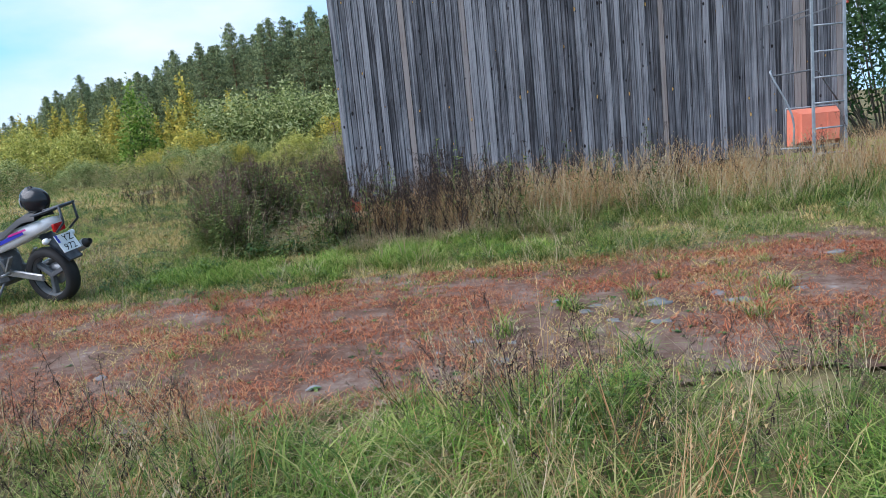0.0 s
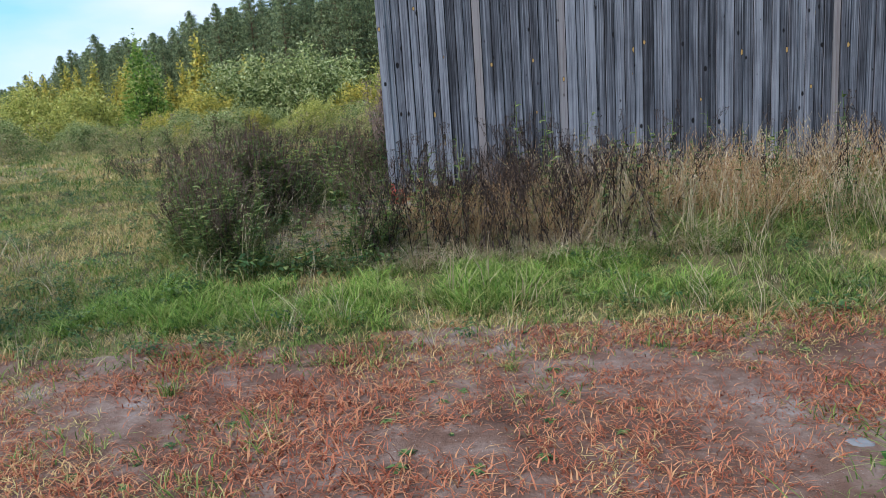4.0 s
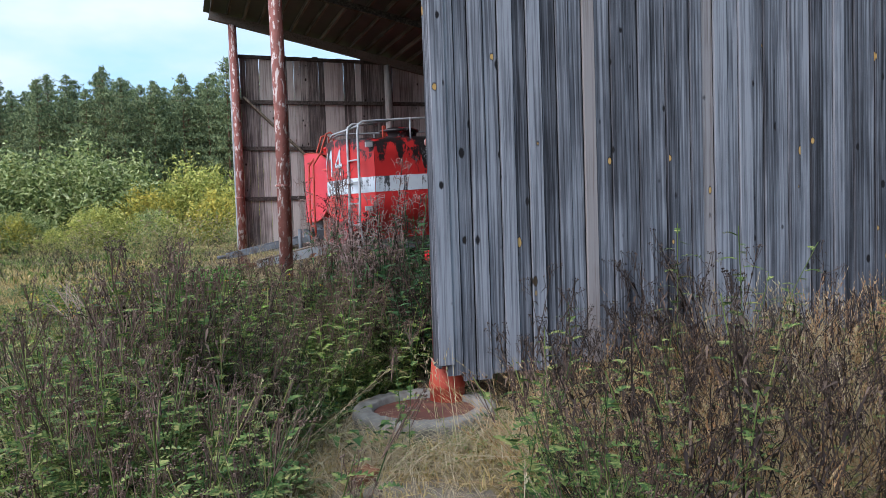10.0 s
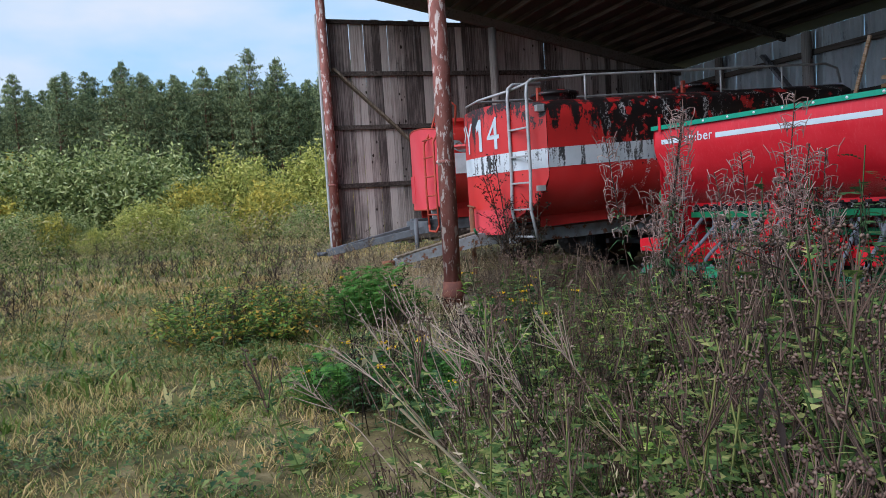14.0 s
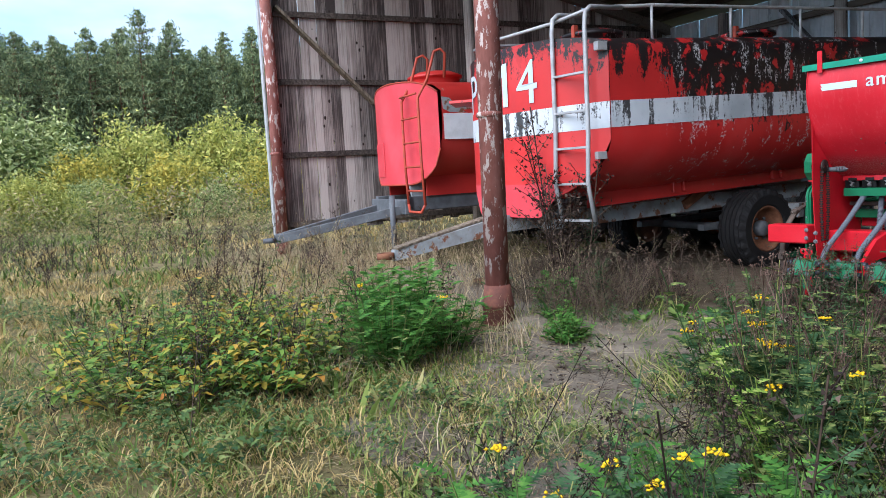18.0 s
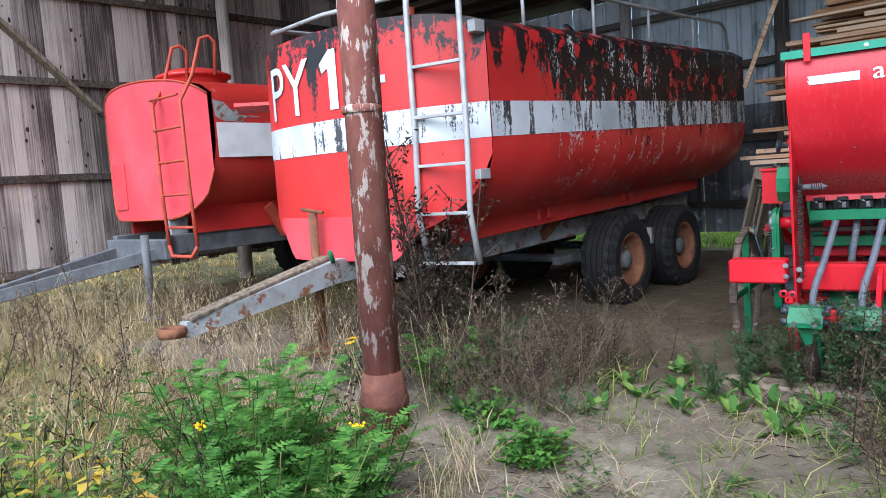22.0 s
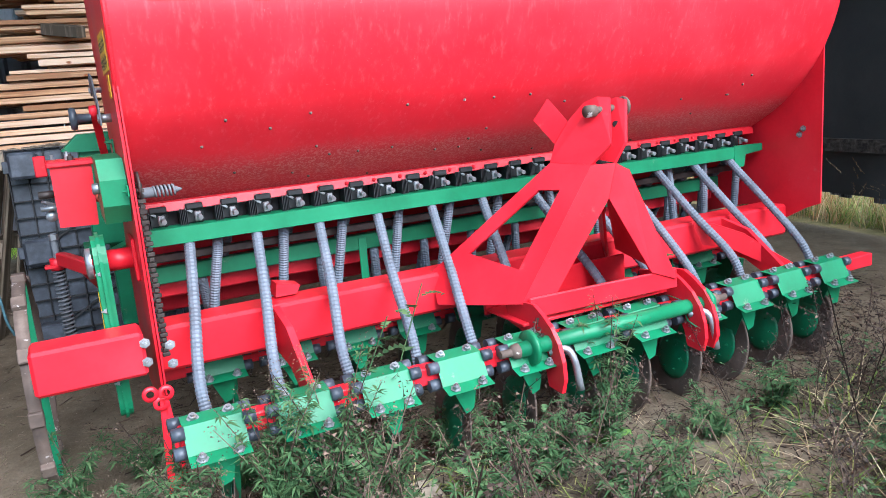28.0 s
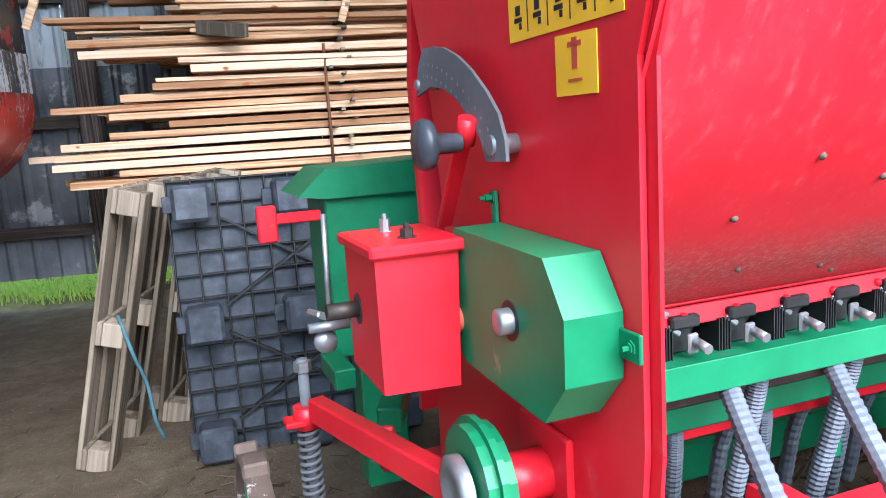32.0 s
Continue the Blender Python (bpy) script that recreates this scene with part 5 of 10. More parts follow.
    part("bar_bracket", Geo().ext([(2.85, 0.90), (2.86, 0.84), (2.92, 0.84), (2.93, 0.9), (3.05, 0.91), (3.05, 0.945), (2.85, 0.95)], 0.355, 0.37, XZ), M_GREEN, t)
    part("second_bar", Geo().box((1.5, 0.60, 0.74), (2.95, 0.05, 0.065), None, 0.004), M_GREEN, t)
    part("rear_bar", Geo().beam((0.03, 0.7, 0.68), (3.02, 0.7, 0.68), 0.07, 0.09, bev=0.006), M_RED, t)
    part("rear_bar", Geo().beam((0.03, 0.95, 0.56), (3.02, 0.95, 0.56), 0.08, 0.08, bev=0.006), M_RED, t)
    part("rear_bar", Geo().beam((0.03, 1.1, 0.34), (3.02, 1.1, 0.34), 0.07, 0.12, bev=0.006), M_GREEN, t)
    # added sheet that blocks light from the rear and darkens the underside
    part("drip_tray", Geo().ext([(0.78, 1.1), (0.98, 0.98), (1.0, 0.7), (0.98, 0.7), (0.96, 0.97), (0.77, 1.08)], 0.05, WID - 0.05, YZ), M_RED, t, "red sheet apron added under the tank to keep light out behind")
    tine = Geo().tube(curve_pts([(0, 0, 0), (0.01, 0.03, -0.12), (-0.01, 0.1, -0.26), (0.0, 0.22, -0.34)], 8), 0.007, 5).mesh("harrow_tine", M_DISC)
    for i in range(22):
        share("harrow_tine", tine, t, pose(0.1 + 0.135 * i, 1.12, 0.34))
    part("agitator_shaft", Geo().beam((0.03, 0.5, 0.82), (3.02, 0.5, 0.82), 0.03, 0.03, bev=0.004), M_CHAIN, t)
    for s in (0.9, 2.1):
        part("bar_hanger", Geo().box((s, 0.575, 0.66), (0.035, 0.006, 0.2), None, 0.002), M_GREEN, t)
    part("main_beam", Geo().box((WID / 2, 0.275, 0.565), (WID - 0.02, 0.15, 0.155), None, 0.012), M_RED, t, "thick square red main beam")
    part("beam_stub", Geo().box((-0.19, 0.07, 0.625), (0.31, 0.14, 0.137), None, 0.01), M_RED, t, "red beam end")
    for z in (0.6, 0.66):
        part("beam_bolt", bolt(Geo(), (-0.035, -0.002, z), (0, -1, 0)), M_STEEL, t)
        part("beam_bolt", bolt(Geo(), (0.035, -0.005, z - 0.02), (0, -1, 0)), M_STEEL, t)
    # red rings and hanging strap
    part("ring_strap", Geo().box((-0.02, -0.02, 0.3), (0.022, 0.008, 0.36), pose(0, 0, 0, 0, 3, 0).to_3x3(), 0.002).box((0.01, -0.02, 0.32), (0.018, 0.008, 0.3), pose(0, 0, 0, 0, -5, 0).to_3x3(), 0.002), M_RED, t)
    for s, z in ((-0.045, 0.505), (0.0, 0.5), (-0.018, 0.47), (-0.01, 0.14), (0.0, 0.2)):
        part("ring", Geo().lathe((s, -0.025, z), (0, 1, 0), [(0.012, -0.006), (0.024, -0.006), (0.024, 0.006), (0.012, 0.006), (0.012, -0.006)], 16), M_RED, t)
    # coulter bars, clamps, discs
    clamp = Geo().add([(-0.085, -0.075, -0.03), (0.085, -0.075, -0.03), (0.085, -0.035, 0.045), (-0.085, -0.035, 0.045), (0.085, 0.035, 0.05), (-0.085, 0.035, 0.05), (0.085, 0.06, -0.03), (-0.085, 0.06, -0.03)],
                      [(0, 1, 2, 3), (3, 2, 4, 5), (5, 4, 6, 7)])
    clamp.add([(-0.085, -0.12, -0.045), (0.085, -0.12, -0.045), (0.085, -0.072, -0.03), (-0.085, -0.072, -0.03)], [(0, 1, 2, 3)])
    clamp.ext([(-0.05, -0.04), (0.05, -0.04), (0.03, -0.14), (0.0, -0.15)], -0.06, -0.054, XZ)
    clamp_m = clamp.mesh("clamp", M_GREEN)
    cbolt = bolt(Geo(), (0, 0, 0), (0, -0.3, 1), 0.012, 0.014).mesh("bolt", M_STEEL)
    cushion = Geo().cyl((-0.018, 0, 0), (0.018, 0, 0), 0.02, n=10).mesh("rubber_cushion", M_PLASTIC)
    dprof = [(0.0, 0.025), (0.06, 0.022), (0.1, 0.008), (0.165, 0.0), (0.178, -0.002), (0.165, -0.004), (0.1, 0.002), (0.0, 0.015)]
    disc_m = Geo().lathe((0, 0, 0), (1, 0, 0), dprof, 36).mesh("disc", M_DISC)
    dc = Geo().lathe((0, 0, 0), (1, 0, 0), [(0.0, -0.02), (0.05, -0.02), (0.085, -0.006), (0.1, -0.004), (0.085, 0.0)], 24)
    for k in range(6):
        a = 6.28318 * k / 6
        bolt(dc, (-0.012, math.cos(a) * 0.06, math.sin(a) * 0.06), (-1, 0, 0), 0.006, 0.005)
    hub_m = dc.mesh("disc_hub", M_GREEN)
    arm_m = Geo().ext([(-0.03, 0.0), (0.05, 0.0), (0.16, -0.22), (0.1, -0.28), (0.05, -0.2)], -0.012, 0.012, YZ).mesh("coulter_arm", M_GREEN)
    for row, d, z in ((0, -0.22, 0.425), (1, 0.42, 0.42)):
        part("coulter_bar", Geo().beam((0.0, d, z), (WID, d, z), 0.06, 0.06, bev=0.005), M_RED, t)
        for i in range(12):
            s = 0.095 + 0.2655 * i + row * 0.13
            if s > WID - 0.05:
                continue
            c = share("clamp", clamp_m, t, pose(s, d, z))
            for bx in (-0.05, 0.05):
                share("bolt", cbolt, c, pose(bx, -0.098, -0.036))
                share("bolt", cbolt, c, pose(bx, 0.0, 0.05, 17))
            for bx in (-0.1, 0.1):
                for by, bz in ((-0.04, 0.028), (0.04, 0.03), (-0.04, -0.03)):
                    share("rubber_cushion", cushion, c, pose(bx, by, bz))
            share("coulter_arm", arm_m, t, pose(s + 0.05, d, z - 0.03))
            dm = share("disc", disc_m, t, pose(s + 0.04, d + 0.13, 0.17, 0, 8, -6))
            share("disc_hub", hub_m, dm, pose(0, 0, 0))
    for s in (0.42, 2.6):
        part("coulter_arm_plate", Geo().ext([(0.22, 0.64), (0.36, 0.64), (0.3, 0.48), (0.06, 0.46), (-0.15, 0.36), (-0.24, 0.38), (-0.14, 0.46), (0.05, 0.60)], s - 0.012, s + 0.012, YZ), M_RED, t)
    part("beam_cap", Geo().ext([(0.44, 0.65), (0.52, 0.65), (0.535, 0.68), (0.45, 0.70)], 0.28, 0.36, XZ), M_RED, t)
    # hoses
    k = 0
    for i in range(12):
        s = 0.19 + 0.2395 * i
        lean = -0.06 if s < 1.4 else 0.1
        part("seed_hose", hose([(s, 0.405, 0.93), (s + lean * 0.15, 0.36, 0.86), (s + lean * 0.6 - 0.01, 0.18, 0.68), (s + lean - 0.02 + rnd.uniform(-0.02, 0.02), -0.01, 0.5), (s + lean * 1.1 - 0.01, -0.07, 0.33)]), M_HOSE, t, "grey ribbed seed hose")
        s2 = s + 0.11
        lean = rnd.uniform(-0.05, -0.02) if s < 1.4 else rnd.uniform(0.0, 0.1)
        part("seed_hose", hose([(s2, 0.42, 0.93), (s2 + lean * 0.3, 0.43, 0.83), (s2 + lean, 0.47, 0.62), (s2 + lean * 1.6, 0.52, 0.36)]), M_HOSE, t)
        s3 = s + 0.05
        part("seed_hose", hose([(s3, 0.6, 0.72), (s3 + 0.01, 0.62, 0.6), (s3 + 0.05, 0.7, 0.32)], n=70), M_HOSE, t)
        part("seed_hose", hose([(s3 + 0.1, 0.47, 0.93), (s3 + 0.1, 0.56, 0.82), (s3 + 0.07, 0.78, 0.6), (s3 + 0.06, 0.85, 0.3)], n=80), M_HOSE, t)
    # three-point headstock
    def plate(q, th, name="brace_plate"):
        """A flat plate of given corner points with thickness."""
        p = [Vector(a) for a in q]
        nrm = (p[1] - p[0]).cross(p[2] - p[0]).normalized() * th / 2
        m = len(p)
        g = Geo().add([a + nrm for a in p] + [a - nrm for a in p], [tuple(range(m)), tuple(range(2 * m - 1, m - 1, -1))] + [(i, m + i, m + (i + 1) % m, (i + 1) % m) for i in range(m)])
        return part(name, g, M_RED, t)
    plate([(2.378, 0.177, 0.649), (2.445, 0.114, 0.642), (2.541, 0.024, 0.592), (2.625, -0.055, 0.51), (2.75, -0.17, 0.4), (2.72, -0.14, 0.35), (2.615, -0.045, 0.442), (2.507, 0.056, 0.519), (2.409, 0.147, 0.545)], 0.014, "curved_arm")
    # side plate with a window, folded into the front leg
    ta, tf, bu, bl, ff = (1.434, -0.063, 1.041), (1.509, -0.209, 1.032), (1.054, 0.242, 0.637), (1.037, 0.166, 0.526), (1.224, -0.145, 0.557)
    wa, wb, wc, wd = (1.381, -0.057, 0.946), (1.422, -0.132, 0.947), (1.253, -0.09, 0.671), (1.164, 0.117, 0.715)
    side = Geo()
    nrm = (Vector(ff) - Vector(tf)).cross(Vector(bu) - Vector(tf)).normalized() * 0.006
    ring = [Vector(q) for q in (ta, tf, ff, (1.13, 0.01, 0.54), bl, bu)]
    win = [Vector(q) for q in (wa, wb, wc, wd)]
    pts = [q + nrm for q in ring + win] + [q - nrm for q in ring + win]
    fs = [(0, 1, 7, 6), (1, 2, 8, 7), (2, 3, 4, 9, 8), (4, 5, 9), (5, 0, 6, 9)]
    side.add(pts, fs + [tuple(10 + i for i in q[::-1]) for q in fs] + [(i, 10 + i, 10 + (i + 1) % 6, (i + 1) % 6) for i in range(6)] + [(6 + i, 6 + (i + 1) % 4, 16 + (i + 1) % 4, 16 + i) for i in range(4)])
    part("side_plate", side, M_RED, t, "red folded headstock plate with a cut window")
    plate([(1.503, -0.203, 1.033), (1.6, -0.225, 1.03), (1.567, -0.22, 0.905), (1.346, -0.172, 0.575), (1.218, -0.14, 0.556)], 0.012, "front_leg")
    plate([(1.6, -0.225, 1.03), (1.655, -0.228, 1.0), (1.847, -0.26, 0.56), (1.743, -0.24, 0.6), (1.567, -0.22, 0.905)], 0.012, "front_leg")
    part("inner_leg", Geo().beam((1.62, -0.1, 0.98), (1.88, 0.2, 0.6), 0.012, 0.12, up=(0, 0.3, 1), bev=0.003), M_RED, t)
    plate([(1.655, -0.228, 1.0), (1.847, -0.26, 0.56), (1.93, 0.18, 0.6), (1.7, -0.03, 0.98)], 0.012)
    part("cross_box", Geo().beam((1.235, -0.17, 0.545), (1.86, -0.25, 0.56), 0.014, 0.075, bev=0.004), M_RED, t)
    part("channel_back", Geo().beam((1.2, 0.1, 0.53), (1.9, 0.1, 0.53), 0.014, 0.13, bev=0.003).beam((1.2, -0.05, 0.49), (1.9, -0.05, 0.49), 0.26, 0.012, bev=0.003), M_RED, t)
    plate([ta, (1.465, -0.056, 1.107), (1.52, -0.076, 1.191), (1.566, -0.106, 1.248), (1.59, -0.15, 1.266), (1.618, -0.187, 1.261), (1.567, -0.249, 1.1), tf], 0.014, "toplink_plate")
    plate([(1.585, -0.15, 1.04), (1.635, -0.125, 1.22), (1.645, -0.14, 1.25), (1.665, -0.17, 1.26), (1.68, -0.2, 1.25), (1.645, -0.235, 1.1), (1.605, -0.22, 1.03)], 0.014, "toplink_plate")
    plate([(1.45, 0.056, 1.195), (1.503, 0.033, 1.272), (1.514, -0.072, 1.185), (1.463, -0.054, 1.107)], 0.01, "toplink_wing")
    for q in ((1.575, -0.165, 1.165), (1.645, -0.185, 1.165), (1.555, -0.12, 1.1)):
        part("toplink_hole", Geo().lathe(q, (-0.75, -0.55, 0.1), [(0.012, 0.009), (0.0, 0.0095)], 12), M_BLACK, t)
    pin = Geo().cyl((1.52, -0.185, 1.22), (1.71, -0.15, 1.225), 0.013).lathe((1.54, -0.18, 1.22), (1, 0.2, 0), [(0.0, -0.03), (0.022, -0.03), (0.022, 0.012), (0, 0.012)], 12)
    pin.tube([Vector((1.71, -0.15 + 0.03 * math.sin(a), 1.225 + 0.03 * math.cos(a))) for a in [0.5236 * k for k in range(13)]], 0.008, 8)
    part("toplink_pin", pin, M_DISC, t, "rusty top-link pin with a ring")
    cheek = [(-0.14, 0.565), (-0.02, 0.55), (-0.04, 0.47), (-0.16, 0.45), (-0.23, 0.42), (-0.27, 0.35), (-0.285, 0.29), (-0.36, 0.285), (-0.378, 0.34), (-0.372, 0.4), (-0.35, 0.46), (-0.31, 0.51), (-0.26, 0.545), (-0.21, 0.57)]
    for s in (1.232, 1.885, 1.945):
        part("linkage_cheek", Geo().ext(cheek, s - 0.008, s + 0.008, YZ), M_RED, t, "curved red lower-link cheek")
    part("link_bar", Geo().cyl((1.1, -0.29, 0.45), (2.0, -0.29, 0.45), 0.028, n=18), M_GREEN, t, "green lower-link bar")
    for s, sg in ((1.12, 1), (1.985, -1)):
        part("link_disc", Geo().lathe((s + 0.03 * sg, -0.29, 0.45), (1, 0, 0), [(0.028, -0.008), (0.062, -0.008), (0.062, 0.008), (0.028, 0.008)], 24), M_GREEN, t)
        part("link_ball", Geo().lathe((s - 0.02 * sg, -0.29, 0.45), (1, 0, 0), [(0.012, -0.03), (0.024, -0.02), (0.028, 0.0), (0.024, 0.02), (0.012, 0.03)], 16).cyl((s - 0.09 * sg, -0.29, 0.45), (s, -0.29, 0.45), 0.014), M_DISC, t, "rusty link ball and pin")
    for s in (1.27, 1.92):
        part("locking_pin", Geo().tube(curve_pts([(s - 0.05, -0.3, 0.42), (s, -0.33, 0.43), (s + 0.02, -0.35, 0.39), (s + 0.035, -0.36, 0.28)], 10), 0.013, 8), M_STEEL, t)
    # left end: chain, spring, gearboxes
    chain = thing("drive_chain", Matrix(), "oily roller chain", "chain")
    del chain["category"]
    chain.parent = t
    links = [Geo().box((0, 0, 0), (w, 0.014, 0.013), None, 0.002).mesh("chain_link", M_CHAIN) for w in (0.024, 0.016)]
    for i in range(34):
        share("chain_link", links[i % 2], chain, pose(0.03, 0.105 - 0.02 * math.sin(i / 33 * math.pi), 0.58 + i * 0.0165))
        share("chain_link", links[i % 2], chain, pose(0.03, 0.16 + 0.02 * math.sin(i / 33 * math.pi), 0.58 + i * 0.0165))
    part("sprocket", Geo().lathe((0.03, 0.13, 1.115), (1, 0, 0), [(0.01, -0.004), (0.05, -0.004), (0.05, 0.004), (0.01, 0.004)], 18), M_CHAIN, t)
    sp = [Vector((0.075 + 0.07 * i / 60, 0.2 + 0.017 * math.cos(i * 0.63), 1.09 + 0.017 * math.sin(i * 0.63))) for i in range(61)]
    part("spring", Geo().tube(sp, 0.004, 6).cyl((0.0, 0.2, 1.09), (0.08, 0.2, 1.09), 0.017).cyl((0.14, 0.2, 1.09), (0.165, 0.2, 1.09), 0.014, 0.002), M_DARKFRAME, t)
    red = thing("oil_gearbox", Matrix(), "red sheet-metal gearbox with a bolted lid", "gearbox")
    del red["category"]
    red.parent = t
    rb = [(-0.206, 0.999), (-0.092, 0.994), (-0.084, 1.195), (-0.206, 1.195)]
    part("case", Geo().ext(rb, 0.335, 0.51, XZ), M_RED, red)
    part("lid", Geo().box((-0.144, 0.422, 1.2), (0.142, 0.2, 0.018), None, 0.004), M_RED, red)
    part("filler_plug", bolt(Geo(), (-0.142, 0.385, 1.208), (0, 0, 1), 0.01, 0.014), M_CHAIN, red)
    part("lid_bolt", bolt(Geo(), (-0.15, 0.47, 1.208), (0, 0, 1), 0.008, 0.02), M_STEEL, red)
    part("shaft", Geo().cyl((-0.255, 0.45, 1.1), (-0.2, 0.45, 1.1), 0.013).lathe((-0.207, 0.45, 1.1), (1, 0, 0), [(0.024, 0.008), (0.024, 0.0), (0.0, 0.0)], 14), M_CHAIN, red)
    part("shaft", Geo().cyl((-0.1, 0.36, 1.085), (-0.06, 0.36, 1.085), 0.014).lathe((-0.083, 0.36, 1.085), (1, 0, 0), [(0.02, 0.012), (0.02, -0.01), (0.0, -0.01)], 12), M_LADRED, red)
    gc = [(0.095, 1.213), (0.36, 1.219), (0.36, 1.04), (0.34, 1.026), (0.105, 1.018), (0.054, 1.075), (0.052, 1.152)]
    part("chain_case", Geo().ext(gc, -0.08, -0.006, YZ), M_GREEN, t, "green sheet chain cover with cut corners")
    part("case_shaft", Geo().lathe((-0.085, 0.185, 1.122), (1, 0, 0), [(0.017, 0.004), (0.017, -0.012), (0.012, -0.014), (0, -0.014)], 16), M_STEEL, t)
    part("case_hole", Geo().lathe((-0.0805, 0.185, 1.122), (1, 0, 0), [(0.026, 0.0), (0.0, -0.0004)], 16), M_BLACK, t)
    part("case_tab", bolt(Geo().box((-0.009, 0.04, 1.117), (0.005, 0.05, 0.034), None, 0.002), (-0.012, 0.03, 1.117), (-1, 0, 0), 0.006, 0.004), M_GREEN, t)
    part("panel_tab", bolt(Geo().box((-0.009, 0.37, 1.235), (0.006, 0.018, 0.06), None, 0.003), (-0.013, 0.37, 1.255), (-1, 0, 0), 0.006), M_GREEN, t)
    # quadrant, lever and knob
    arc = [(0.6, 1.413), (0.583, 1.46), (0.555, 1.488), (0.51, 1.486), (0.462, 1.479), (0.41, 1.462), (0.36, 1.437), (0.312, 1.405), (0.277, 1.374), (0.26, 1.34), (0.258, 1.312), (0.322, 1.31), (0.337, 1.34), (0.372, 1.37), (0.42, 1.4), (0.47, 1.418), (0.525, 1.426)]
    q = part("quadrant", Geo().ext(arc, -0.04, -0.035, YZ), M_DARKFRAME, t, "dark steel scale quadrant with punched holes")
    holes = Geo()
    for k in range(14):
        f = k / 13
        for off in (0.0, 0.018):
            holes.lathe((-0.0405, 0.55 - 0.26 * f + off * 0.4, 1.462 - 0.02 * f - 0.105 * f * f - off), (-1, 0, 0), [(0.003, 0), (0, 0.0004)], 6)
    part("punched_marks", holes, M_STEEL, q)
    part("lever", Geo().beam((-0.03, 0.53, 1.2), (-0.05, 0.36, 1.365), 0.012, 0.025, up=(1, 0, 0), bev=0.002).cyl((-0.05, 0.37, 1.335), (-0.05, 0.355, 1.372), 0.014), M_RED, t, "red adjusting lever")
    kn = Geo().lathe((-0.08, 0.365, 1.338), (-1, 0, 0), [(0.014, -0.02), (0.015, 0.02), (0.034, 0.024), (0.037, 0.034), (0.033, 0.043), (0, 0.045)], 14)
    part("knob", kn, M_PLASTIC, t, "black plastic star knob")
    part("spacer", Geo().cyl((-0.045, 0.3, 1.333), (0.0, 0.3, 1.333), 0.014, n=14), M_STEEL, t)
    part("spacer", Geo().cyl((-0.045, 0.585, 1.432), (0.0, 0.585, 1.432), 0.009, n=12), M_STEEL, t)
    # small green hopper, belt guard, arms
    part("small_hopper", Geo().box((0.05, 1.29, 1.01), (0.3, 0.24, 0.42), None, 0.005), M_GREEN, t, "small green hopper")
    part("hopper_lid", Geo().ext([(-0.165, 1.215), (-0.095, 1.278), (0.22, 1.285), (0.22, 1.205), (-0.095, 1.205)], 1.15, 1.43, XZ), M_GREEN, t)
    part("hopper_column", Geo().box((0.02, 1.25, 0.62), (0.12, 0.1, 0.4), None, 0.005).beam((-0.12, 1.0, 0.8), (-0.12, 1.17, 0.8), 0.05, 0.05, bev=0.004).beam((-0.1, 0.72, 0.8), (0.1, 1.2, 0.8), 0.05, 0.05, bev=0.004), M_GREEN, t)
    slot = [(0.24 + 0.08 * math.cos(math.radians(a)), 0.892 + 0.08 * math.sin(math.radians(a))) for a in range(0, 181, 20)] + [(0.24 + 0.062 * math.cos(math.radians(a)), 0.42 + 0.055 * math.sin(math.radians(a))) for a in range(180, 361, 20)]
    gd = part("belt_guard", Geo().ext(slot, -0.13, -0.09, YZ).ext([(a + (a - 0.24) * 0.12, b + (b - 0.66) * 0.03) for a, b in slot], -0.115, -0.105, YZ), M_GREEN, t, "green rounded belt guard")
    for z in (0.5, 0.62, 0.74, 0.86):
        for d in (0.165, 0.315):
            part("guard_bolt", bolt(Geo(), (-0.118, d, z), (-1, 0, 0), 0.007, 0.008), M_STEEL, gd)
    part("yellow_mark", Geo().box((-0.1315, 0.29, 0.7), (0.002, 0.022, 0.16)), M_YELLOW, gd, "yellow safety sticker")
    part("bearing", Geo().lathe((-0.135, 0.24, 0.885), (-1, 0, 0), [(0.05, 0), (0.05, 0.015), (0.03, 0.02), (0.025, 0.012), (0.0, 0.012)], 24), M_STEEL, gd)
    part("drive_shaft", Geo().cyl((-0.1, 0.24, 0.885), (0.0, 0.24, 0.885), 0.035, n=16).box((-0.01, 0.24, 0.885), (0.012, 0.14, 0.14), None, 0.004), M_RED, t)
    part("spring_arm", Geo().beam((-0.11, 0.33, 0.84), (-0.23, 0.78, 0.83), 0.035, 0.05, bev=0.004).beam((-0.16, 0.55, 0.84), (-0.1, 0.72, 0.72), 0.04, 0.05, bev=0.004), M_RED, t)
    part("spring_seat", Geo().cyl((-0.246, 0.81, 0.785), (-0.246, 0.81, 0.83), 0.026, n=14).box((-0.246, 0.81, 0.8), (0.09, 0.05, 0.012), None, 0.003), M_RED, t)
    sp = [Vector((-0.246 + 0.02 * math.cos(i * 0.6), 0.81 + 0.02 * math.sin(i * 0.6), 0.45 + 0.33 * i / 220)) for i in range(221)]
    part("coil_spring", Geo().tube(sp, 0.0045, 5).cyl((-0.246, 0.81, 0.35), (-0.244, 0.815, 0.925), 0.011), M_DARKFRAME, t, "grey coil spring on a threaded rod")
    part("rod_nut", Geo().lathe((-0.244, 0.815, 0.9), (0, 0, 1), [(0.018, 0), (0.018, 0.02), (0, 0.02)], 6, False), M_STEEL, t)
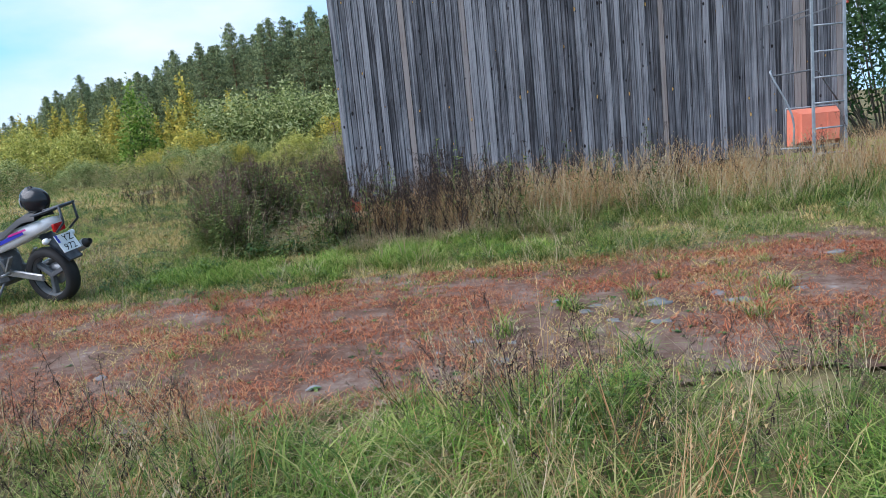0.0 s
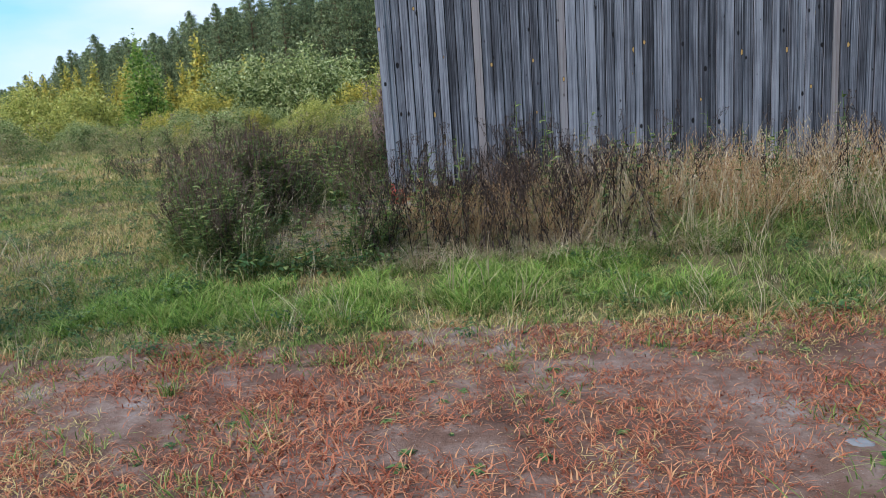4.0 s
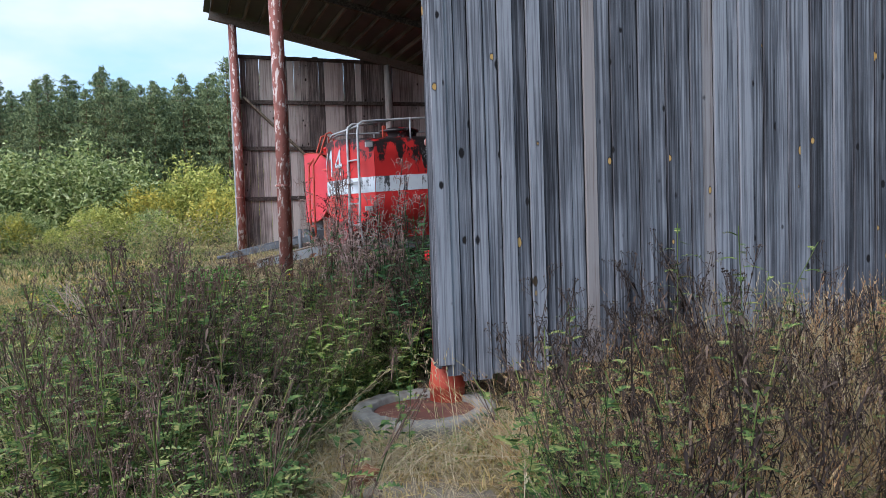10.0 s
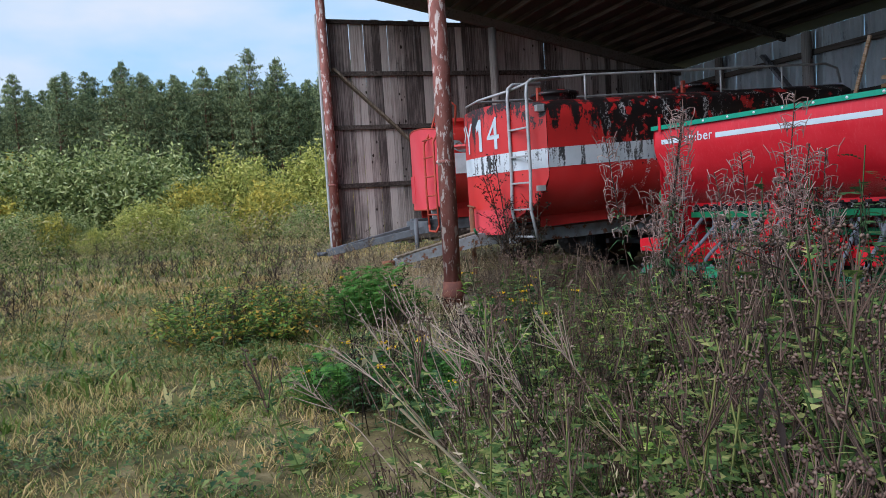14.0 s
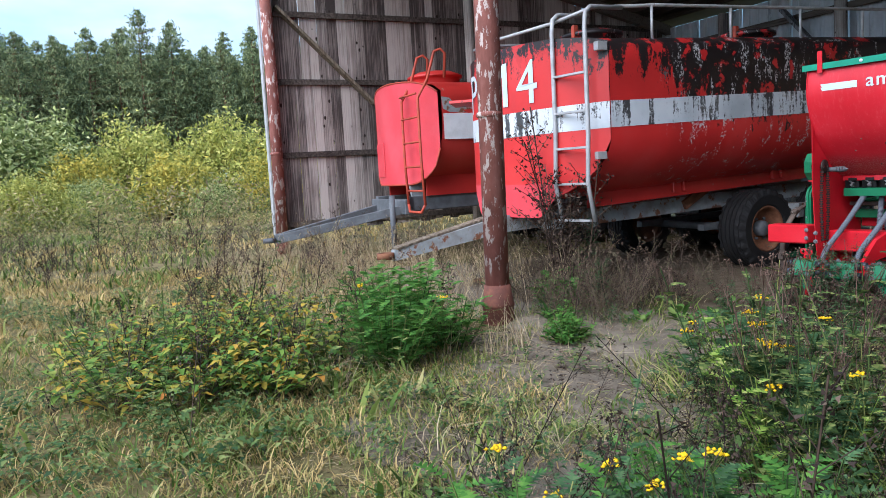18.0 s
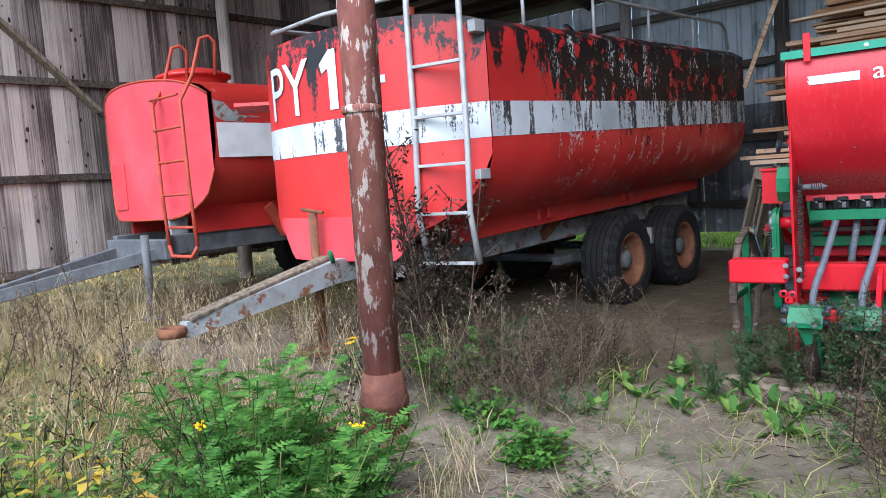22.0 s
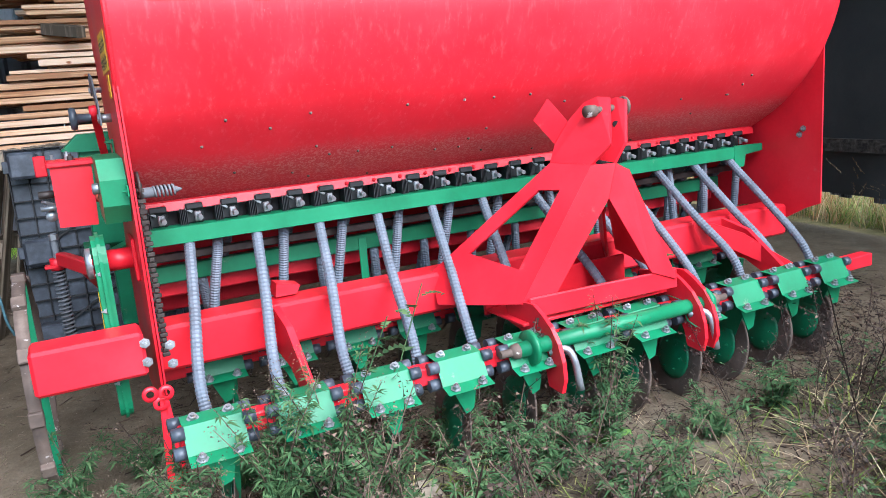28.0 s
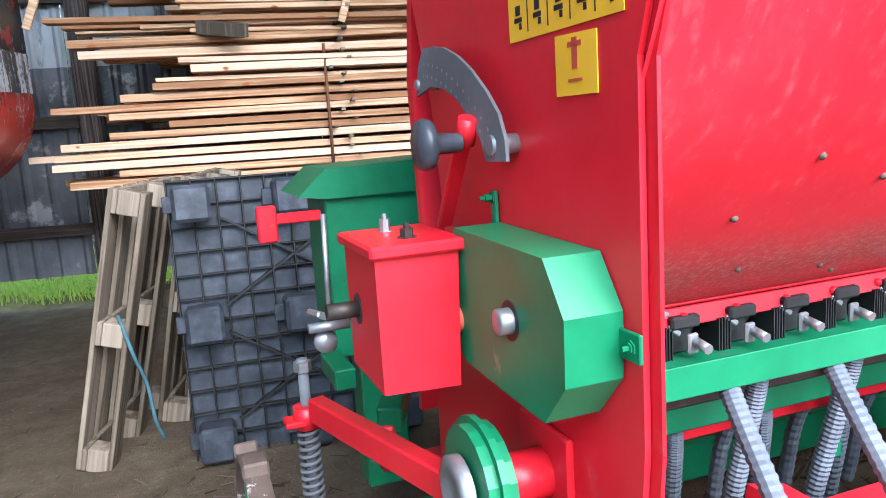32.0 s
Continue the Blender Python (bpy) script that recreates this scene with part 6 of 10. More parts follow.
    part("linkage_rod", Geo().cyl((-0.205, 0.7, 0.98), (-0.198, 0.7, 1.22), 0.005).box((-0.22, 0.62, 1.05), (0.07, 0.04, 0.012), pose(0, 0, 0, 0, 25, 20).to_3x3(), 0.003).cyl((-0.26, 0.6, 1.04), (-0.19, 0.6, 1.04), 0.009).lathe((-0.23, 0.62, 1.01), (0, -1, 0), [(0.02, 0), (0.02, 0.012), (0.0, 0.012)], 12), M_STEEL, t)
    part("handle", Geo().box((-0.25, 1.1, 1.165), (0.045, 0.02, 0.085), None, 0.004).box((-0.18, 1.1, 1.175), (0.11, 0.012, 0.025), None, 0.003), M_RED, t)
    wl_ = thing("drive_wheel", pose(-0.37, 0.62, 0.42), "", "")
    for key in ("label", "category"):
        if key in wl_:
            del wl_[key]
    wl_.parent = t
    part("rim", Geo().lathe((0, 0, 0), (1, 0, 0), [(0.37, -0.02), (0.385, -0.02), (0.385, 0.02), (0.37, 0.02), (0.37, -0.02)], 40), M_DISC, wl_, "rusty steel rim")
    part("spokes", Geo().beam((0, -0.37, 0), (0, 0.37, 0), 0.012, 0.04).beam((0, 0, -0.37), (0, 0, 0.37), 0.04, 0.012), M_GREEN, wl_)
    lug = Geo().box((0, 0, 0), (0.045, 0.05, 0.03), None, 0.004).mesh("lug", M_DISC)
    for k in range(12):
        a = 6.28318 * k / 12
        share("lug", lug, wl_, pose(0, 0.39 * math.sin(a), 0.39 * math.cos(a), -math.degrees(a)))
    # warning stickers
    st = part("warning_sticker", Geo().ext([(0.038, 1.466), (0.3, 1.464), (0.3, 1.585), (0.038, 1.58)], -0.0062, -0.0045, YZ), M_YELLOW, t, "yellow warning sticker with black pictograms")
    for i in range(5):
        for j in range(2):
            c = (-0.0068, 0.064 + 0.052 * i, 1.49 + 0.05 * j)
            part("pictogram", Geo().box(c, (0.0008, 0.02, 0.006)).box((c[0], c[1], c[2] + 0.012), (0.0008, 0.012, 0.012)).box((c[0], c[1] - 0.006, c[2] - 0.008), (0.0008, 0.006, 0.008)), M_BLACK, st)
    for i in range(1, 5):
        part("divider", Geo().box((-0.0066, 0.038 + 0.052 * i, 1.523), (0.0006, 0.002, 0.1)), M_BLACK, st)
    st = part("warning_sticker", Geo().ext([(0.09, 1.388), (0.18, 1.388), (0.18, 1.458), (0.09, 1.456)], -0.0062, -0.0045, YZ), M_YELLOW, t, "yellow warning sticker with black pictograms")
    part("pictogram", Geo().box((-0.0068, 0.135, 1.435), (0.0008, 0.012, 0.035)).box((-0.0068, 0.135, 1.445), (0.0008, 0.03, 0.006)).box((-0.0068, 0.135, 1.405), (0.0008, 0.03, 0.003)), M_LADRED, st)


def dusty_red():
    """Red tank paint, a darker red on the slope near the bottom edge, with pale dusty grit thrown on it."""
    mat, ns, ls, b = nodes_of("dusty_drill_red")
    tc = ns.new("ShaderNodeTexCoord")
    sep = ns.new("ShaderNodeSeparateXYZ")
    ls.new(tc.outputs["Object"], sep.inputs[0])
    n1 = noise_node(ns, ls, tc.outputs["Object"], 2.5, 4, 0.6)
    n2 = noise_node(ns, ls, tc.outputs["Object"], 95.0, 5, 0.75)
    mp = ns.new("ShaderNodeMapping")
    mp.inputs["Scale"].default_value = (24.0, 24.0, 2.4)
    mp.inputs["Rotation"].default_value = (0.0, 0.5, 0.0)
    ls.new(tc.outputs["Object"], mp.inputs[0])
    n3 = noise_node(ns, ls, mp.outputs[0], 2.0, 6, 0.7)
    r = ramp(ns, [(0.3, (0.54, 0.01, 0.02)), (0.55, (0.62, 0.014, 0.027)), (0.8, (0.68, 0.03, 0.045))])
    ls.new(n1, r.inputs[0])
    col = mixc(ns, ls, mathn(ns, ls, "MULTIPLY", step_of(ns, ls, n3, 0.5, 0.8), 0.16), r.outputs[0], (0.75, 0.3, 0.3))
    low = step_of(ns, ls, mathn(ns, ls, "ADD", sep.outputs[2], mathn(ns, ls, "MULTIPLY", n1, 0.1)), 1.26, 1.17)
    grit = mathn(ns, ls, "MULTIPLY", low, step_of(ns, ls, n2, 0.49, 0.57))
    # the whole lower slope turns a darker red, under the grit
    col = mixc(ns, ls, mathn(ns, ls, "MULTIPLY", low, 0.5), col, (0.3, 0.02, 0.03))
    col = mixc(ns, ls, mathn(ns, ls, "MULTIPLY", grit, 0.5), col, (0.55, 0.26, 0.24))
    col = mixc(ns, ls, mathn(ns, ls, "MULTIPLY", step_of(ns, ls, n2, 0.62, 0.7), 0.25), col, (0.7, 0.25, 0.24))
    ls.new(col, b.inputs["Base Color"])
    rr = ns.new("ShaderNodeMapRange")
    rr.inputs["To Min"].default_value = 0.32
    rr.inputs["To Max"].default_value = 0.55
    ls.new(n1, rr.inputs["Value"])
    ls.new(rr.outputs[0], b.inputs["Roughness"])
    bump_of(ns, ls, b, n1, 0.15, 0.02)
    return mat


M_DRILLTANK = dusty_red()
M_FADEDRED = worn("faded_print", (0.6, 0.2, 0.2), (0.55, 0.12, 0.12), (0.65, 0.26, 0.26), 20.0, 0.5)
seed_drill()

M_BLUE = worn("blue_paint", (0.03, 0.04, 0.35), (0.02, 0.03, 0.25), (0.05, 0.06, 0.42), 8.0, 0.3)
M_MAGENTA = worn("magenta_decal", (0.5, 0.03, 0.25), (0.4, 0.02, 0.2), (0.55, 0.05, 0.3), 8.0, 0.3)
M_REDGLASS = worn("red_lens", (0.4, 0.01, 0.01), (0.3, 0.01, 0.01), (0.45, 0.02, 0.02), 8.0, 0.15)
M_GLOSS = worn("gloss_black", (0.012, 0.013, 0.016), (0.01, 0.01, 0.012), (0.02, 0.02, 0.025), 5.0, 0.2, 0.0, 0.0)

# ---- stacked lumber, pallets, crate ----
def lumber_stack():
    boards = 0
    z = 0.95
    layer = 0
    STACK = pose(4.72, 17.9, 0.33, 0, 0, 2.3)
    for y in (-3.6, -2.2, -0.9):
        single("stack_bearer", Geo().beam((-0.05, y, 1.01), (1.2, y, 1.01), 0.1, 0.13, bev=0.004), M_PALLET, "weathered timber bearer under stacked lumber", "timber", STACK, "bearers of the lumber stack")
        for u in (0.1, 1.1):
            single("stack_block", Geo().box((u, y, 0.47), (0.16, 0.14, 0.95), None, 0.005), M_PALLET, "upright timber block carrying the lumber stack", "timber", STACK, "blocks of the lumber stack")
    meshes = {}
    z = 1.08
    while z < 3.0:
        th = rnd.choice((0.044, 0.048, 0.05)) if z < 1.75 else rnd.choice((0.026, 0.034, 0.05, 0.05))
        left = 0.3 + (0.55 * rnd.random() ** 1.5 if z < 1.75 else rnd.uniform(-0.35, 0.75) - 0.2 * (z - 1.75))
        if z < 1.35:
            left += 0.25 * rnd.random()
        for j in range(4):
            w = rnd.choice((0.1, 0.125, 0.15, 0.175))
            ln = rnd.choice((4.6, 5.0, 5.4))
            y1 = left + rnd.uniform(-0.25, 0.15) - (0.1 if j else 0)
            key = (th, w, ln)
            if key not in meshes:
                meshes[key] = Geo().box((0, -ln / 2, 0), (w, ln, th), None, 0.002).mesh("board", M_LUMBER)
            b = new("board", meshes[key])
            b.matrix_basis = STACK @ pose(0.1 + 0.27 * j + (rnd.uniform(-0.05, 0.05) if j == 0 else 0), y1, z + th / 2, rnd.uniform(-0.5, 0.9) if z > 1.7 else rnd.uniform(-0.1, 0.15), 0, rnd.uniform(-0.6, 0.6))
            tagged(b, "fresh-sawn pale pine board in a stickered stack", "board", "boards in the lumber stack")
            boards += 1
        z += th
        st = rnd.choice((0.014, 0.02))
        key = ("st", st)
        if key not in meshes:
            meshes[key] = Geo().box((0.55, 0, 0), (1.15, 0.03, st), None, 0.002).mesh("sticker", M_PALLET)
        for y in (-3.2, -2.1, -1.0):
            b = new("sticker", meshes[key])
            b.matrix_basis = STACK @ pose(-0.02 + rnd.uniform(-0.05, 0.02), y + rnd.uniform(-0.1, 0.1), z + st / 2)
            tagged(b, "thin pine sticker between boards of the stack", "batten", "stickers in the lumber stack")
        z += st
    strap = Geo().tube([(0.01, -0.9, 1.95), (-0.005, -0.9, 1.5), (0.0, -0.9, 1.05)], 0.012, 5)
    single("steel_strap", strap, M_RUST, "rusty steel strap hanging on stacked boards", "strap", STACK)
    single("timber_chock", Geo().box((0, 0, 0), (0.35, 0.1, 0.09), pose(0, 0, 0, 0, 0, 35).to_3x3(), 0.005), M_PALLET, "short weathered chock lying between boards", "timber", STACK @ pose(-0.06, -0.25, 2.06, 0, -12, 20))
    for y, r in ((-1.2, 18), (-2.6, -14), (0.7, 24)):
        single("loose_batten", Geo().box((0, 0, 0), (0.03, 0.05, 1.1), None, 0.003), M_LUMBER, "loose pine batten leaning on the stack", "batten", STACK @ pose(-0.1, y, 2.6, r, -6, 0), "loose battens")


lumber_stack()


def wooden_pallet(m, label):
    p = thing("wooden_pallet", m, label, "pallet", "wooden pallets leaning in the shed")
    for i in range(5):
        part("deck_board", Geo().box((0.06 + 0.17 * i, 0.13, 0.6), (0.11, 0.02, 1.2), None, 0.003), M_PALLET, p)
    for z in (0.05, 0.6, 1.15):
        part("cross_board", Geo().box((0.4, 0.108, z), (0.8, 0.02, 0.1), None, 0.003), M_PALLET, p)
        for x in (0.05, 0.4, 0.75):
            part("block", Geo().box((x, 0.054, z), (0.1, 0.085, 0.1), None, 0.004), M_PALLET, p)
    for x in (0.05, 0.4, 0.75):
        part("runner", Geo().box((x, 0.0, 0.6), (0.1, 0.02, 1.2), None, 0.003), M_PALLET, p)
    return p


wooden_pallet(pose(2.62, 18.1, 0.325, 14, 0, -6), "weathered wooden pallet leaning on its end")
wooden_pallet(pose(3.1, 17.86, 0.325, 12, 0, -4), "grey wooden pallet leaning behind another pallet")


def plastic_pallet():
    p = thing("plastic_pallet", pose(2.62, 17.74, 0.33, -4, 0, -82), "black plastic pallet standing on its side", "pallet")
    # local: x along its width, y towards the stack, z up
    part("deck", Geo().box((0.5, 0.02, 0.6), (1.0, 0.012, 1.2), None, 0.003), M_PLASTIC, p)
    for i in range(11):
        part("rib", Geo().box((0.005 + 0.099 * i, -0.003, 0.6), (0.008, 0.04, 1.2), None, 0.002), M_BLACK, p)
    for i in range(13):
        part("rib", Geo().box((0.5, -0.001, 0.005 + 0.0991 * i), (1.0, 0.036, 0.008), None, 0.002), M_BLACK, p)
    for cx, cz in ((0.5, 0.35), (0.5, 0.85)):
        for a in (32, -32, 148, 212):
            d = Vector((math.cos(math.radians(a)), 0, math.sin(math.radians(a))))
            part("diagonal_rib", Geo().beam(Vector((cx, -0.002, cz)), Vector((cx, -0.002, cz)) + d * 0.36, 0.01, 0.042, up=(0, 1, 0)), M_BLACK, p)
    foot = Geo().box((0, -0.07, 0), (0.15, 0.15, 0.15), None, 0.015).box((-0.09, -0.02, 0), (0.05, 0.02, 0.07), None, 0.003).mesh("foot", M_PLASTIC)
    for x in (0.1, 0.5, 0.9):
        for z in (0.1, 0.6, 1.1):
            share("foot", foot, p, pose(x, -0.01, z))


plastic_pallet()
single("rope", Geo().tube(curve_pts([(2.63, 17.98, 1.0), (2.58, 17.93, 0.85), (2.62, 17.9, 0.7), (2.6, 17.88, 0.55), (2.63, 17.86, 0.45)], 24), 0.008, 6), M_ROPE, "frayed blue-green rope hanging on a pallet", "rope")
single("plank", Geo().box((0, 0, 0), (0.16, 1.13, 0.035), None, 0.004), M_PALLET, "grey plank lying in the weeds by the drill", "plank", pose(-0.01, 16.55, 0.345, 0, 0, -173.4))
single("plank", Geo().box((0, 0, 0), (0.12, 1.1, 0.03), None, 0.004), M_PALLET, "short grey plank half buried in weeds", "plank", pose(-0.7, 14.6, 0.34, 0, 0, -8))


# ---- ladder and wheelbarrow at the near wall ----
def wall_ladder():
    t = thing("wall_ladder", SHED @ pose(7.40, -0.55, 0.3), "pale blue-grey steel ladder fixed on the board wall", "ladder")
    for u in (-0.25, 0.25):
        part("rail", Geo().beam((u, 0, 0), (u, 0, 3.6), 0.045, 0.03, bev=0.004), M_TUBE, t)
    for i in range(9):
        part("rung", Geo().cyl((-0.25, 0, 0.3 + 0.38 * i), (0.25, 0, 0.3 + 0.38 * i), 0.014, n=8), M_TUBE, t)
    part("stay", Geo().beam((-0.25, 0, 2.45), (-0.75, 0.5, 2.3), 0.02, 0.02), M_DARKFRAME, t)
    part("stay", Geo().beam((0.25, 0, 2.5), (-0.25, 0.5, 2.35), 0.02, 0.02), M_DARKFRAME, t)


def wheelbarrow():
    t = thing("wheelbarrow", SHED @ pose(7.36, -0.26, 0.71), "wheelbarrow with a faded orange tub leaning on the wall", "wheelbarrow")
    tub = Geo()
    o = [(-0.42, 0.0), (0.42, 0.0), (0.4, 0.58), (-0.4, 0.58)]
    i = [(-0.3, 0.08), (0.3, 0.08), (0.3, 0.5), (-0.3, 0.5)]
    tub.add([(x, 0.14, z) for x, z in o] + [(x, -0.12, z) for x, z in i] + [(x * 0.97, 0.14, z * 0.97 + 0.01) for x, z in o] + [(x * 0.97, -0.1, z * 0.97 + 0.01) for x, z in i],
            [(0, 1, 5, 4), (1, 2, 6, 5), (2, 3, 7, 6), (3, 0, 4, 7), (4, 5, 6, 7), (9, 8, 12, 13), (10, 9, 13, 14), (11, 10, 14, 15), (8, 11, 15, 12), (13, 12, 15, 14), (0, 8, 9, 1), (1, 9, 10, 2), (2, 10, 11, 3), (3, 11, 8, 0)])
    part("tub", tub, M_ORANGE, t, "faded orange plastic tub")
    part("tub_rib", Geo().box((-0.12, -0.124, 0.3), (0.03, 0.012, 0.4), None, 0.004), M_ORANGE, t)
    part("tub_rib", Geo().box((0.12, -0.124, 0.3), (0.03, 0.012, 0.4), None, 0.004), M_ORANGE, t)
    part("rim", Geo().tube([(-0.42, 0.14, 0.0), (-0.41, 0.14, 0.6), (0.41, 0.14, 0.6), (0.42, 0.14, 0.0)], 0.014, 8), M_TUBE, t)
    part("frame_tube", Geo().tube(curve_pts([(-0.4, -0.05, -0.02), (-0.44, -0.1, 0.5), (-0.72, -0.05, 1.12), (-0.7, -0.0, 1.2)], 12), 0.016, 8), M_TUBE, t)
    part("frame_tube", Geo().tube([(-0.68, -0.02, 1.12), (-0.05, 0.0, 1.16), (0.05, 0.0, 1.12), (0.38, 0.0, 0.6)], 0.014, 8), M_DARKFRAME, t)
    part("leg", Geo().tube([(-0.62, -0.08, 0.0), (-0.1, -0.1, -0.02), (0.3, -0.1, 0.0)], 0.014, 8), M_TUBE, t)
    part("leg", Geo().tube([(0.36, -0.06, 0.1), (0.37, -0.06, -0.34)], 0.014, 8), M_DARKFRAME, t)
    part("leg", Geo().tube([(-0.3, -0.06, 0.1), (-0.3, -0.06, -0.34)], 0.014, 8), M_DARKFRAME, t)


wall_ladder()
wheelbarrow()


# ---- motorcycle ----
def motorcycle():
    # x rearwards, y to the machine's left, z up; rear axle at the origin's height 0.31
    t = thing("motorcycle", pose(-4.21, 8.0, 0.075, 0, 0, -18) @ pose(0, 0, 0, 7, 0, 0), "white and blue motorcycle parked on its stand, black seat", "motorcycle")
    def bike_wheel(x, r, w):
        wh = thing("wheel", pose(x, 0, r), "", "")
        for key in ("label", "category"):
            if key in wh:
                del wh[key]
        wh.parent = t
        part("tyre", Geo().lathe((0, 0, 0), (0, 1, 0), [(r * 0.7, -w * 0.4), (r * 0.86, -w * 0.5), (r * 0.96, -w * 0.36), (r, 0), (r * 0.96, w * 0.36), (r * 0.86, w * 0.5), (r * 0.7, w * 0.4)], 40), M_RUBBER, wh)
        part("rim", Geo().lathe((0, 0, 0), (0, 1, 0), [(r * 0.72, -w * 0.3), (r * 0.66, -w * 0.2), (r * 0.66, w * 0.2), (r * 0.72, w * 0.3)], 36), M_DARKFRAME, wh)
        for k in range(3):
            a = 2.0944 * k + 0.4
            part("spoke", Geo().beam((0, 0, 0), (r * 0.68 * math.cos(a), 0, r * 0.68 * math.sin(a)), 0.05, 0.06, up=(0, 1, 0), bev=0.006), M_DARKFRAME, wh)
        part("brake_disc", Geo().lathe((0, 0.05, 0), (0, 1, 0), [(0.04, 0), (r * 0.38, 0), (r * 0.38, 0.006), (0.04, 0.006)], 24), M_STEEL, wh)
        return wh
    bike_wheel(0, 0.315, 0.16)
    bike_wheel(-1.42, 0.3, 0.12)
    part("swingarm", Geo().beam((0.0, 0.13, 0.32), (-0.52, 0.11, 0.4), 0.035, 0.075, bev=0.01).beam((0.0, -0.13, 0.32), (-0.52, -0.11, 0.4), 0.035, 0.075, bev=0.01), M_STEEL, t, "bright alloy swingarm")
    part("tail_fairing", Geo().add([(x, y, z) for x, hw, z0, z1 in ((-0.75, 0.13, 0.55, 0.72), (-0.35, 0.14, 0.66, 0.84), (0.05, 0.12, 0.8, 0.93), (0.26, 0.06, 0.88, 0.95)) for y, z in ((-hw, z0), (hw, z0), (hw * 0.75, z1), (-hw * 0.75, z1))],
         [(0, 1, 2, 3)] + [(4 * i + a, 4 * i + 4 + a, 4 * i + 4 + (a + 1) % 4, 4 * i + (a + 1) % 4) for i in range(3) for a in range(4)] + [(15, 14, 13, 12)], True), M_WHITE, t, "white tail fairing")
    for s in (-1, 1):
        part("decal", Geo().beam((-0.6, s * 0.142, 0.68), (-0.1, s * 0.138, 0.83), 0.004, 0.04, up=(0, 0, 1)), M_BLUE, t)
        part("decal", Geo().beam((-0.3, s * 0.146, 0.8), (-0.05, s * 0.14, 0.86), 0.004, 0.02, up=(0, 0, 1)), M_MAGENTA, t)
    seat = curve_pts([(-0.85, 0, 0.74), (-0.6, 0, 0.72), (-0.4, 0, 0.77), (-0.1, 0, 0.92), (0.1, 0, 0.95)], 14)
    g = Geo()
    g.add([(p.x, y, p.z + dz) for p in seat for y, dz in ((-0.14, 0.0), (-0.12, 0.07), (0, 0.095), (0.12, 0.07), (0.14, 0.0))], [(5 * i + k, 5 * i + k + 1, 5 * i + 6 + k, 5 * i + 5 + k) for i in range(14) for k in range(4)], True)
    part("seat", g, M_BLACK, t, "stepped black seat")
    part("fuel_tank", Geo().lathe((-0.98, 0, 0.78), (1, 0, 0.08), [(0.0, -0.3), (0.12, -0.28), (0.18, -0.12), (0.18, 0.08), (0.13, 0.24), (0.0, 0.28)], 20), M_BLUE, t, "blue fuel tank")
    part("engine", Geo().box((-0.75, 0, 0.42), (0.5, 0.34, 0.36), None, 0.06), M_DARKFRAME, t)
    part("frame", Geo().tube([(-0.5, 0.12, 0.4), (-0.55, 0.12, 0.6), (-1.1, 0.1, 0.75)], 0.02, 8).tube([(-0.5, -0.12, 0.4), (-0.55, -0.12, 0.6), (-1.1, -0.1, 0.75)], 0.02, 8), M_STEEL, t)
    ex = part("exhaust", Geo().tube([(-0.7, 0.2, 0.24), (-0.3, 0.2, 0.36), (0.36, 0.19, 0.6)], [0.025, 0.05, 0.056], 16), M_STEEL, t, "bright steel exhaust silencer")
    part("tail_pipe", Geo().lathe((0.36, 0.19, 0.6), (0.94, 0, 0.34), [(0.055, -0.01), (0.052, 0.012), (0.03, 0.016), (0.03, 0.07), (0.024, 0.07), (0.024, 0.0)], 16), M_BLACK, ex, "black tail pipe")
    part("rear_mudguard", Geo().add([(x, y, z) for x, z in ((0.05, 0.78), (0.2, 0.66), (0.38, 0.5)) for y in (-0.09, 0.09)] + [(x - 0.02, y, z - 0.02) for x, z in ((0.05, 0.78), (0.2, 0.66), (0.38, 0.5)) for y in (-0.09, 0.09)], [(0, 1, 3, 2), (2, 3, 5, 4), (6, 8, 9, 7), (8, 10, 11, 9), (4, 5, 11, 10)]), M_PLASTIC, t)
    pl = part("number_plate", Geo().add([(0.27, -0.12, 0.765), (0.27, 0.12, 0.765), (0.36, 0.12, 0.585), (0.36, -0.12, 0.585), (0.265, -0.12, 0.762), (0.265, 0.12, 0.762), (0.355, 0.12, 0.582), (0.355, -0.12, 0.582)], [(0, 3, 2, 1), (4, 5, 6, 7), (0, 1, 5, 4), (2, 3, 7, 6), (0, 4, 7, 3), (1, 2, 6, 5)]), M_WHITE, t, "white number plate with black characters")
    for txt, yc, f in (("YZ", -0.03, 0.1), ("972", 0.0, 0.58)):
        tg = text_geo(txt, 0.105)
        g = Geo()
        g.f, g.s = tg.f, tg.s
        g.v = [(0.273 + 0.09 * (f + 0.36 - pz / 0.2), yc * -1 + px, 0.768 - 0.18 * (f + 0.36 - pz / 0.2)) for px, pz, _ in tg.v]
        part("plate_characters", g, M_BLACK, pl)
    part("plate_band", Geo().add([(0.274, -0.115, 0.765), (0.274, -0.085, 0.765), (0.313, -0.085, 0.687), (0.313, -0.115, 0.687)], [(0, 3, 2, 1)]), M_BLUE, pl)
    part("tail_light", Geo().box((0.25, 0, 0.84), (0.05, 0.15, 0.09), None, 0.012), M_REDGLASS, t, "red tail light")
    for s in (-1, 1):
        part("indicator", Geo().lathe((0.2, s * 0.1, 0.73), (0.2, s, 0), [(0.01, 0), (0.012, 0.05), (0.03, 0.06), (0.032, 0.1), (0.015, 0.115), (0, 0.117)], 12), M_WHITE, t)
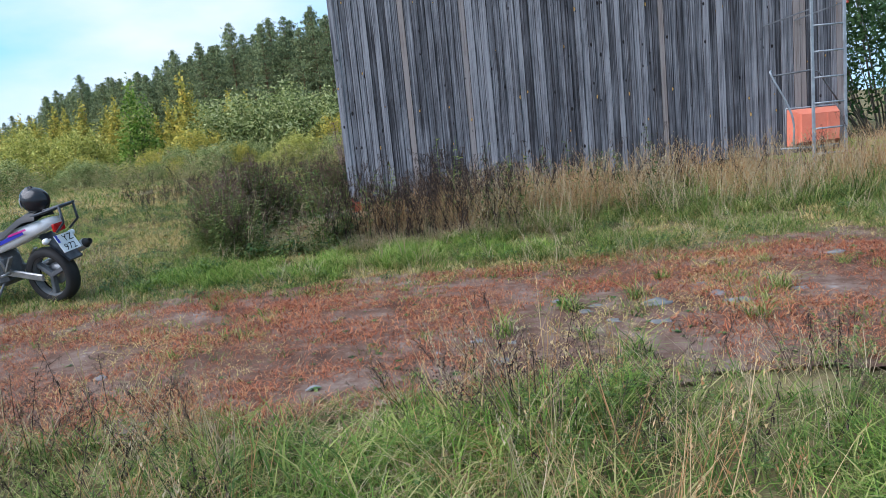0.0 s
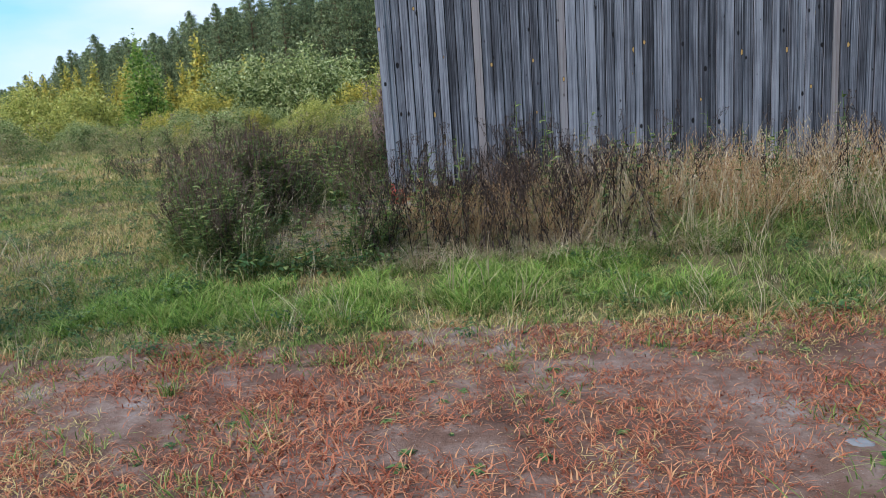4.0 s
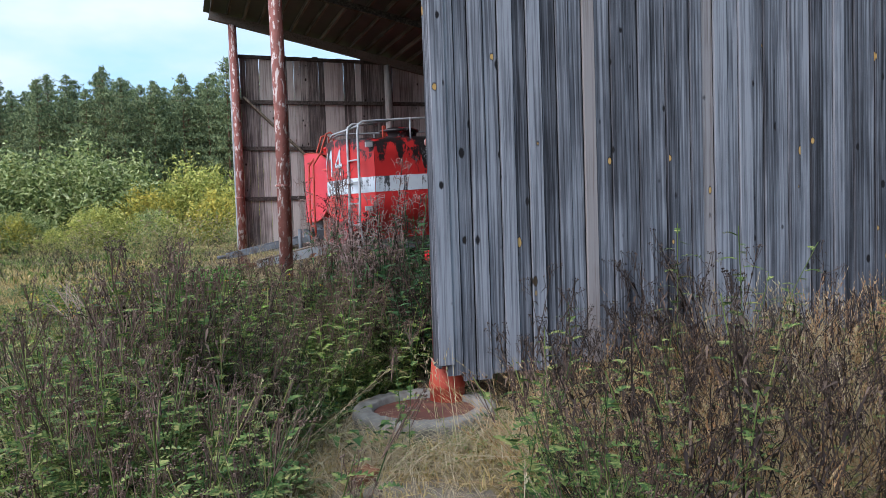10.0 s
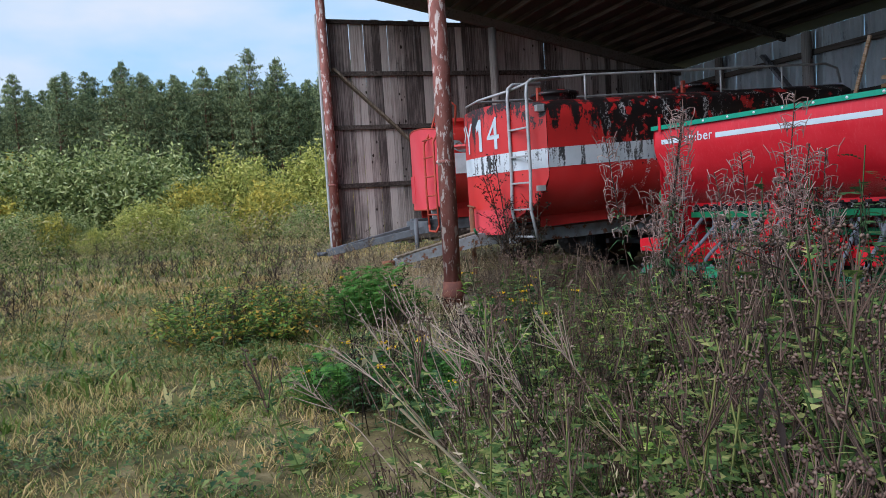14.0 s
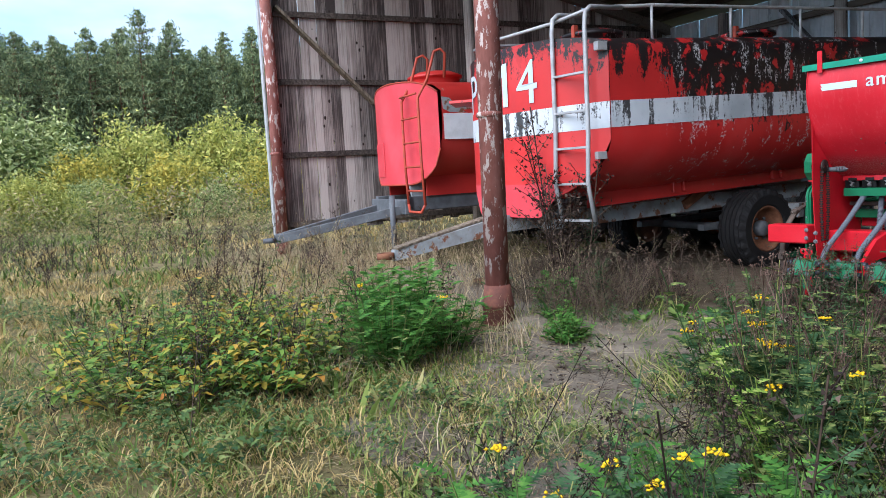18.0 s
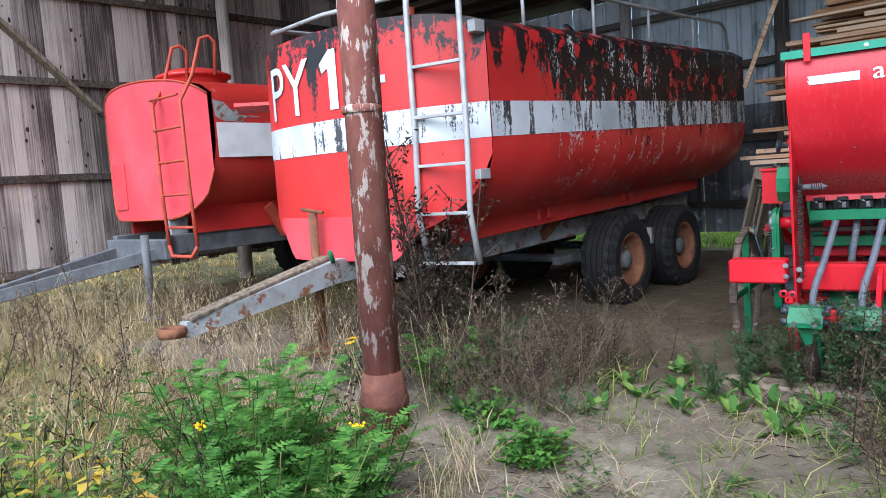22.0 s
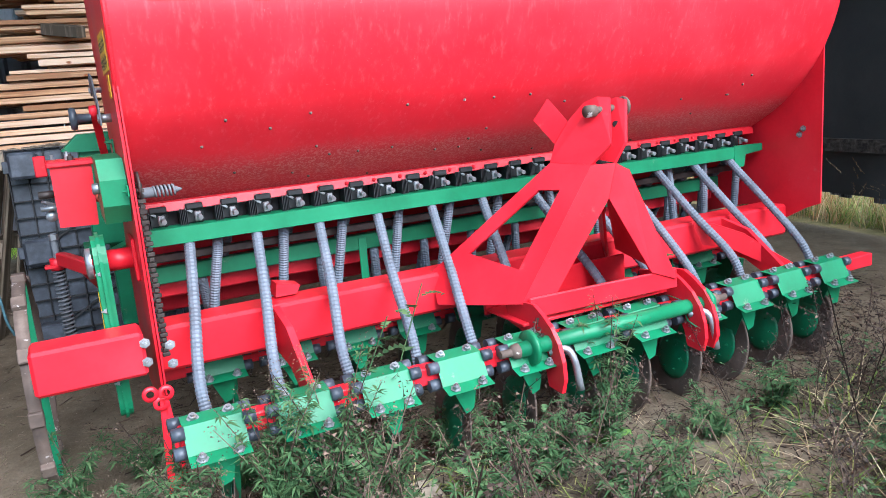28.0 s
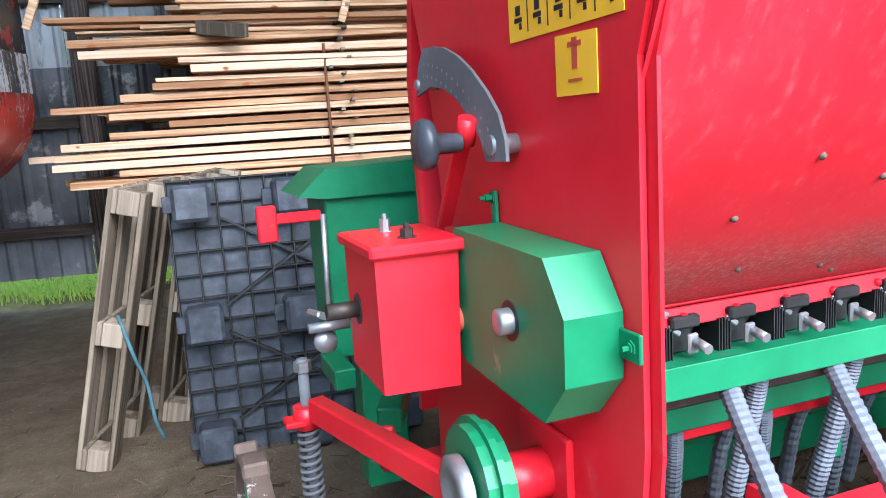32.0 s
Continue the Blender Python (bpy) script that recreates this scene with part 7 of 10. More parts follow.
        part("footrest", Geo().beam((-0.45, s * 0.15, 0.42), (-0.32, s * 0.17, 0.58), 0.02, 0.05, up=(0, 1, 0)).cyl((-0.4, s * 0.16, 0.4), (-0.4, s * 0.28, 0.4), 0.015), M_STEEL, t)
    part("rack", Geo().tube([(-0.05, 0.11, 0.97), (0.2, 0.12, 1.02), (0.42, 0.1, 1.07), (0.46, 0, 1.08), (0.42, -0.1, 1.07), (0.2, -0.12, 1.02), (-0.05, -0.11, 0.97)], 0.014, 8).tube([(0.42, 0.1, 1.07), (0.43, 0.1, 0.9), (0.3, 0.09, 0.8)], 0.013, 8).tube([(0.42, -0.1, 1.07), (0.43, -0.1, 0.9), (0.3, -0.09, 0.8)], 0.013, 8).box((0.32, 0, 1.06), (0.26, 0.2, 0.02), pose(0, 0, 0, 0, -10, 0).to_3x3(), 0.008), M_PLASTIC, t, "black luggage rack")
    for s in (-1, 1):
        part("fork", Geo().tube([(-1.42, s * 0.1, 0.3), (-1.2, s * 0.1, 0.95)], 0.025, 10), M_STEEL, t)
        part("handlebar", Geo().tube([(-1.15, 0, 0.98), (-1.12, s * 0.2, 1.02), (-1.02, s * 0.36, 1.0)], 0.014, 8), M_PLASTIC, t)
    part("front_fairing", Geo().lathe((-1.35, 0, 0.88), (1, 0, 0.1), [(0.0, -0.2), (0.12, -0.15), (0.19, 0.0), (0.2, 0.15)], 18), M_WHITE, t)
    part("side_stand", Geo().cyl((-0.55, -0.12, 0.3), (-0.6, -0.34, 0.03), 0.014), M_DARKFRAME, t)
    h = thing("helmet", pose(-4.21, 8.0, 0.075, 0, 0, -18) @ pose(0, 0, 0, 7, 0, 0) @ pose(0.02, 0.02, 1.13), "black motorcycle helmet resting on the motorcycle seat", "helmet")
    n, m = 24, 16
    g = Geo()
    v = []
    for i in range(m + 1):
        th = math.pi * (0.02 + 0.72 * i / m)
        for k in range(n):
            ph = 6.28318 * k / n
            v.append((0.165 * math.sin(th) * math.cos(ph), 0.125 * math.sin(th) * math.sin(ph), 0.14 * math.cos(th) + (0.02 if math.cos(ph) < -0.3 else 0)))
    g.add(v, [(i * n + k, (i + 1) * n + k, (i + 1) * n + (k + 1) % n, i * n + (k + 1) % n) for i in range(m) for k in range(n)] + [tuple(range(n))[::-1], tuple(m * n + k for k in range(n))], True)
    part("shell", g, M_GLOSS, h)
    vis = Geo()
    v = []
    for i in range(7):
        th = math.pi * (0.34 + 0.28 * i / 6)
        for k in range(13):
            ph = math.pi * (0.66 + 0.68 * k / 12)
            v.append((0.172 * math.sin(th) * math.cos(ph), 0.131 * math.sin(th) * math.sin(ph), 0.146 * math.cos(th)))
    vis.add(v, [(i * 13 + k, (i + 1) * 13 + k, (i + 1) * 13 + k + 1, i * 13 + k + 1) for i in range(6) for k in range(12)], True)
    part("visor", vis, M_STEEL, h, "pale visor")


motorcycle()

# ---- forest, bushes, trees ----
def fast_mesh(name, V, F, mat, smooth=False):
    """A mesh from arrays of vertices and triangles."""
    me = bpy.data.meshes.new(name)
    V = np.asarray(V, dtype=np.float32).reshape(-1, 3)
    F = np.asarray(F, dtype=np.int32).reshape(-1, 3)
    me.vertices.add(len(V))
    me.vertices.foreach_set("co", V.ravel())
    me.loops.add(F.size)
    me.loops.foreach_set("vertex_index", F.ravel())
    me.polygons.add(len(F))
    me.polygons.foreach_set("loop_start", np.arange(0, F.size, 3, dtype=np.int32))
    me.update(calc_edges=True)
    if smooth:
        me.polygons.foreach_set("use_smooth", np.ones(len(F), dtype=bool))
    me.materials.append(mat)
    return me


def leaf_cards(cent, size, rs, ratio=0.45, droop=0.0, fold=0.15):
    """Small folded leaves at the given centres, turned at random: four triangles' worth of two each."""
    n = len(cent)
    a = rs.normal(size=(n, 3))
    a[:, 2] -= droop
    a /= np.linalg.norm(a, axis=1)[:, None]
    b = np.cross(a, rs.normal(size=(n, 3)))
    b /= np.linalg.norm(b, axis=1)[:, None]
    c = np.cross(a, b)
    s = (size * rs.uniform(0.6, 1.4, n))[:, None]
    p0 = cent - a * s * 0.5
    p1 = cent + a * s * 0.5
    q0 = cent + b * s * ratio * 0.5 + c * s * fold
    q1 = cent - b * s * ratio * 0.5 + c * s * fold
    V = np.stack([p0, q0, p1, q1], axis=1).reshape(-1, 3)
    k = np.arange(n)[:, None] * 4
    F = np.concatenate([k + [0, 1, 2], k + [0, 2, 3]], axis=1).reshape(-1, 3)
    return V, F


def pine(h, seed):
    """A Scots pine: bare lower trunk, layered sprays of needles, a ragged pointed top."""
    rs = np.random.RandomState(seed)
    p = thing("pine_tree", pose(0, 0, -400), "tall Scots pine with a reddish trunk at the forest edge", "tree", "pines of the forest edge")
    bend = rs.uniform(-0.35, 0.35, 2)
    tr = [(bend[0] * (i / 6) ** 2, bend[1] * (i / 6) ** 2, h * 0.98 * i / 6) for i in range(7)]
    part("trunk", Geo().tube(tr, [0.2, 0.17, 0.145, 0.12, 0.09, 0.055, 0.015], 7), M_BARK, p)
    base = h * rs.uniform(0.2, 0.36)
    cents, limbs = [], Geo()
    nw = 24
    for i in range(nw):
        f = min(max((i + rs.uniform(-0.25, 0.25)) / (nw - 1), 0.0), 1.0)
        z = base + (h - base) * f
        reach = h * 0.19 * (1 - f) ** 0.6 * (0.55 + 0.45 * min(f * 3.0, 1)) * rs.uniform(0.75, 1.15) + 0.1
        axis = np.array([bend[0] * f * f, bend[1] * f * f, z])
        for k in range(6):
            a = k * 1.047 + rs.uniform(-0.5, 0.5)
            r = reach * rs.uniform(0.55, 1.12)
            d = np.array([math.cos(a) * r, math.sin(a) * r, r * rs.uniform(-0.08, 0.16) + 0.3 * f])
            if k < 4:
                limbs.tube([tuple(axis - [0, 0, 0.1]), tuple(axis + d)], [0.035, 0.008], 3, False)
            if f < 0.2 and rs.uniform() < 0.45:
                continue
            m = int(6 + 9 * r)
            t = rs.uniform(0.15, 1.05, m) ** 0.7
            c = axis + d[None, :] * t[:, None]
            wide = (0.12 + 0.17 * r * (1 - 0.4 * t))[:, None]
            cents.append(c + rs.normal(size=(m, 3)) * wide * [1, 1, 0.4] + [0, 0, 0.05])
    part("limb", limbs, M_BARK, p)
    cents = np.concatenate(cents)
    cl = np.repeat(cents, 2, axis=0) + rs.normal(size=(len(cents) * 2, 3)) * 0.1
    V, F = leaf_cards(cl, 0.4, rs, 0.22, -0.7)
    ob = new("crown", fast_mesh("crown", V, F, F_PINE))
    ob.parent = p
    return p


pines = [pine(h, 100 + i) for i, h in enumerate((16.6, 17.6, 18.0, 16.0, 17.0, 15.6))]
rs = np.random.RandomState(5)


def forest_edge(x):
    return 95.0 if x > -14 else 95.0 + (-14 - x) * 0.55 + 0.0035 * (x + 14) ** 2


n_tree = 0
for row in range(7):
    x = -118.0
    while x < 34:
        y = forest_edge(x) + row * 3.4 + rs.uniform(-1.2, 1.2)
        sc = rs.uniform(0.9, 1.05)
        src = pines[rs.randint(len(pines))]
        sc *= 1 - 0.16 * smooth01(20, 50, -x)
        if x < -0.5 * y:
            sc *= 0.74 + 0.1 * math.sin(x * 0.7)
            if row > 3:
                x += 9.0
                continue
        if n_tree < len(pines):
            ob = pines[n_tree]
            ob.matrix_basis = pose(x, y, 0, 0, 0, rs.uniform(0, 360)) @ Matrix.Scale(sc, 4)
        else:
            ob = copy_thing(src, pose(x, y, 0, 0, 0, rs.uniform(0, 360)))
            ob.scale = (sc, sc, sc)
        n_tree += 1
        x += rs.uniform(1.8, 3.2)


def bush(name, label, cat, group, h, w, seed, mat, leaf, count, ratio=0.4, stems=9, spire=0.0):
    """A many-stemmed bush: shoots fan out to a lobed dome; leaves gather along them and thickest at their tips."""
    rs = np.random.RandomState(seed)
    p = thing(name, pose(0, 0, -400), label, cat, group)
    g, cents = Geo(), []
    lobes = [(rs.uniform(0, 6.283), rs.uniform(0.1, 0.3)) for i in range(5)]
    shoots = stems * 16
    m = count // shoots
    for i in range(shoots):
        a, u = rs.uniform(0, 6.283), rs.uniform(0, 1)
        lob = 0.86 + sum(q * max(0, math.cos(a - b)) ** 3 for b, q in lobes)
        el = math.asin(u ** 0.8)
        rad = rs.uniform(0.55, 1.0) ** 0.5
        top = np.array([math.cos(a) * math.cos(el) * w / 2 * lob * rad, math.sin(a) * math.cos(el) * w / 2 * lob * rad, h * (0.12 + 0.8 * math.sin(el) * rad) * rs.uniform(0.9, 1.1)])
        if spire:
            top[:2] *= max(0.12, 1 - spire * top[2] / h)
        foot = top * [0.2, 0.2, 0]
        if i % 5 == 0:
            g.tube([tuple(foot), tuple(foot * 0.3 + top * 0.6 + [0, 0, 0.1]), tuple(top)], [0.03, 0.018, 0.006], 4, False)
        t = 1 - 0.55 * rs.uniform(0, 1, m) ** 1.3
        up = rs.uniform(0, 1, m) ** 2 * 0.14 * h
        c = foot[None, :] * (1 - t)[:, None] + top[None, :] * t[:, None]
        c += rs.normal(size=(m, 3)) * 0.042 * w * [1, 1, 0.7] * (0.4 + 0.9 * (1 - up / (0.14 * h)))[:, None]
        c[:, 2] = np.maximum(c[:, 2] + up, 0.08)
        cents.append(c)
    tagged(part("stem", g, M_TWIG, p), kind="stuff")
    V, F = leaf_cards(np.concatenate(cents), leaf, rs, ratio)
    ob = new("crown", fast_mesh("crown", V, F, mat))
    ob.parent = p
    return p


willows = [bush("willow_bush", "grey-green willow bush at the field edge", "bush", "bushes at the field edge", 5.5, 6.2, 21 + i, F_WILLOW, 0.23, 12000) for i in range(2)]
olives = [bush("sallow_bush", "broad yellow-green sallow bush at the field edge", "bush", "bushes at the field edge", 5.0, 6.4, 26 + i, F_OLIVE, 0.23, 11000) for i in range(2)]
golds = [bush("golden_bush", "yellowing leafy bush at the field edge", "bush", "bushes at the field edge", 3.1, 3.8, 31 + i, F_GOLD, 0.17, 8000) for i in range(2)]
birch = bush("young_birch", "slender young birch with pale green leaves", "tree", "young trees at the field edge", 6.2, 3.2, 41, F_VERGE, 0.17, 3600, 0.6, 8, 0.62)
ochre = bush("autumn_birch", "young birch in yellow autumn leaf", "tree", "young trees at the field edge", 7.0, 3.0, 43, F_GOLD, 0.26, 2600, 0.6, 8, 0.7)


def put(src, used, x, y, s, r, z=None):
    m = pose(x, y, gz(x, y) - 0.05 if z is None else z, 0, 0, r)
    if src not in used:
        used.append(src)
        src.matrix_basis = m
        ob = src
    else:
        ob = copy_thing(src, m)
    ob.scale = (s * rnd.uniform(0.92, 1.12), s * rnd.uniform(0.92, 1.12), s)


used = []
for x, y, s, k in ((-8.3, 45.5, 0.98, 0), (-11.7, 45.5, 0.92, 1), (-6.6, 47.5, 0.72, 1), (-14.4, 48, 0.55, 0), (12.5, 50, 0.95, 1), (-34, 52, 0.5, 0), (-41, 55, 0.55, 1)):
    put(willows[k], used, x, y, s, rnd.uniform(0, 360))
for x, y, s, k in ((-3.4, 46.5, 0.86, 0), (0.4, 47, 0.9, 1), (4.4, 48, 0.95, 0), (8.6, 48, 0.95, 1), (-21.4, 46, 0.74, 0), (-24.8, 46.5, 0.8, 1), (-28.4, 47, 0.76, 0), (-31.8, 49, 0.66, 1), (-38, 52, 0.7, 0), (-45, 56, 0.8, 1)):
    put(olives[k], used, x, y, s, rnd.uniform(0, 360))
for x, y, s in ((-13.3, 43, 0.98), (-5.4, 43.5, 0.95), (-2.2, 42, 0.85), (1.6, 41, 0.9), (5.0, 41, 0.95), (8.4, 42, 1.0), (-15.6, 42, 0.62), (-10.4, 40.5, 0.55), (-19.6, 42, 0.6), (-23.0, 41.5, 0.55), (-26.8, 42, 0.6), (-30.4, 43, 0.62), (-7.4, 41, 0.5), (-35, 45, 0.7), (11.6, 43, 1.0), (-17.4, 39.5, 0.42), (-13.0, 38.5, 0.4), (-21.6, 38.5, 0.4)):
    put(golds[rnd.randint(0, 1)], used, x, y, s, rnd.uniform(0, 360))
for i in range(44):
    x = -37 + 1.1 * i + rnd.uniform(-0.6, 0.6)
    put((olives + willows)[rnd.randint(0, 3)], used, x, rnd.uniform(37.5, 43), rnd.uniform(0.2, 0.38), rnd.uniform(0, 360))
put(birch, used, -17.4, 45.0, 1.0, 20)
put(birch, used, -33.0, 50.0, 0.8, 140)
for i in range(34):
    x = -96 + 2.3 * i + rnd.uniform(-1, 1)
    put(ochre, used, x, forest_edge(x) - rnd.uniform(8, 24), rnd.uniform(1.05, 1.5), rnd.uniform(0, 360), 0.0)

rowan = bush("rowan_tree", "dark dense rowan tree behind the shed with red berries", "tree", "", 7.5, 6.5, 51, F_ROWAN, 0.16, 15000, 0.4, 12)
rowan.matrix_basis = pose(11.6, 19.0, 0.2, 0, 0, 10)
berries = Geo()
for i in range(26):
    a, z = rnd.uniform(2.6, 5.2), rnd.uniform(2.0, 5.5)
    r = rnd.uniform(2.2, 3.0)
    c = Vector((r * math.cos(a), r * math.sin(a), z))
    for k in range(8):
        d = c + Vector((rnd.uniform(-0.07, 0.07), rnd.uniform(-0.07, 0.07), rnd.uniform(-0.05, 0.05)))
        berries.lathe(d, (0, 0, 1), [(0.0, -0.025), (0.025, 0.0), (0.0, 0.025)], 5)
tagged(part("berry_cluster", berries, M_LADRED, rowan, "clusters of red berries"), kind="stuff")
r2 = bush("dark_bush", "dark green bush behind the shed", "bush", "", 4.2, 4.5, 53, F_ROWAN, 0.15, 6000, 0.4, 9)
r2.matrix_basis = pose(15.5, 22.0, 0.1, 0, 0, 10)

# ---- grass and weeds ----
def blade(h, w, lean, ang, x=0.0, y=0.0, twist=0.0, short=False):
    """One blade of five points: two quads' worth of triangles."""
    ca, sa = math.cos(ang), math.sin(ang)
    px, py = -math.sin(ang + twist), math.cos(ang + twist)
    V = []
    for t, ww in ((0, 1.0), (0.55, 0.8)) if short else ((0, 1.0), (0.45, 0.85), (0.8, 0.5)):
        o, z = lean * h * t * t, h * (t - 0.28 * lean * t * t)
        V += [(x + ca * o - px * w * ww / 2, y + sa * o - py * w * ww / 2, z), (x + ca * o + px * w * ww / 2, y + sa * o + py * w * ww / 2, z)]
    V.append((x + ca * lean * h, y + sa * lean * h, h * (1 - 0.28 * lean)))
    F = [(0, 1, 3), (0, 3, 2), (2, 3, 4)] if short else [(0, 1, 3), (0, 3, 2), (2, 3, 5), (2, 5, 4), (4, 5, 6)]
    return V, F


class Tris:
    """Triangles of one plant template."""

    def __init__(self):
        self.V, self.F = [], []

    def add(self, V, F):
        b = len(self.V)
        self.V += [tuple(v) for v in V]
        self.F += [tuple(b + i for i in f) for f in F]
        return self

    def stick(self, p0, p1, r):
        p0, p1 = Vector(p0), Vector(p1)
        t = (p1 - p0).normalized()
        a = t.orthogonal().normalized()
        b = t.cross(a)
        V = []
        for p, rr in ((p0, r), (p1, r * 0.7)):
            for k in range(3):
                an = 2.0944 * k
                V.append(p + (a * math.cos(an) + b * math.sin(an)) * rr)
        return self.add(V, [(k, (k + 1) % 3, 3 + (k + 1) % 3) for k in range(3)] + [(k, 3 + (k + 1) % 3, 3 + k) for k in range(3)])

    def dot(self, c, r):
        c = Vector(c)
        V = [c + Vector(d) * r for d in ((1, 0, 0), (0, 1, 0), (-1, 0, 0), (0, -1, 0), (0, 0, 0.8), (0, 0, -0.8))]
        return self.add(V, [(0, 1, 4), (1, 2, 4), (2, 3, 4), (3, 0, 4), (1, 0, 5), (2, 1, 5), (3, 2, 5), (0, 3, 5)])

    def leaf(self, base, way, ln, w, sag=0.25):
        """A lance-shaped leaf folded along its middle."""
        b, d = Vector(base), Vector(way).normalized()
        side = d.cross(Vector((0, 0, 1)))
        side = side.normalized() if side.length > 1e-3 else Vector((1, 0, 0))
        up = side.cross(d)
        p = [b, b + d * ln * 0.4 + side * w / 2 + up * w * 0.12, b + d * ln * 0.4 - up * 0.02 * ln, b + d * ln * 0.4 - side * w / 2 + up * w * 0.12, b + d * ln - Vector((0, 0, sag * ln))]
        return self.add(p, [(0, 1, 2), (0, 2, 3), (1, 4, 2), (2, 4, 3)])

    def pinnate(self, base, way, ln, w, pairs=6, sag=0.3):
        """A feather-cut leaf: leaflets in pairs along a stalk."""
        b, d = Vector(base), Vector(way).normalized()
        side = d.cross(Vector((0, 0, 1)))
        side = side.normalized() if side.length > 1e-3 else Vector((1, 0, 0))
        for i in range(pairs):
            t = (i + 0.8) / pairs
            c = b + d * ln * t - Vector((0, 0, sag * ln * t * t))
            lw = w / 2 * math.sin(math.pi * (0.15 + 0.8 * t)) + 0.004
            for s in (-1, 1):
                tip = c + side * s * lw + d * ln / pairs * 0.7
                self.add([c, c + d * ln / pairs * 0.75, tip], [(0, 1, 2) if s > 0 else (0, 2, 1)])
        return self


WALKED = ((0, -1), (-0.1, 1.2), (-0.4, 3.0), (-1.6, 5.0), (-2.4, 6.6), (-3.0, 8.4), (-3.6, 9.5), (-4.2, 10.6), (-4.5, 11.9), (-4.45, 13.2), (-4.3, 14.3), (-4.1, 15.5), (-3.6, 16.1), (-2.9, 16.5), (-1.9, 16.6), (-1.2, 16.6), (-0.5, 17.2))


def near_path(x, y):
    """Distance from the trodden line."""
    best = 99.0
    for (x0, y0), (x1, y1) in zip(WALKED, WALKED[1:]):
        dx, dy = x1 - x0, y1 - y0
        t = min(max(((x - x0) * dx + (y - y0) * dy) / (dx * dx + dy * dy), 0.0), 1.0)
        best = min(best, math.hypot(x - x0 - t * dx, y - y0 - t * dy))
    return best


def scatter(name, label, cat, mat, temps, pts, lo=0.8, hi=1.25, lift=0.0, lean=0.2, seed=1, swell=0.45, spin=6.283):
    """Sets templates out at points of the ground as ONE object of kind stuff."""
    rs = np.random.RandomState(seed)
    Vs, Fs, off = [], [], 0
    arrs = [(np.array(t.V, dtype=np.float32), np.array(t.F, dtype=np.int32)) for t in temps]
    for x, y in pts:
        V, F = arrs[rs.randint(len(arrs))]
        if hi * float(V[:, 2].max()) > 0.22 and near_path(x, y) < 0.45:
            continue
        a, s = rs.uniform(0, spin), rs.uniform(lo, hi) * (1 + swell * noise.noise((x * 1.1, y * 1.1, 4.0)))
        c, sn = math.cos(a) * s, math.sin(a) * s
        lx, ly = rs.normal(0, lean, 2)
        W = np.empty_like(V)
        W[:, 0] = c * V[:, 0] - sn * V[:, 1] + x + lx * V[:, 2]
        W[:, 1] = sn * V[:, 0] + c * V[:, 1] + y + ly * V[:, 2]
        W[:, 2] = V[:, 2] * s + gz(x, y) + lift
        Vs.append(W)
        Fs.append(F + off)
        off += len(V)
    ob = new(name, fast_mesh(name, np.concatenate(Vs), np.concatenate(Fs), mat))
    return tagged(ob, label, cat, "", "stuff")


def tuft(rs, n, h0, h1, w, r, lean0, lean1):
    t = Tris()
    for i in range(n):
        a, q = rs.uniform(0, 6.283), r * math.sqrt(rs.uniform(0, 1))
        t.add(*blade(rs.uniform(h0, h1), w * rs.uniform(0.7, 1.3), rs.uniform(lean0, lean1), rs.uniform(0, 6.283), q * math.cos(a), q * math.sin(a), rs.uniform(-0.6, 0.6), h1 < 0.15))
    return t


def seed_tuft(rs, n, h0, h1, r):
    """Dry stalks with drooping seed heads."""
    t = Tris()
    for i in range(n):
        a, q = rs.uniform(0, 6.283), r * math.sqrt(rs.uniform(0, 1))
        h, ln, an = rs.uniform(h0, h1), rs.uniform(0.08, 0.45), rs.uniform(0, 6.283)
        x, y = q * math.cos(a), q * math.sin(a)
        t.add(*blade(h, 0.0055, ln, an, x, y))
        tx, ty, tz = x + math.cos(an) * ln * h, y + math.sin(an) * ln * h, h * (1 - 0.28 * ln)
        dx, dy = math.cos(an) * 0.06, math.sin(an) * 0.06
        for k in range(8):
            f = k / 8
            c = Vector((tx - dx * (1 - f) * 1.4, ty - dy * (1 - f) * 1.4, tz - 0.13 * (1 - f) + 0.02 * f))
            w = 0.012 * (1.2 - f)
            t.add([c, c + Vector((rs.uniform(-w, w), rs.uniform(-w, w), 0.03)), c + Vector((rs.uniform(-w, w), rs.uniform(-w, w), 0.014))], [(0, 1, 2)])
    return t


def head_of(t, rs, top, wide, n, r0, r1):
    """A flat head of small dry buttons on short stalks."""
    for k in range(n):
        a, r = rs.uniform(0, 6.283), wide * math.sqrt(rs.uniform(0, 1))
        p = top + Vector((math.cos(a) * r, math.sin(a) * r, rs.uniform(0.0, 0.014) + 0.25 * (wide - r)))
        if k % 4 == 0:
            t.stick(top - Vector((0, 0, 0.07)), p, 0.0014)
        q = rs.uniform(r0, r1)
        t.add([p + Vector((q, 0, 0)), p + Vector((-0.5 * q, 0.87 * q, 0)), p + Vector((-0.5 * q, -0.87 * q, 0)), p + Vector((0, 0, 0.8 * q)), p - Vector((0, 0, q))], [(0, 1, 3), (1, 2, 3), (2, 0, 3), (1, 0, 4), (2, 1, 4), (0, 2, 4)])


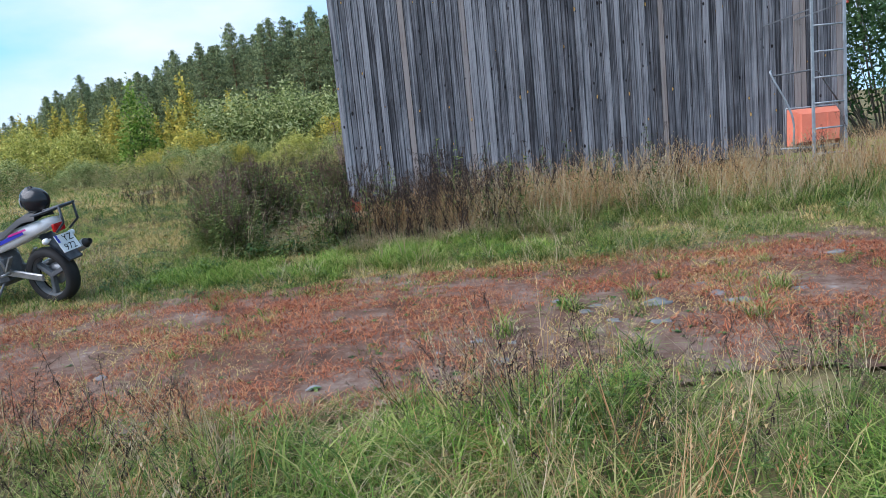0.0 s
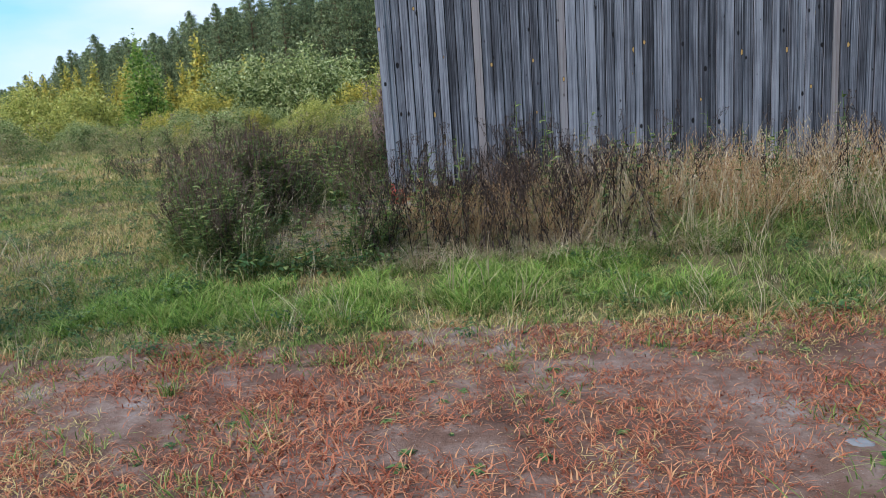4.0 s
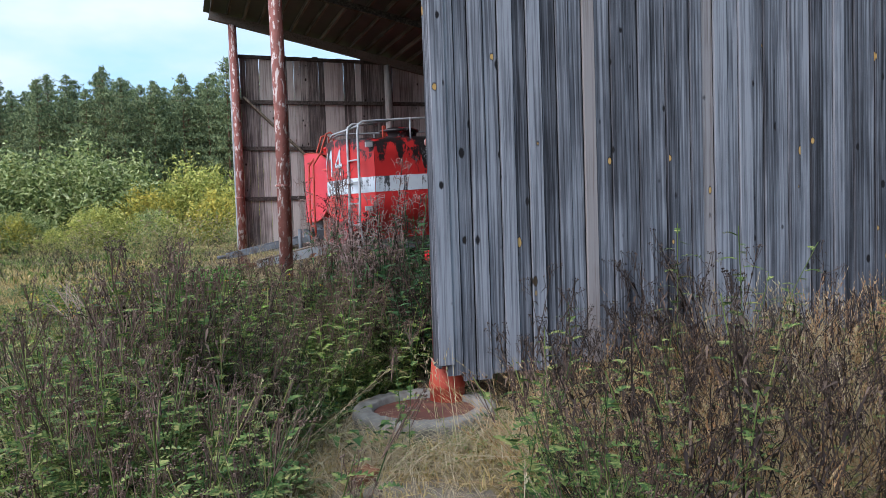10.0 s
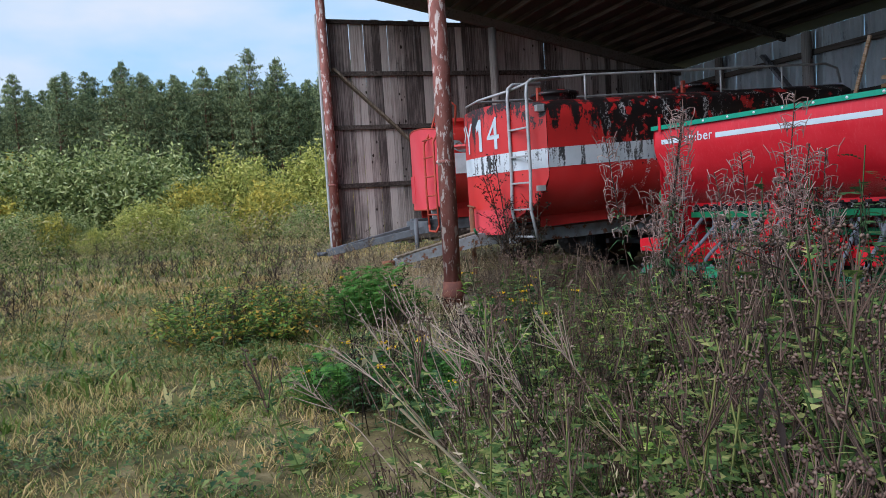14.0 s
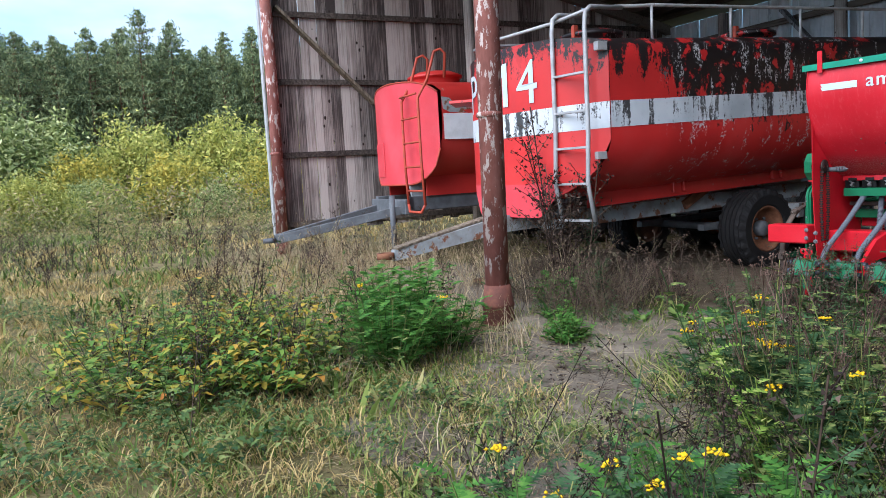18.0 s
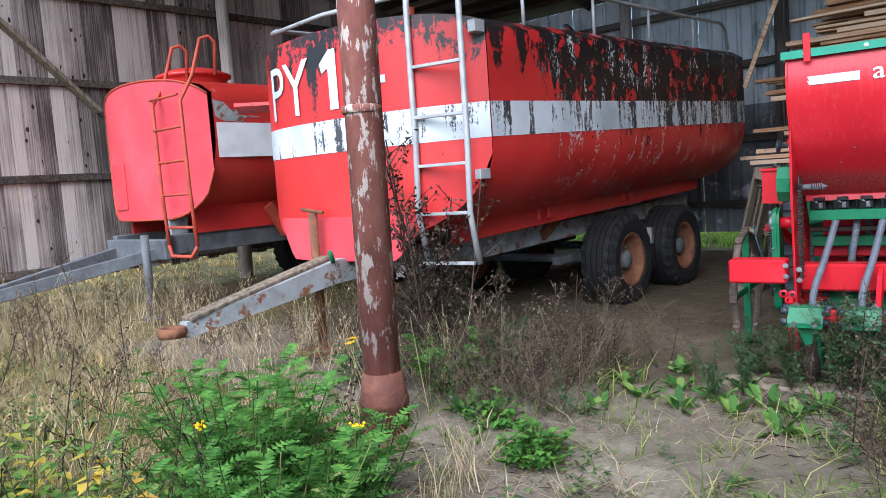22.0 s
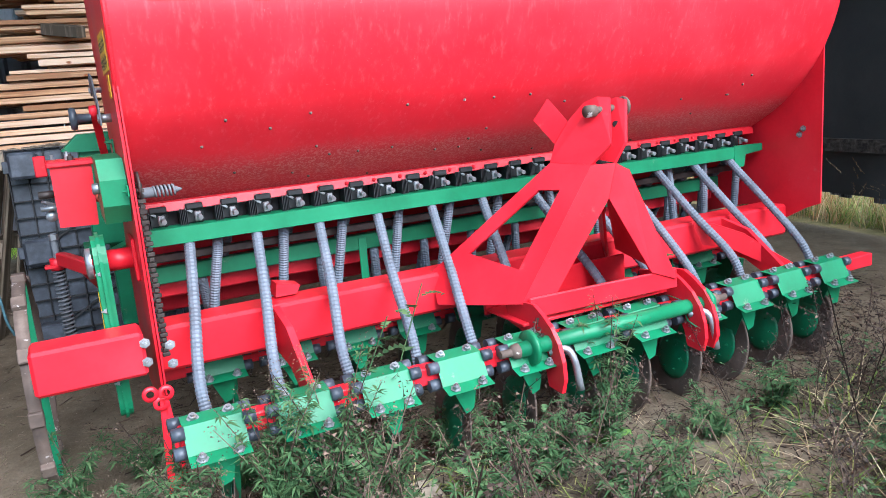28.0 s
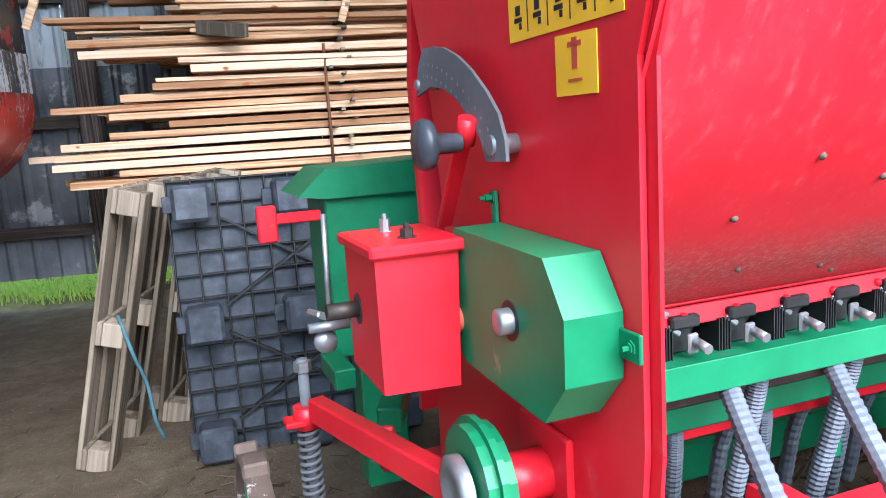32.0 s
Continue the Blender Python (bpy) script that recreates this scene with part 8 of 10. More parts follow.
def dead_tansy(rs, h):
    """Leaning dark stalk with flat heads of brown buttons and shrivelled hanging leaves."""
    t = Tris()
    lx, ly = rs.uniform(-0.22, 0.22, 2)
    top = Vector((lx * h, ly * h, h))
    mid = Vector((lx * h * 0.35, ly * h * 0.35, h * 0.55))
    t.stick((0, 0, 0), mid, 0.0042).stick(mid, top, 0.003)
    for k in range(rs.randint(3, 6)):
        a = rs.uniform(0, 6.283)
        e = mid.lerp(top, rs.uniform(0.5, 0.95))
        d = e + Vector((math.cos(a), math.sin(a), 0)) * rs.uniform(0.03, 0.1) + Vector((0, 0, rs.uniform(0.03, 0.1)))
        t.stick(e, d, 0.002)
        head_of(t, rs, d, rs.uniform(0.015, 0.028), 6, 0.0035, 0.0055)
    head_of(t, rs, top, rs.uniform(0.022, 0.038), 9, 0.0035, 0.006)
    for k in range(rs.randint(20, 28)):
        f = rs.uniform(0.12, 0.95)
        b = mid * (f / 0.55) if f < 0.55 else mid.lerp(top, (f - 0.55) / 0.45)
        a = rs.uniform(0, 6.283)
        t.leaf(b, (math.cos(a), math.sin(a), rs.uniform(-0.9, 0.5)), rs.uniform(0.035, 0.085), rs.uniform(0.009, 0.02), 0.55)
    return t


def green_weed(rs, h):
    """A leafy tansy stalk, its feather-cut leaves largest at half height."""
    t = Tris()
    lx, ly = rs.uniform(-0.2, 0.2, 2)
    top = t.top = Vector((lx * h, ly * h, h))
    t.stick((0, 0, 0), top, 0.0035)
    n = int(9 + h * 15)
    for k in range(n):
        f = 0.12 + 0.86 * k / n
        a = k * 2.4 + rs.uniform(-0.4, 0.4)
        big = 0.55 + 0.6 * math.sin(math.pi * min(f * 0.95, 1))
        t.pinnate(top * f, (math.cos(a), math.sin(a), rs.uniform(0.15, 0.9)), rs.uniform(0.08, 0.14) * big, rs.uniform(0.035, 0.06) * big, 6, 0.45)
    return t


def brown_head(rs, top):
    """The gone-over brown flower heads that top a leafy stalk."""
    t = Tris()
    for k in range(rs.randint(3, 6)):
        a = rs.uniform(0, 6.283)
        d = top + Vector((math.cos(a), math.sin(a), 0)) * rs.uniform(0.02, 0.07) + Vector((0, 0, rs.uniform(-0.02, 0.04)))
        t.stick(top - Vector((0, 0, 0.14)), d, 0.0022)
        head_of(t, rs, d, rs.uniform(0.015, 0.026), 7, 0.0035, 0.0055)
    return t


def mugwort(rs, h):
    """A dead many-branched stalk covered in small seed and curled leaf."""
    t = Tris()
    lx, ly = rs.uniform(-0.28, 0.28, 2)
    top = Vector((lx * h, ly * h, h))
    t.stick((0, 0, 0), top, 0.004)
    for k in range(12):
        f = 0.25 + 0.75 * k / 12
        a = k * 2.4 + rs.uniform(-0.4, 0.4)
        d = Vector((math.cos(a), math.sin(a), rs.uniform(0.6, 1.5))).normalized() * h * 0.32 * (1.15 - f * 0.8)
        b = top * f
        t.stick(b, b + d, 0.0018)
        for m in range(11):
            c = b + d * rs.uniform(0.25, 1.05) + Vector(rs.normal(size=3) * 0.01)
            e = Vector(rs.normal(size=3)).normalized()
            q = e.orthogonal().normalized() * rs.uniform(0.004, 0.008)
            t.add([c - q, c + q, c + e * rs.uniform(0.01, 0.024)], [(0, 1, 2)])
    return t


def dead_stalk(rs, h):
    """A bleached leaning stalk with a feathery top."""
    t = Tris()
    lx, ly = rs.uniform(0.35, 0.6), rs.uniform(-0.1, 0.1)
    top = Vector((lx * h, ly * h, h * 0.8))
    t.stick((0, 0, 0), top, 0.005)
    for k in range(10):
        f = rs.uniform(0.5, 1.0)
        d = (top.normalized() + Vector(rs.normal(size=3) * 0.3)).normalized() * rs.uniform(0.08, 0.2)
        t.stick(top * f, top * f + d, 0.002)
        for m in range(4):
            c = top * f + d * rs.uniform(0.5, 1.05) + Vector(rs.normal(size=3) * 0.008)
            t.add([c, c + Vector(rs.normal(size=3) * 0.005), c + Vector(rs.normal(size=3) * 0.01)], [(0, 1, 2)])
    return t


def forb(rs, n, ln, h):
    """A low clump of small broad leaves on short shoots."""
    t = Tris()
    for k in range(n):
        a, r = rs.uniform(0, 6.283), rs.uniform(0, 0.1)
        z = h * rs.uniform(0.15, 1.0)
        t.leaf((math.cos(a) * r, math.sin(a) * r, z), (math.cos(a * 3 + k), math.sin(a * 3 + k), rs.uniform(-0.2, 0.7)), ln * rs.uniform(0.6, 1.3), ln * rs.uniform(0.35, 0.6), 0.3)
    return t


rp = np.random.RandomState(77)
PATH_Y = [0, 3.0, 5.0, 6.6, 8.4, 9.5, 10.1, 11.9, 14.0, 15.6, 16.4]
PATH_X = [0, -0.4, -1.6, -2.4, -3.0, -3.6, -4.1, -4.5, -4.3, -4.1, -3.2]


def track_x(y):
    return float(np.interp(y, PATH_Y, PATH_X))


def in_shed(x, y):
    u = (x + 1.386) * 0.9992 + (y - 11.6) * 0.0401
    v = -(x + 1.386) * 0.0401 + (y - 11.6) * 0.9992
    return 0.0 < u < 8.1 and -0.12 < v < 13.4


def sample(n, x0, x1, y0, y1, ok=None):
    out = []
    while len(out) < n:
        x, y = rp.uniform(x0, x1), rp.uniform(y0, y1)
        if in_shed(x, y) or (x + 1.42) ** 2 + (y - 11.55) ** 2 < 0.3 or (((x + 1.95) / 0.62) ** 2 + ((y - 10.1) / 0.75) ** 2 < 1 and rp.uniform() < 0.9) or (((x + 1.72) / 0.62) ** 2 + ((y - 10.95) / 0.72) ** 2 < 1 and rp.uniform() < 0.95):
            n -= 0.25
            continue
        if ok is None or ok(x, y):
            out.append((x, y))
        else:
            n -= 0.02
    return out


def patchy(x, y, s=0.8, k=0.0):
    return noise.noise((x * s, y * s, 9.0 + k))


T_SHORT = [tuft(rp, 13, 0.03, 0.11, 0.0065, 0.11, 0.5, 1.6) for i in range(6)]
T_GREEN = [tuft(rp, 15, 0.08, 0.3, 0.0095, 0.11, 0.4, 1.7) for i in range(6)]
T_LONG = [tuft(rp, 15, 0.18, 0.5, 0.009, 0.1, 0.4, 1.7) for i in range(6)]
T_FORE = [tuft(rp, 20, 0.06, 0.28, 0.009, 0.13, 0.4, 1.8) for i in range(5)]
T_DRY = [tuft(rp, 12, 0.25, 0.6, 0.006, 0.1, 0.2, 0.9) for i in range(4)]
T_MAT = [tuft(rp, 14, 0.12, 0.34, 0.006, 0.12, 0.9, 2.6) for i in range(5)]
T_COARSE = [tuft(rp, 8, 0.12, 0.145, 0.02, 0.16, 0.4, 1.3) for i in range(5)]
T_SEED = [seed_tuft(rp, 7, 0.45, 0.85, 0.1) for i in range(6)]
T_SORREL = [tuft(rp, 15, 0.02, 0.06, 0.0055, 0.12, 0.8, 2.4) for i in range(6)]
T_TANSY = [dead_tansy(rp, h) for h in (0.62, 0.75, 0.85, 0.95, 1.05, 0.7)]
T_WEED = [green_weed(rp, h) for h in (0.35, 0.5, 0.62, 0.75, 0.85)]
T_HEAD = [brown_head(rp, t.top) for t in T_WEED]
T_MUG = [mugwort(rp, h) for h in (0.45, 0.6, 0.7, 0.85)]
T_STALK = [dead_stalk(rp, h) for h in (0.8, 1.0, 1.15)]
T_FORB = [forb(rp, 16, 0.045, 0.1) for i in range(5)]

T_FAR = []
for i in range(6):
    V, F = leaf_cards(rp.uniform(-1, 1, (130, 3)) * [0.3, 0.3, 0.45] + [0, 0, 0.5], 0.08, rp, 0.3)
    T_FAR.append(Tris().add(V, F))

left = lambda x, y: x < track_x(y) + 0.75


def ground_pts0(n, x0, x1, y0, y1):
    return [(rp.uniform(x0, x1), rp.uniform(y0, y1)) for i in range(n)]


# foreground bank at the start
near = sample(2900, -7.5, 8.5, 0.3, 4.0, lambda x, y: abs(x - 0.5) < 5 + 3 * patchy(x, y, 0.7, 21) and rp.uniform() < 1.15 - smooth01(3.0, 4.0, y) + patchy(x, y) * 0.5)
scatter("grass", "lush green grass on the bank", "grass", F_GRASS, T_GREEN + T_FORE, near, 0.4, 0.95, seed=2)
scatter("grass", "bright fresh grass on the bank", "grass", F_VERGE, T_GREEN + T_FORE, sample(700, -0.6, 5.5, 0.9, 3.9, lambda x, y: patchy(x, y, 0.8, 17) > 0.05), 0.45, 0.9, seed=84)
scatter("bank_weeds", "low leafy weeds in the grass of the bank", "weeds", F_LEAF, T_WEED, sample(230, -4.2, 5.2, 0.9, 4.2, lambda x, y: patchy(x, y, 0.8, 7) > 0.0), 0.3, 0.55, seed=80)
scatter("bank_weeds", "dark seeding weeds in the grass of the bank", "weeds", F_SEED, T_MUG, sample(320, -4.4, 5.2, 1.0, 4.3, lambda x, y: patchy(x, y, 0.6, 9) > -0.05), 0.3, 0.6, seed=81)
scatter("grass", "short trodden grass on the bank", "grass", F_GRASS, T_FORE, [(x, y) for x, y in ground_pts0(900, -1.6, 1.2, 0.6, 4.1) if near_path(x, y) < 0.75], 0.3, 0.5, seed=82, swell=0.2)
scatter("dry_grass", "short dry grass on the bank", "grass", F_DRY, T_FORE, [(x, y) for x, y in ground_pts0(420, -1.6, 1.2, 0.6, 4.1) if near_path(x, y) < 0.75], 0.3, 0.5, seed=83, swell=0.2)
scatter("dry_grass", "dry seeding grass on the bank", "grass", F_DRY, T_SEED + T_DRY + T_MAT, sample(420, -4.5, 5.2, 0.8, 3.8, lambda x, y: patchy(x, y, 0.5, 3) > -0.15 - (x < 0) * 0.2), 0.45, 0.75, seed=3)
scatter("dead_tansy", "dark dead tansy stalks on the bank", "weeds", F_WEED, T_TANSY + T_MUG, sample(520, -4.5, 5.0, 1.0, 4.0, lambda x, y: patchy(x, y, 0.7, 47) > -0.15 - (x < -0.3) * 0.35), 0.25, 0.55, seed=4)
scatter("dry_grass", "rusty seeding grass on the bank", "grass", F_RUSTY, T_SEED + T_MAT, sample(420, -4.5, 1.2, 1.0, 4.1, lambda x, y: patchy(x, y, 0.8, 52) > -0.15), 0.4, 0.75, seed=98)

# track: red sorrel, small green rosettes and tufts
scatter("red_sorrel", "low red sorrel covering the track", "weeds", F_RED, T_SORREL, sample(9500, -8, 9, 3.7, 7.9, lambda x, y: patchy(x, y, 0.55, 5) > -0.34 and patchy(x, y, 2.2, 15) > -0.3 and road_keep(x, y)), 0.7, 1.3, lift=0.016, seed=5)
scatter("track_grass", "thin straw lying among the sorrel", "grass", F_OCHRE, T_SORREL, sample(1500, -8, 9, 3.8, 8.0, lambda x, y: patchy(x, y, 0.7, 18) > 0.02), 0.7, 1.3, lift=0.016, seed=85)
scatter("track_grass", "sparse short grass on the track", "grass", F_GRASS, T_SHORT, sample(900, -8, 9, 3.8, 8.0, lambda x, y: patchy(x, y, 1.4, 8) > 0.14), 0.5, 1.1, lift=0.016, seed=6)
ros = []
for i in range(5):
    t = Tris()
    for k in range(8):
        a = k * 2.4 + rp.uniform(-0.3, 0.3)
        t.leaf((0, 0, 0.01), (math.cos(a), math.sin(a), rp.uniform(0.2, 0.7)), rp.uniform(0.03, 0.075), rp.uniform(0.02, 0.03), 0.4)
    ros.append(t)
scatter("leaf_rosettes", "small green leaf rosettes on the track", "weeds", F_FORB, ros, sample(520, -7, 8, 3.9, 8.2, lambda x, y: patchy(x, y, 0.9, 2) > 0.0), 0.4, 0.95, lift=0.016, seed=7)
for x, y, s in ((0.95, 5.6, 0.9), (0.35, 5.1, 1.0), (1.5, 5.75, 0.8), (1.9, 6.4, 0.6), (-0.4, 7.0, 0.4), (0.9, 4.75, 0.7), (2.6, 5.6, 0.8), (3.4, 6.2, 0.7), (-2.2, 6.9, 0.45), (2.1, 4.9, 0.7), (1.1, 4.3, 1.0), (2.9, 6.6, 0.5)):
    scatter("grass_tuft", "single arching green grass tuft on the track", "grass tuft", F_GRASS, [tuft(rp, 56, 0.1, 0.3, 0.008, 0.1, 0.7, 2.0)], [(x, y)], s, s + 0.01, lift=0.016, seed=8)

# green verge along the track
scatter("verge_grass", "bright green grass verge by the track", "grass", F_VERGE, T_GREEN, sample(1050, -3.4, 1.2, 7.6, 9.3, lambda x, y: abs(y - 8.5) < 0.5 + 0.6 * patchy(x, y) and patchy(x, y, 1.5, 4) > -0.1), 0.35, 0.8, seed=9)
scatter("verge_grass", "mixed green grass verge by the track", "grass", F_GRASS, T_GREEN, sample(1700, -3.6, 9, 7.5, 9.9, lambda x, y: y > 7.9 + 0.7 * patchy(x, y) and patchy(x, y, 1.3, 6) > -0.12), 0.35, 0.8, seed=10)
scatter("verge_grass", "short dry grass of the verge", "grass", F_DRY, T_SHORT + T_DRY[:1], sample(1200, -6, 9, 7.4, 10.0), 0.5, 0.9, seed=60)
scatter("verge_weeds", "small leafy weeds in the verge", "weeds", F_FORB, T_FORB, sample(500, -4.5, 9, 7.5, 9.8, lambda x, y: patchy(x, y, 1.1, 19) > 0.1), 0.5, 1.2, seed=86)
# tall dry grass before the wall
thin = lambda x, y: x > 0.3 or rp.uniform() < 0.5
scatter("tall_dry_grass", "tall rust-coloured dry grass before the wall", "grass", F_RUSTY, T_SEED + T_DRY, sample(1500, -0.9, 9.5, 9.2, 11.9, lambda x, y: y > 9.4 + 0.3 * patchy(x, y) and thin(x, y) and patchy(x, y, 0.8, 30) > -0.2), 0.5, 0.85, seed=11)
scatter("tall_dry_grass", "tall straw-coloured seeding grass before the wall", "grass", F_DRY, T_SEED, sample(420, 0.2, 9.5, 9.2, 11.9, lambda x, y: thin(x, y) and patchy(x, y, 0.9, 31) > -0.05), 0.6, 0.95, seed=87)
scatter("tall_dry_grass", "tall dry grass mixed with green", "grass", F_GRASS, T_LONG, sample(900, 0.5, 9.5, 8.9, 11.6), 0.5, 0.9, seed=12)
scatter("verge_weeds", "dark leafy weeds at the foot of the dry grass", "weeds", F_LEAF, T_WEED, sample(150, 0.4, 8.5, 8.9, 10.2), 0.3, 0.7, seed=88)
scatter("dead_tansy", "dense dark dead tansy against the wall", "weeds", F_WEED, T_TANSY, sample(380, -1.4, 1.3, 9.1, 11.45, lambda x, y: rp.uniform() < 1.35 - smooth01(-0.1, 1.2, x) and patchy(x, y, 1.6, 33) > -0.35), 0.6, 0.98, seed=13)
scatter("dead_tansy", "scattered dead tansy before the wall", "weeds", F_WEED, T_TANSY, sample(60, 1.2, 8.0, 9.6, 11.4), 0.6, 1.0, seed=14)
scatter("green_weeds", "green tansy shoots against the wall", "weeds", F_LEAF, T_WEED, sample(70, -1.7, 3.0, 9.5, 11.5), 0.7, 1.2, seed=15)
scatter("dry_grass", "matted straw among the dead tansy", "grass", F_DRY, T_MAT, sample(700, -1.5, 1.6, 9.0, 11.5), 0.5, 1.0, seed=89)

# weeds between the track and the open front
w1 = lambda x, y: x > track_x(y) + 0.7 + 1.1 * smooth01(12.0, 14.0, y) and not (((x + 1.95) / 0.65) ** 2 + ((y - 10.05) / 0.8) ** 2 < 1) and not (((x + 3.4) / 0.55) ** 2 + ((y - 12.2) / 1.2) ** 2 < 1 and rp.uniform() < 0.8) and (y < 15.2 or x > -1.2)
w_dense = lambda x, y: w1(x, y) and (y < 13.4 or rp.uniform() < 0.25)
scatter("dead_weeds", "tangle of dark dead weed stalks", "weeds", F_WEED, T_TANSY + T_TANSY + T_MUG, sample(430, -4.0, -1.3, 9.2, 15.4, lambda x, y: w_dense(x, y) and patchy(x, y, 1.2, 35) > -0.15), 0.45, 0.9, seed=16)
leafy_pts = sample(1750, -4.0, -1.3, 9.2, 15.6, lambda x, y: w_dense(x, y) and patchy(x, y, 1.1, 3) > -0.15)
scatter("green_weeds", "green feathery weeds among dead stalks", "weeds", F_LEAF, T_WEED, leafy_pts, 0.6, 1.1, seed=17)
scatter("seed_heads", "brown gone-over flower heads on the green weeds", "weeds", F_HEAD, T_HEAD, leafy_pts, 0.6, 1.1, seed=17)
scatter("bleached_stalks", "bleached fallen stalks with feathery tops", "weeds", F_DRY, T_STALK, sample(16, -3.6, -1.5, 10.0, 12.0, w1), 0.6, 0.9, lean=0.3, seed=18)
scatter("weed_grass", "pale tangled grass among the weeds", "grass", F_DRY, T_DRY + T_SEED + T_MAT, sample(280, -4.1, -1.2, 9.0, 14.4, w1), 0.4, 0.8, seed=19)
scatter("weed_grass", "green grass among the weeds", "grass", F_GRASS, T_LONG, sample(420, -4.1, -1.2, 9.0, 15.6, w1), 0.5, 0.9, seed=20)
scatter("green_weeds", "yellowing leafy weeds among the dead stalks", "weeds", F_VERGE, T_WEED, sample(300, -4.0, -1.3, 9.4, 15.0, lambda x, y: w_dense(x, y) and patchy(x, y, 1.3, 46) > 0.0), 0.5, 1.0, seed=35)
scatter("weed_grass", "small leafy weeds under the dead stalks", "weeds", F_FORB, T_FORB, sample(800, -4.3, -1.2, 9.0, 15.6, w1), 0.8, 2.2, seed=36)


def stalk_fan(seed, n, way):
    """A wind-laid sheaf of long bleached stalks with branched feathery tops."""
    rs = np.random.RandomState(seed)
    t = Tris()
    for i in range(n):
        a = way + rs.normal() * 0.3
        ln, el = rs.uniform(0.9, 1.2), rs.uniform(0.75, 1.05)
        foot = Vector((rs.normal() * 0.22, rs.normal() * 0.22, 0))
        d = Vector((math.cos(a) * math.cos(el), math.sin(a) * math.cos(el), math.sin(el)))
        mid, top = foot + d * ln * 0.55, foot + d * ln * 0.95 + Vector((0, 0, rs.uniform(-0.12, 0.03)))
        t.stick(foot, mid, 0.004).stick(mid, top, 0.003)
        for k in range(11):
            b = mid.lerp(top, rs.uniform(0.35, 1.0))
            q = (d + Vector(rs.normal(size=3) * 0.3)).normalized() * rs.uniform(0.08, 0.24)
            t.stick(b, b + q, 0.002)
            for m in range(5):
                c = b + q * rs.uniform(0.7, 1.1) + Vector(rs.normal(size=3) * 0.012)
                t.add([c, c + Vector(rs.normal(size=3) * 0.006), c + Vector(rs.normal(size=3) * 0.006)], [(0, 1, 2)])
    return t


for i, (x, y, n, way) in enumerate(((-3.0, 12.2, 13, 2.4),)):
    scatter("bleached_stalks", "sheaf of long pale dead stalks leaning over", "weeds", F_STRAW, [stalk_fan(300 + i, n, way)], [(x, y)], 1.0, 1.01, lean=0.0, seed=i, swell=0.0, spin=0.0)

scatter("dry_grass", "pale dry grass on the sand patch", "grass", F_DRY, T_DRY + T_MAT, ground_pts0(260, -2.9, -1.1, 9.2, 11.1), 0.2, 0.5, lean=0.6, seed=64)
scatter("dry_grass", "short ochre grass round the sand patch", "grass", F_OCHRE, T_SHORT, ground_pts0(420, -3.1, -1.1, 8.9, 11.2), 0.5, 1.2, seed=67)
scatter("field_weeds", "low green weeds in the field", "weeds", F_VERGE, T_FORE, sample(500, -10, -2.6, 8.0, 15, lambda x, y: left(x, y) and patchy(x, y, 0.55, 11) > 0.08), 0.3, 0.65, seed=65)
scatter("field_weeds", "small dark weeds in the field", "weeds", F_SEED, T_MUG, sample(800, -9, -3.0, 8.2, 16, lambda x, y: left(x, y) and patchy(x, y, 0.45, 13) > -0.1), 0.14, 0.36, seed=66)
scatter("field_weeds", "broad-leaved low weeds in the field grass", "weeds", F_FORB, T_FORB, sample(2600, -11, -2.4, 8.0, 22, lambda x, y: (left(x, y) or y > 15.5) and patchy(x, y, 0.8, 37) > -0.05), 0.6, 1.3, seed=68)
scatter("verge_grass", "low mixed grass at the edge of the track", "grass", F_GRASS, T_SHORT, sample(3200, -6.5, 9, 7.2, 9.6), 0.6, 1.3, seed=62)
scatter("verge_grass", "low ochre grass at the edge of the track", "grass", F_OCHRE, T_SHORT, sample(1500, -6.5, 9, 7.2, 9.6, lambda x, y: patchy(x, y, 0.9, 2) > -0.1), 0.5, 1.1, seed=63)
# mown strip and field on the left
scatter("field_grass", "short mixed grass of the field", "grass", F_GRASS, T_SHORT, sample(5600, -11, -2.2, 8.0, 20, lambda x, y: left(x, y) or y > 15.5), 0.6, 1.2, seed=21)
scatter("field_grass", "fresh green grass of the field", "grass", F_VERGE, T_SHORT, sample(900, -11, -2.2, 8.0, 15.5, lambda x, y: left(x, y) and patchy(x, y, 0.5, 38) > 0.05), 0.6, 1.2, seed=69)
scatter("field_grass", "yellowish dry grass of the field", "grass", F_OCHRE, T_SHORT, sample(7600, -11, -2.4, 8.0, 24, lambda x, y: (left(x, y) or y > 15.5) and patchy(x, y, 0.35, 4) > -0.22), 0.5, 1.2, seed=22)
scatter("field_grass", "coarse grass of the far field", "grass", F_GRASS, T_COARSE, sample(3600, -30, -2.8, 15, 36), 0.6, 1.4, seed=23)
scatter("field_grass", "dry yellow grass of the far field", "grass", F_OCHRE, T_COARSE, sample(6500, -34, 6, 18, 44, lambda x, y: patchy(x, y, 0.2, 6) > -0.15), 0.5, 1.2, seed=24)
scatter("far_weeds", "brown weed belt before the bushes", "weeds", F_BELT, T_FAR, sample(420, -32, 12, 27, 37, lambda x, y: patchy(x, y, 0.3, 7) > -0.25), 0.4, 1.2, seed=25, swell=0.8)
scatter("far_weeds", "greenish weed belt before the bushes", "weeds", F_LEAF, T_FAR, sample(350, -32, 12, 28, 37, lambda x, y: patchy(x, y, 0.4, 2) > 0.0), 0.4, 1.1, seed=26, swell=0.8)
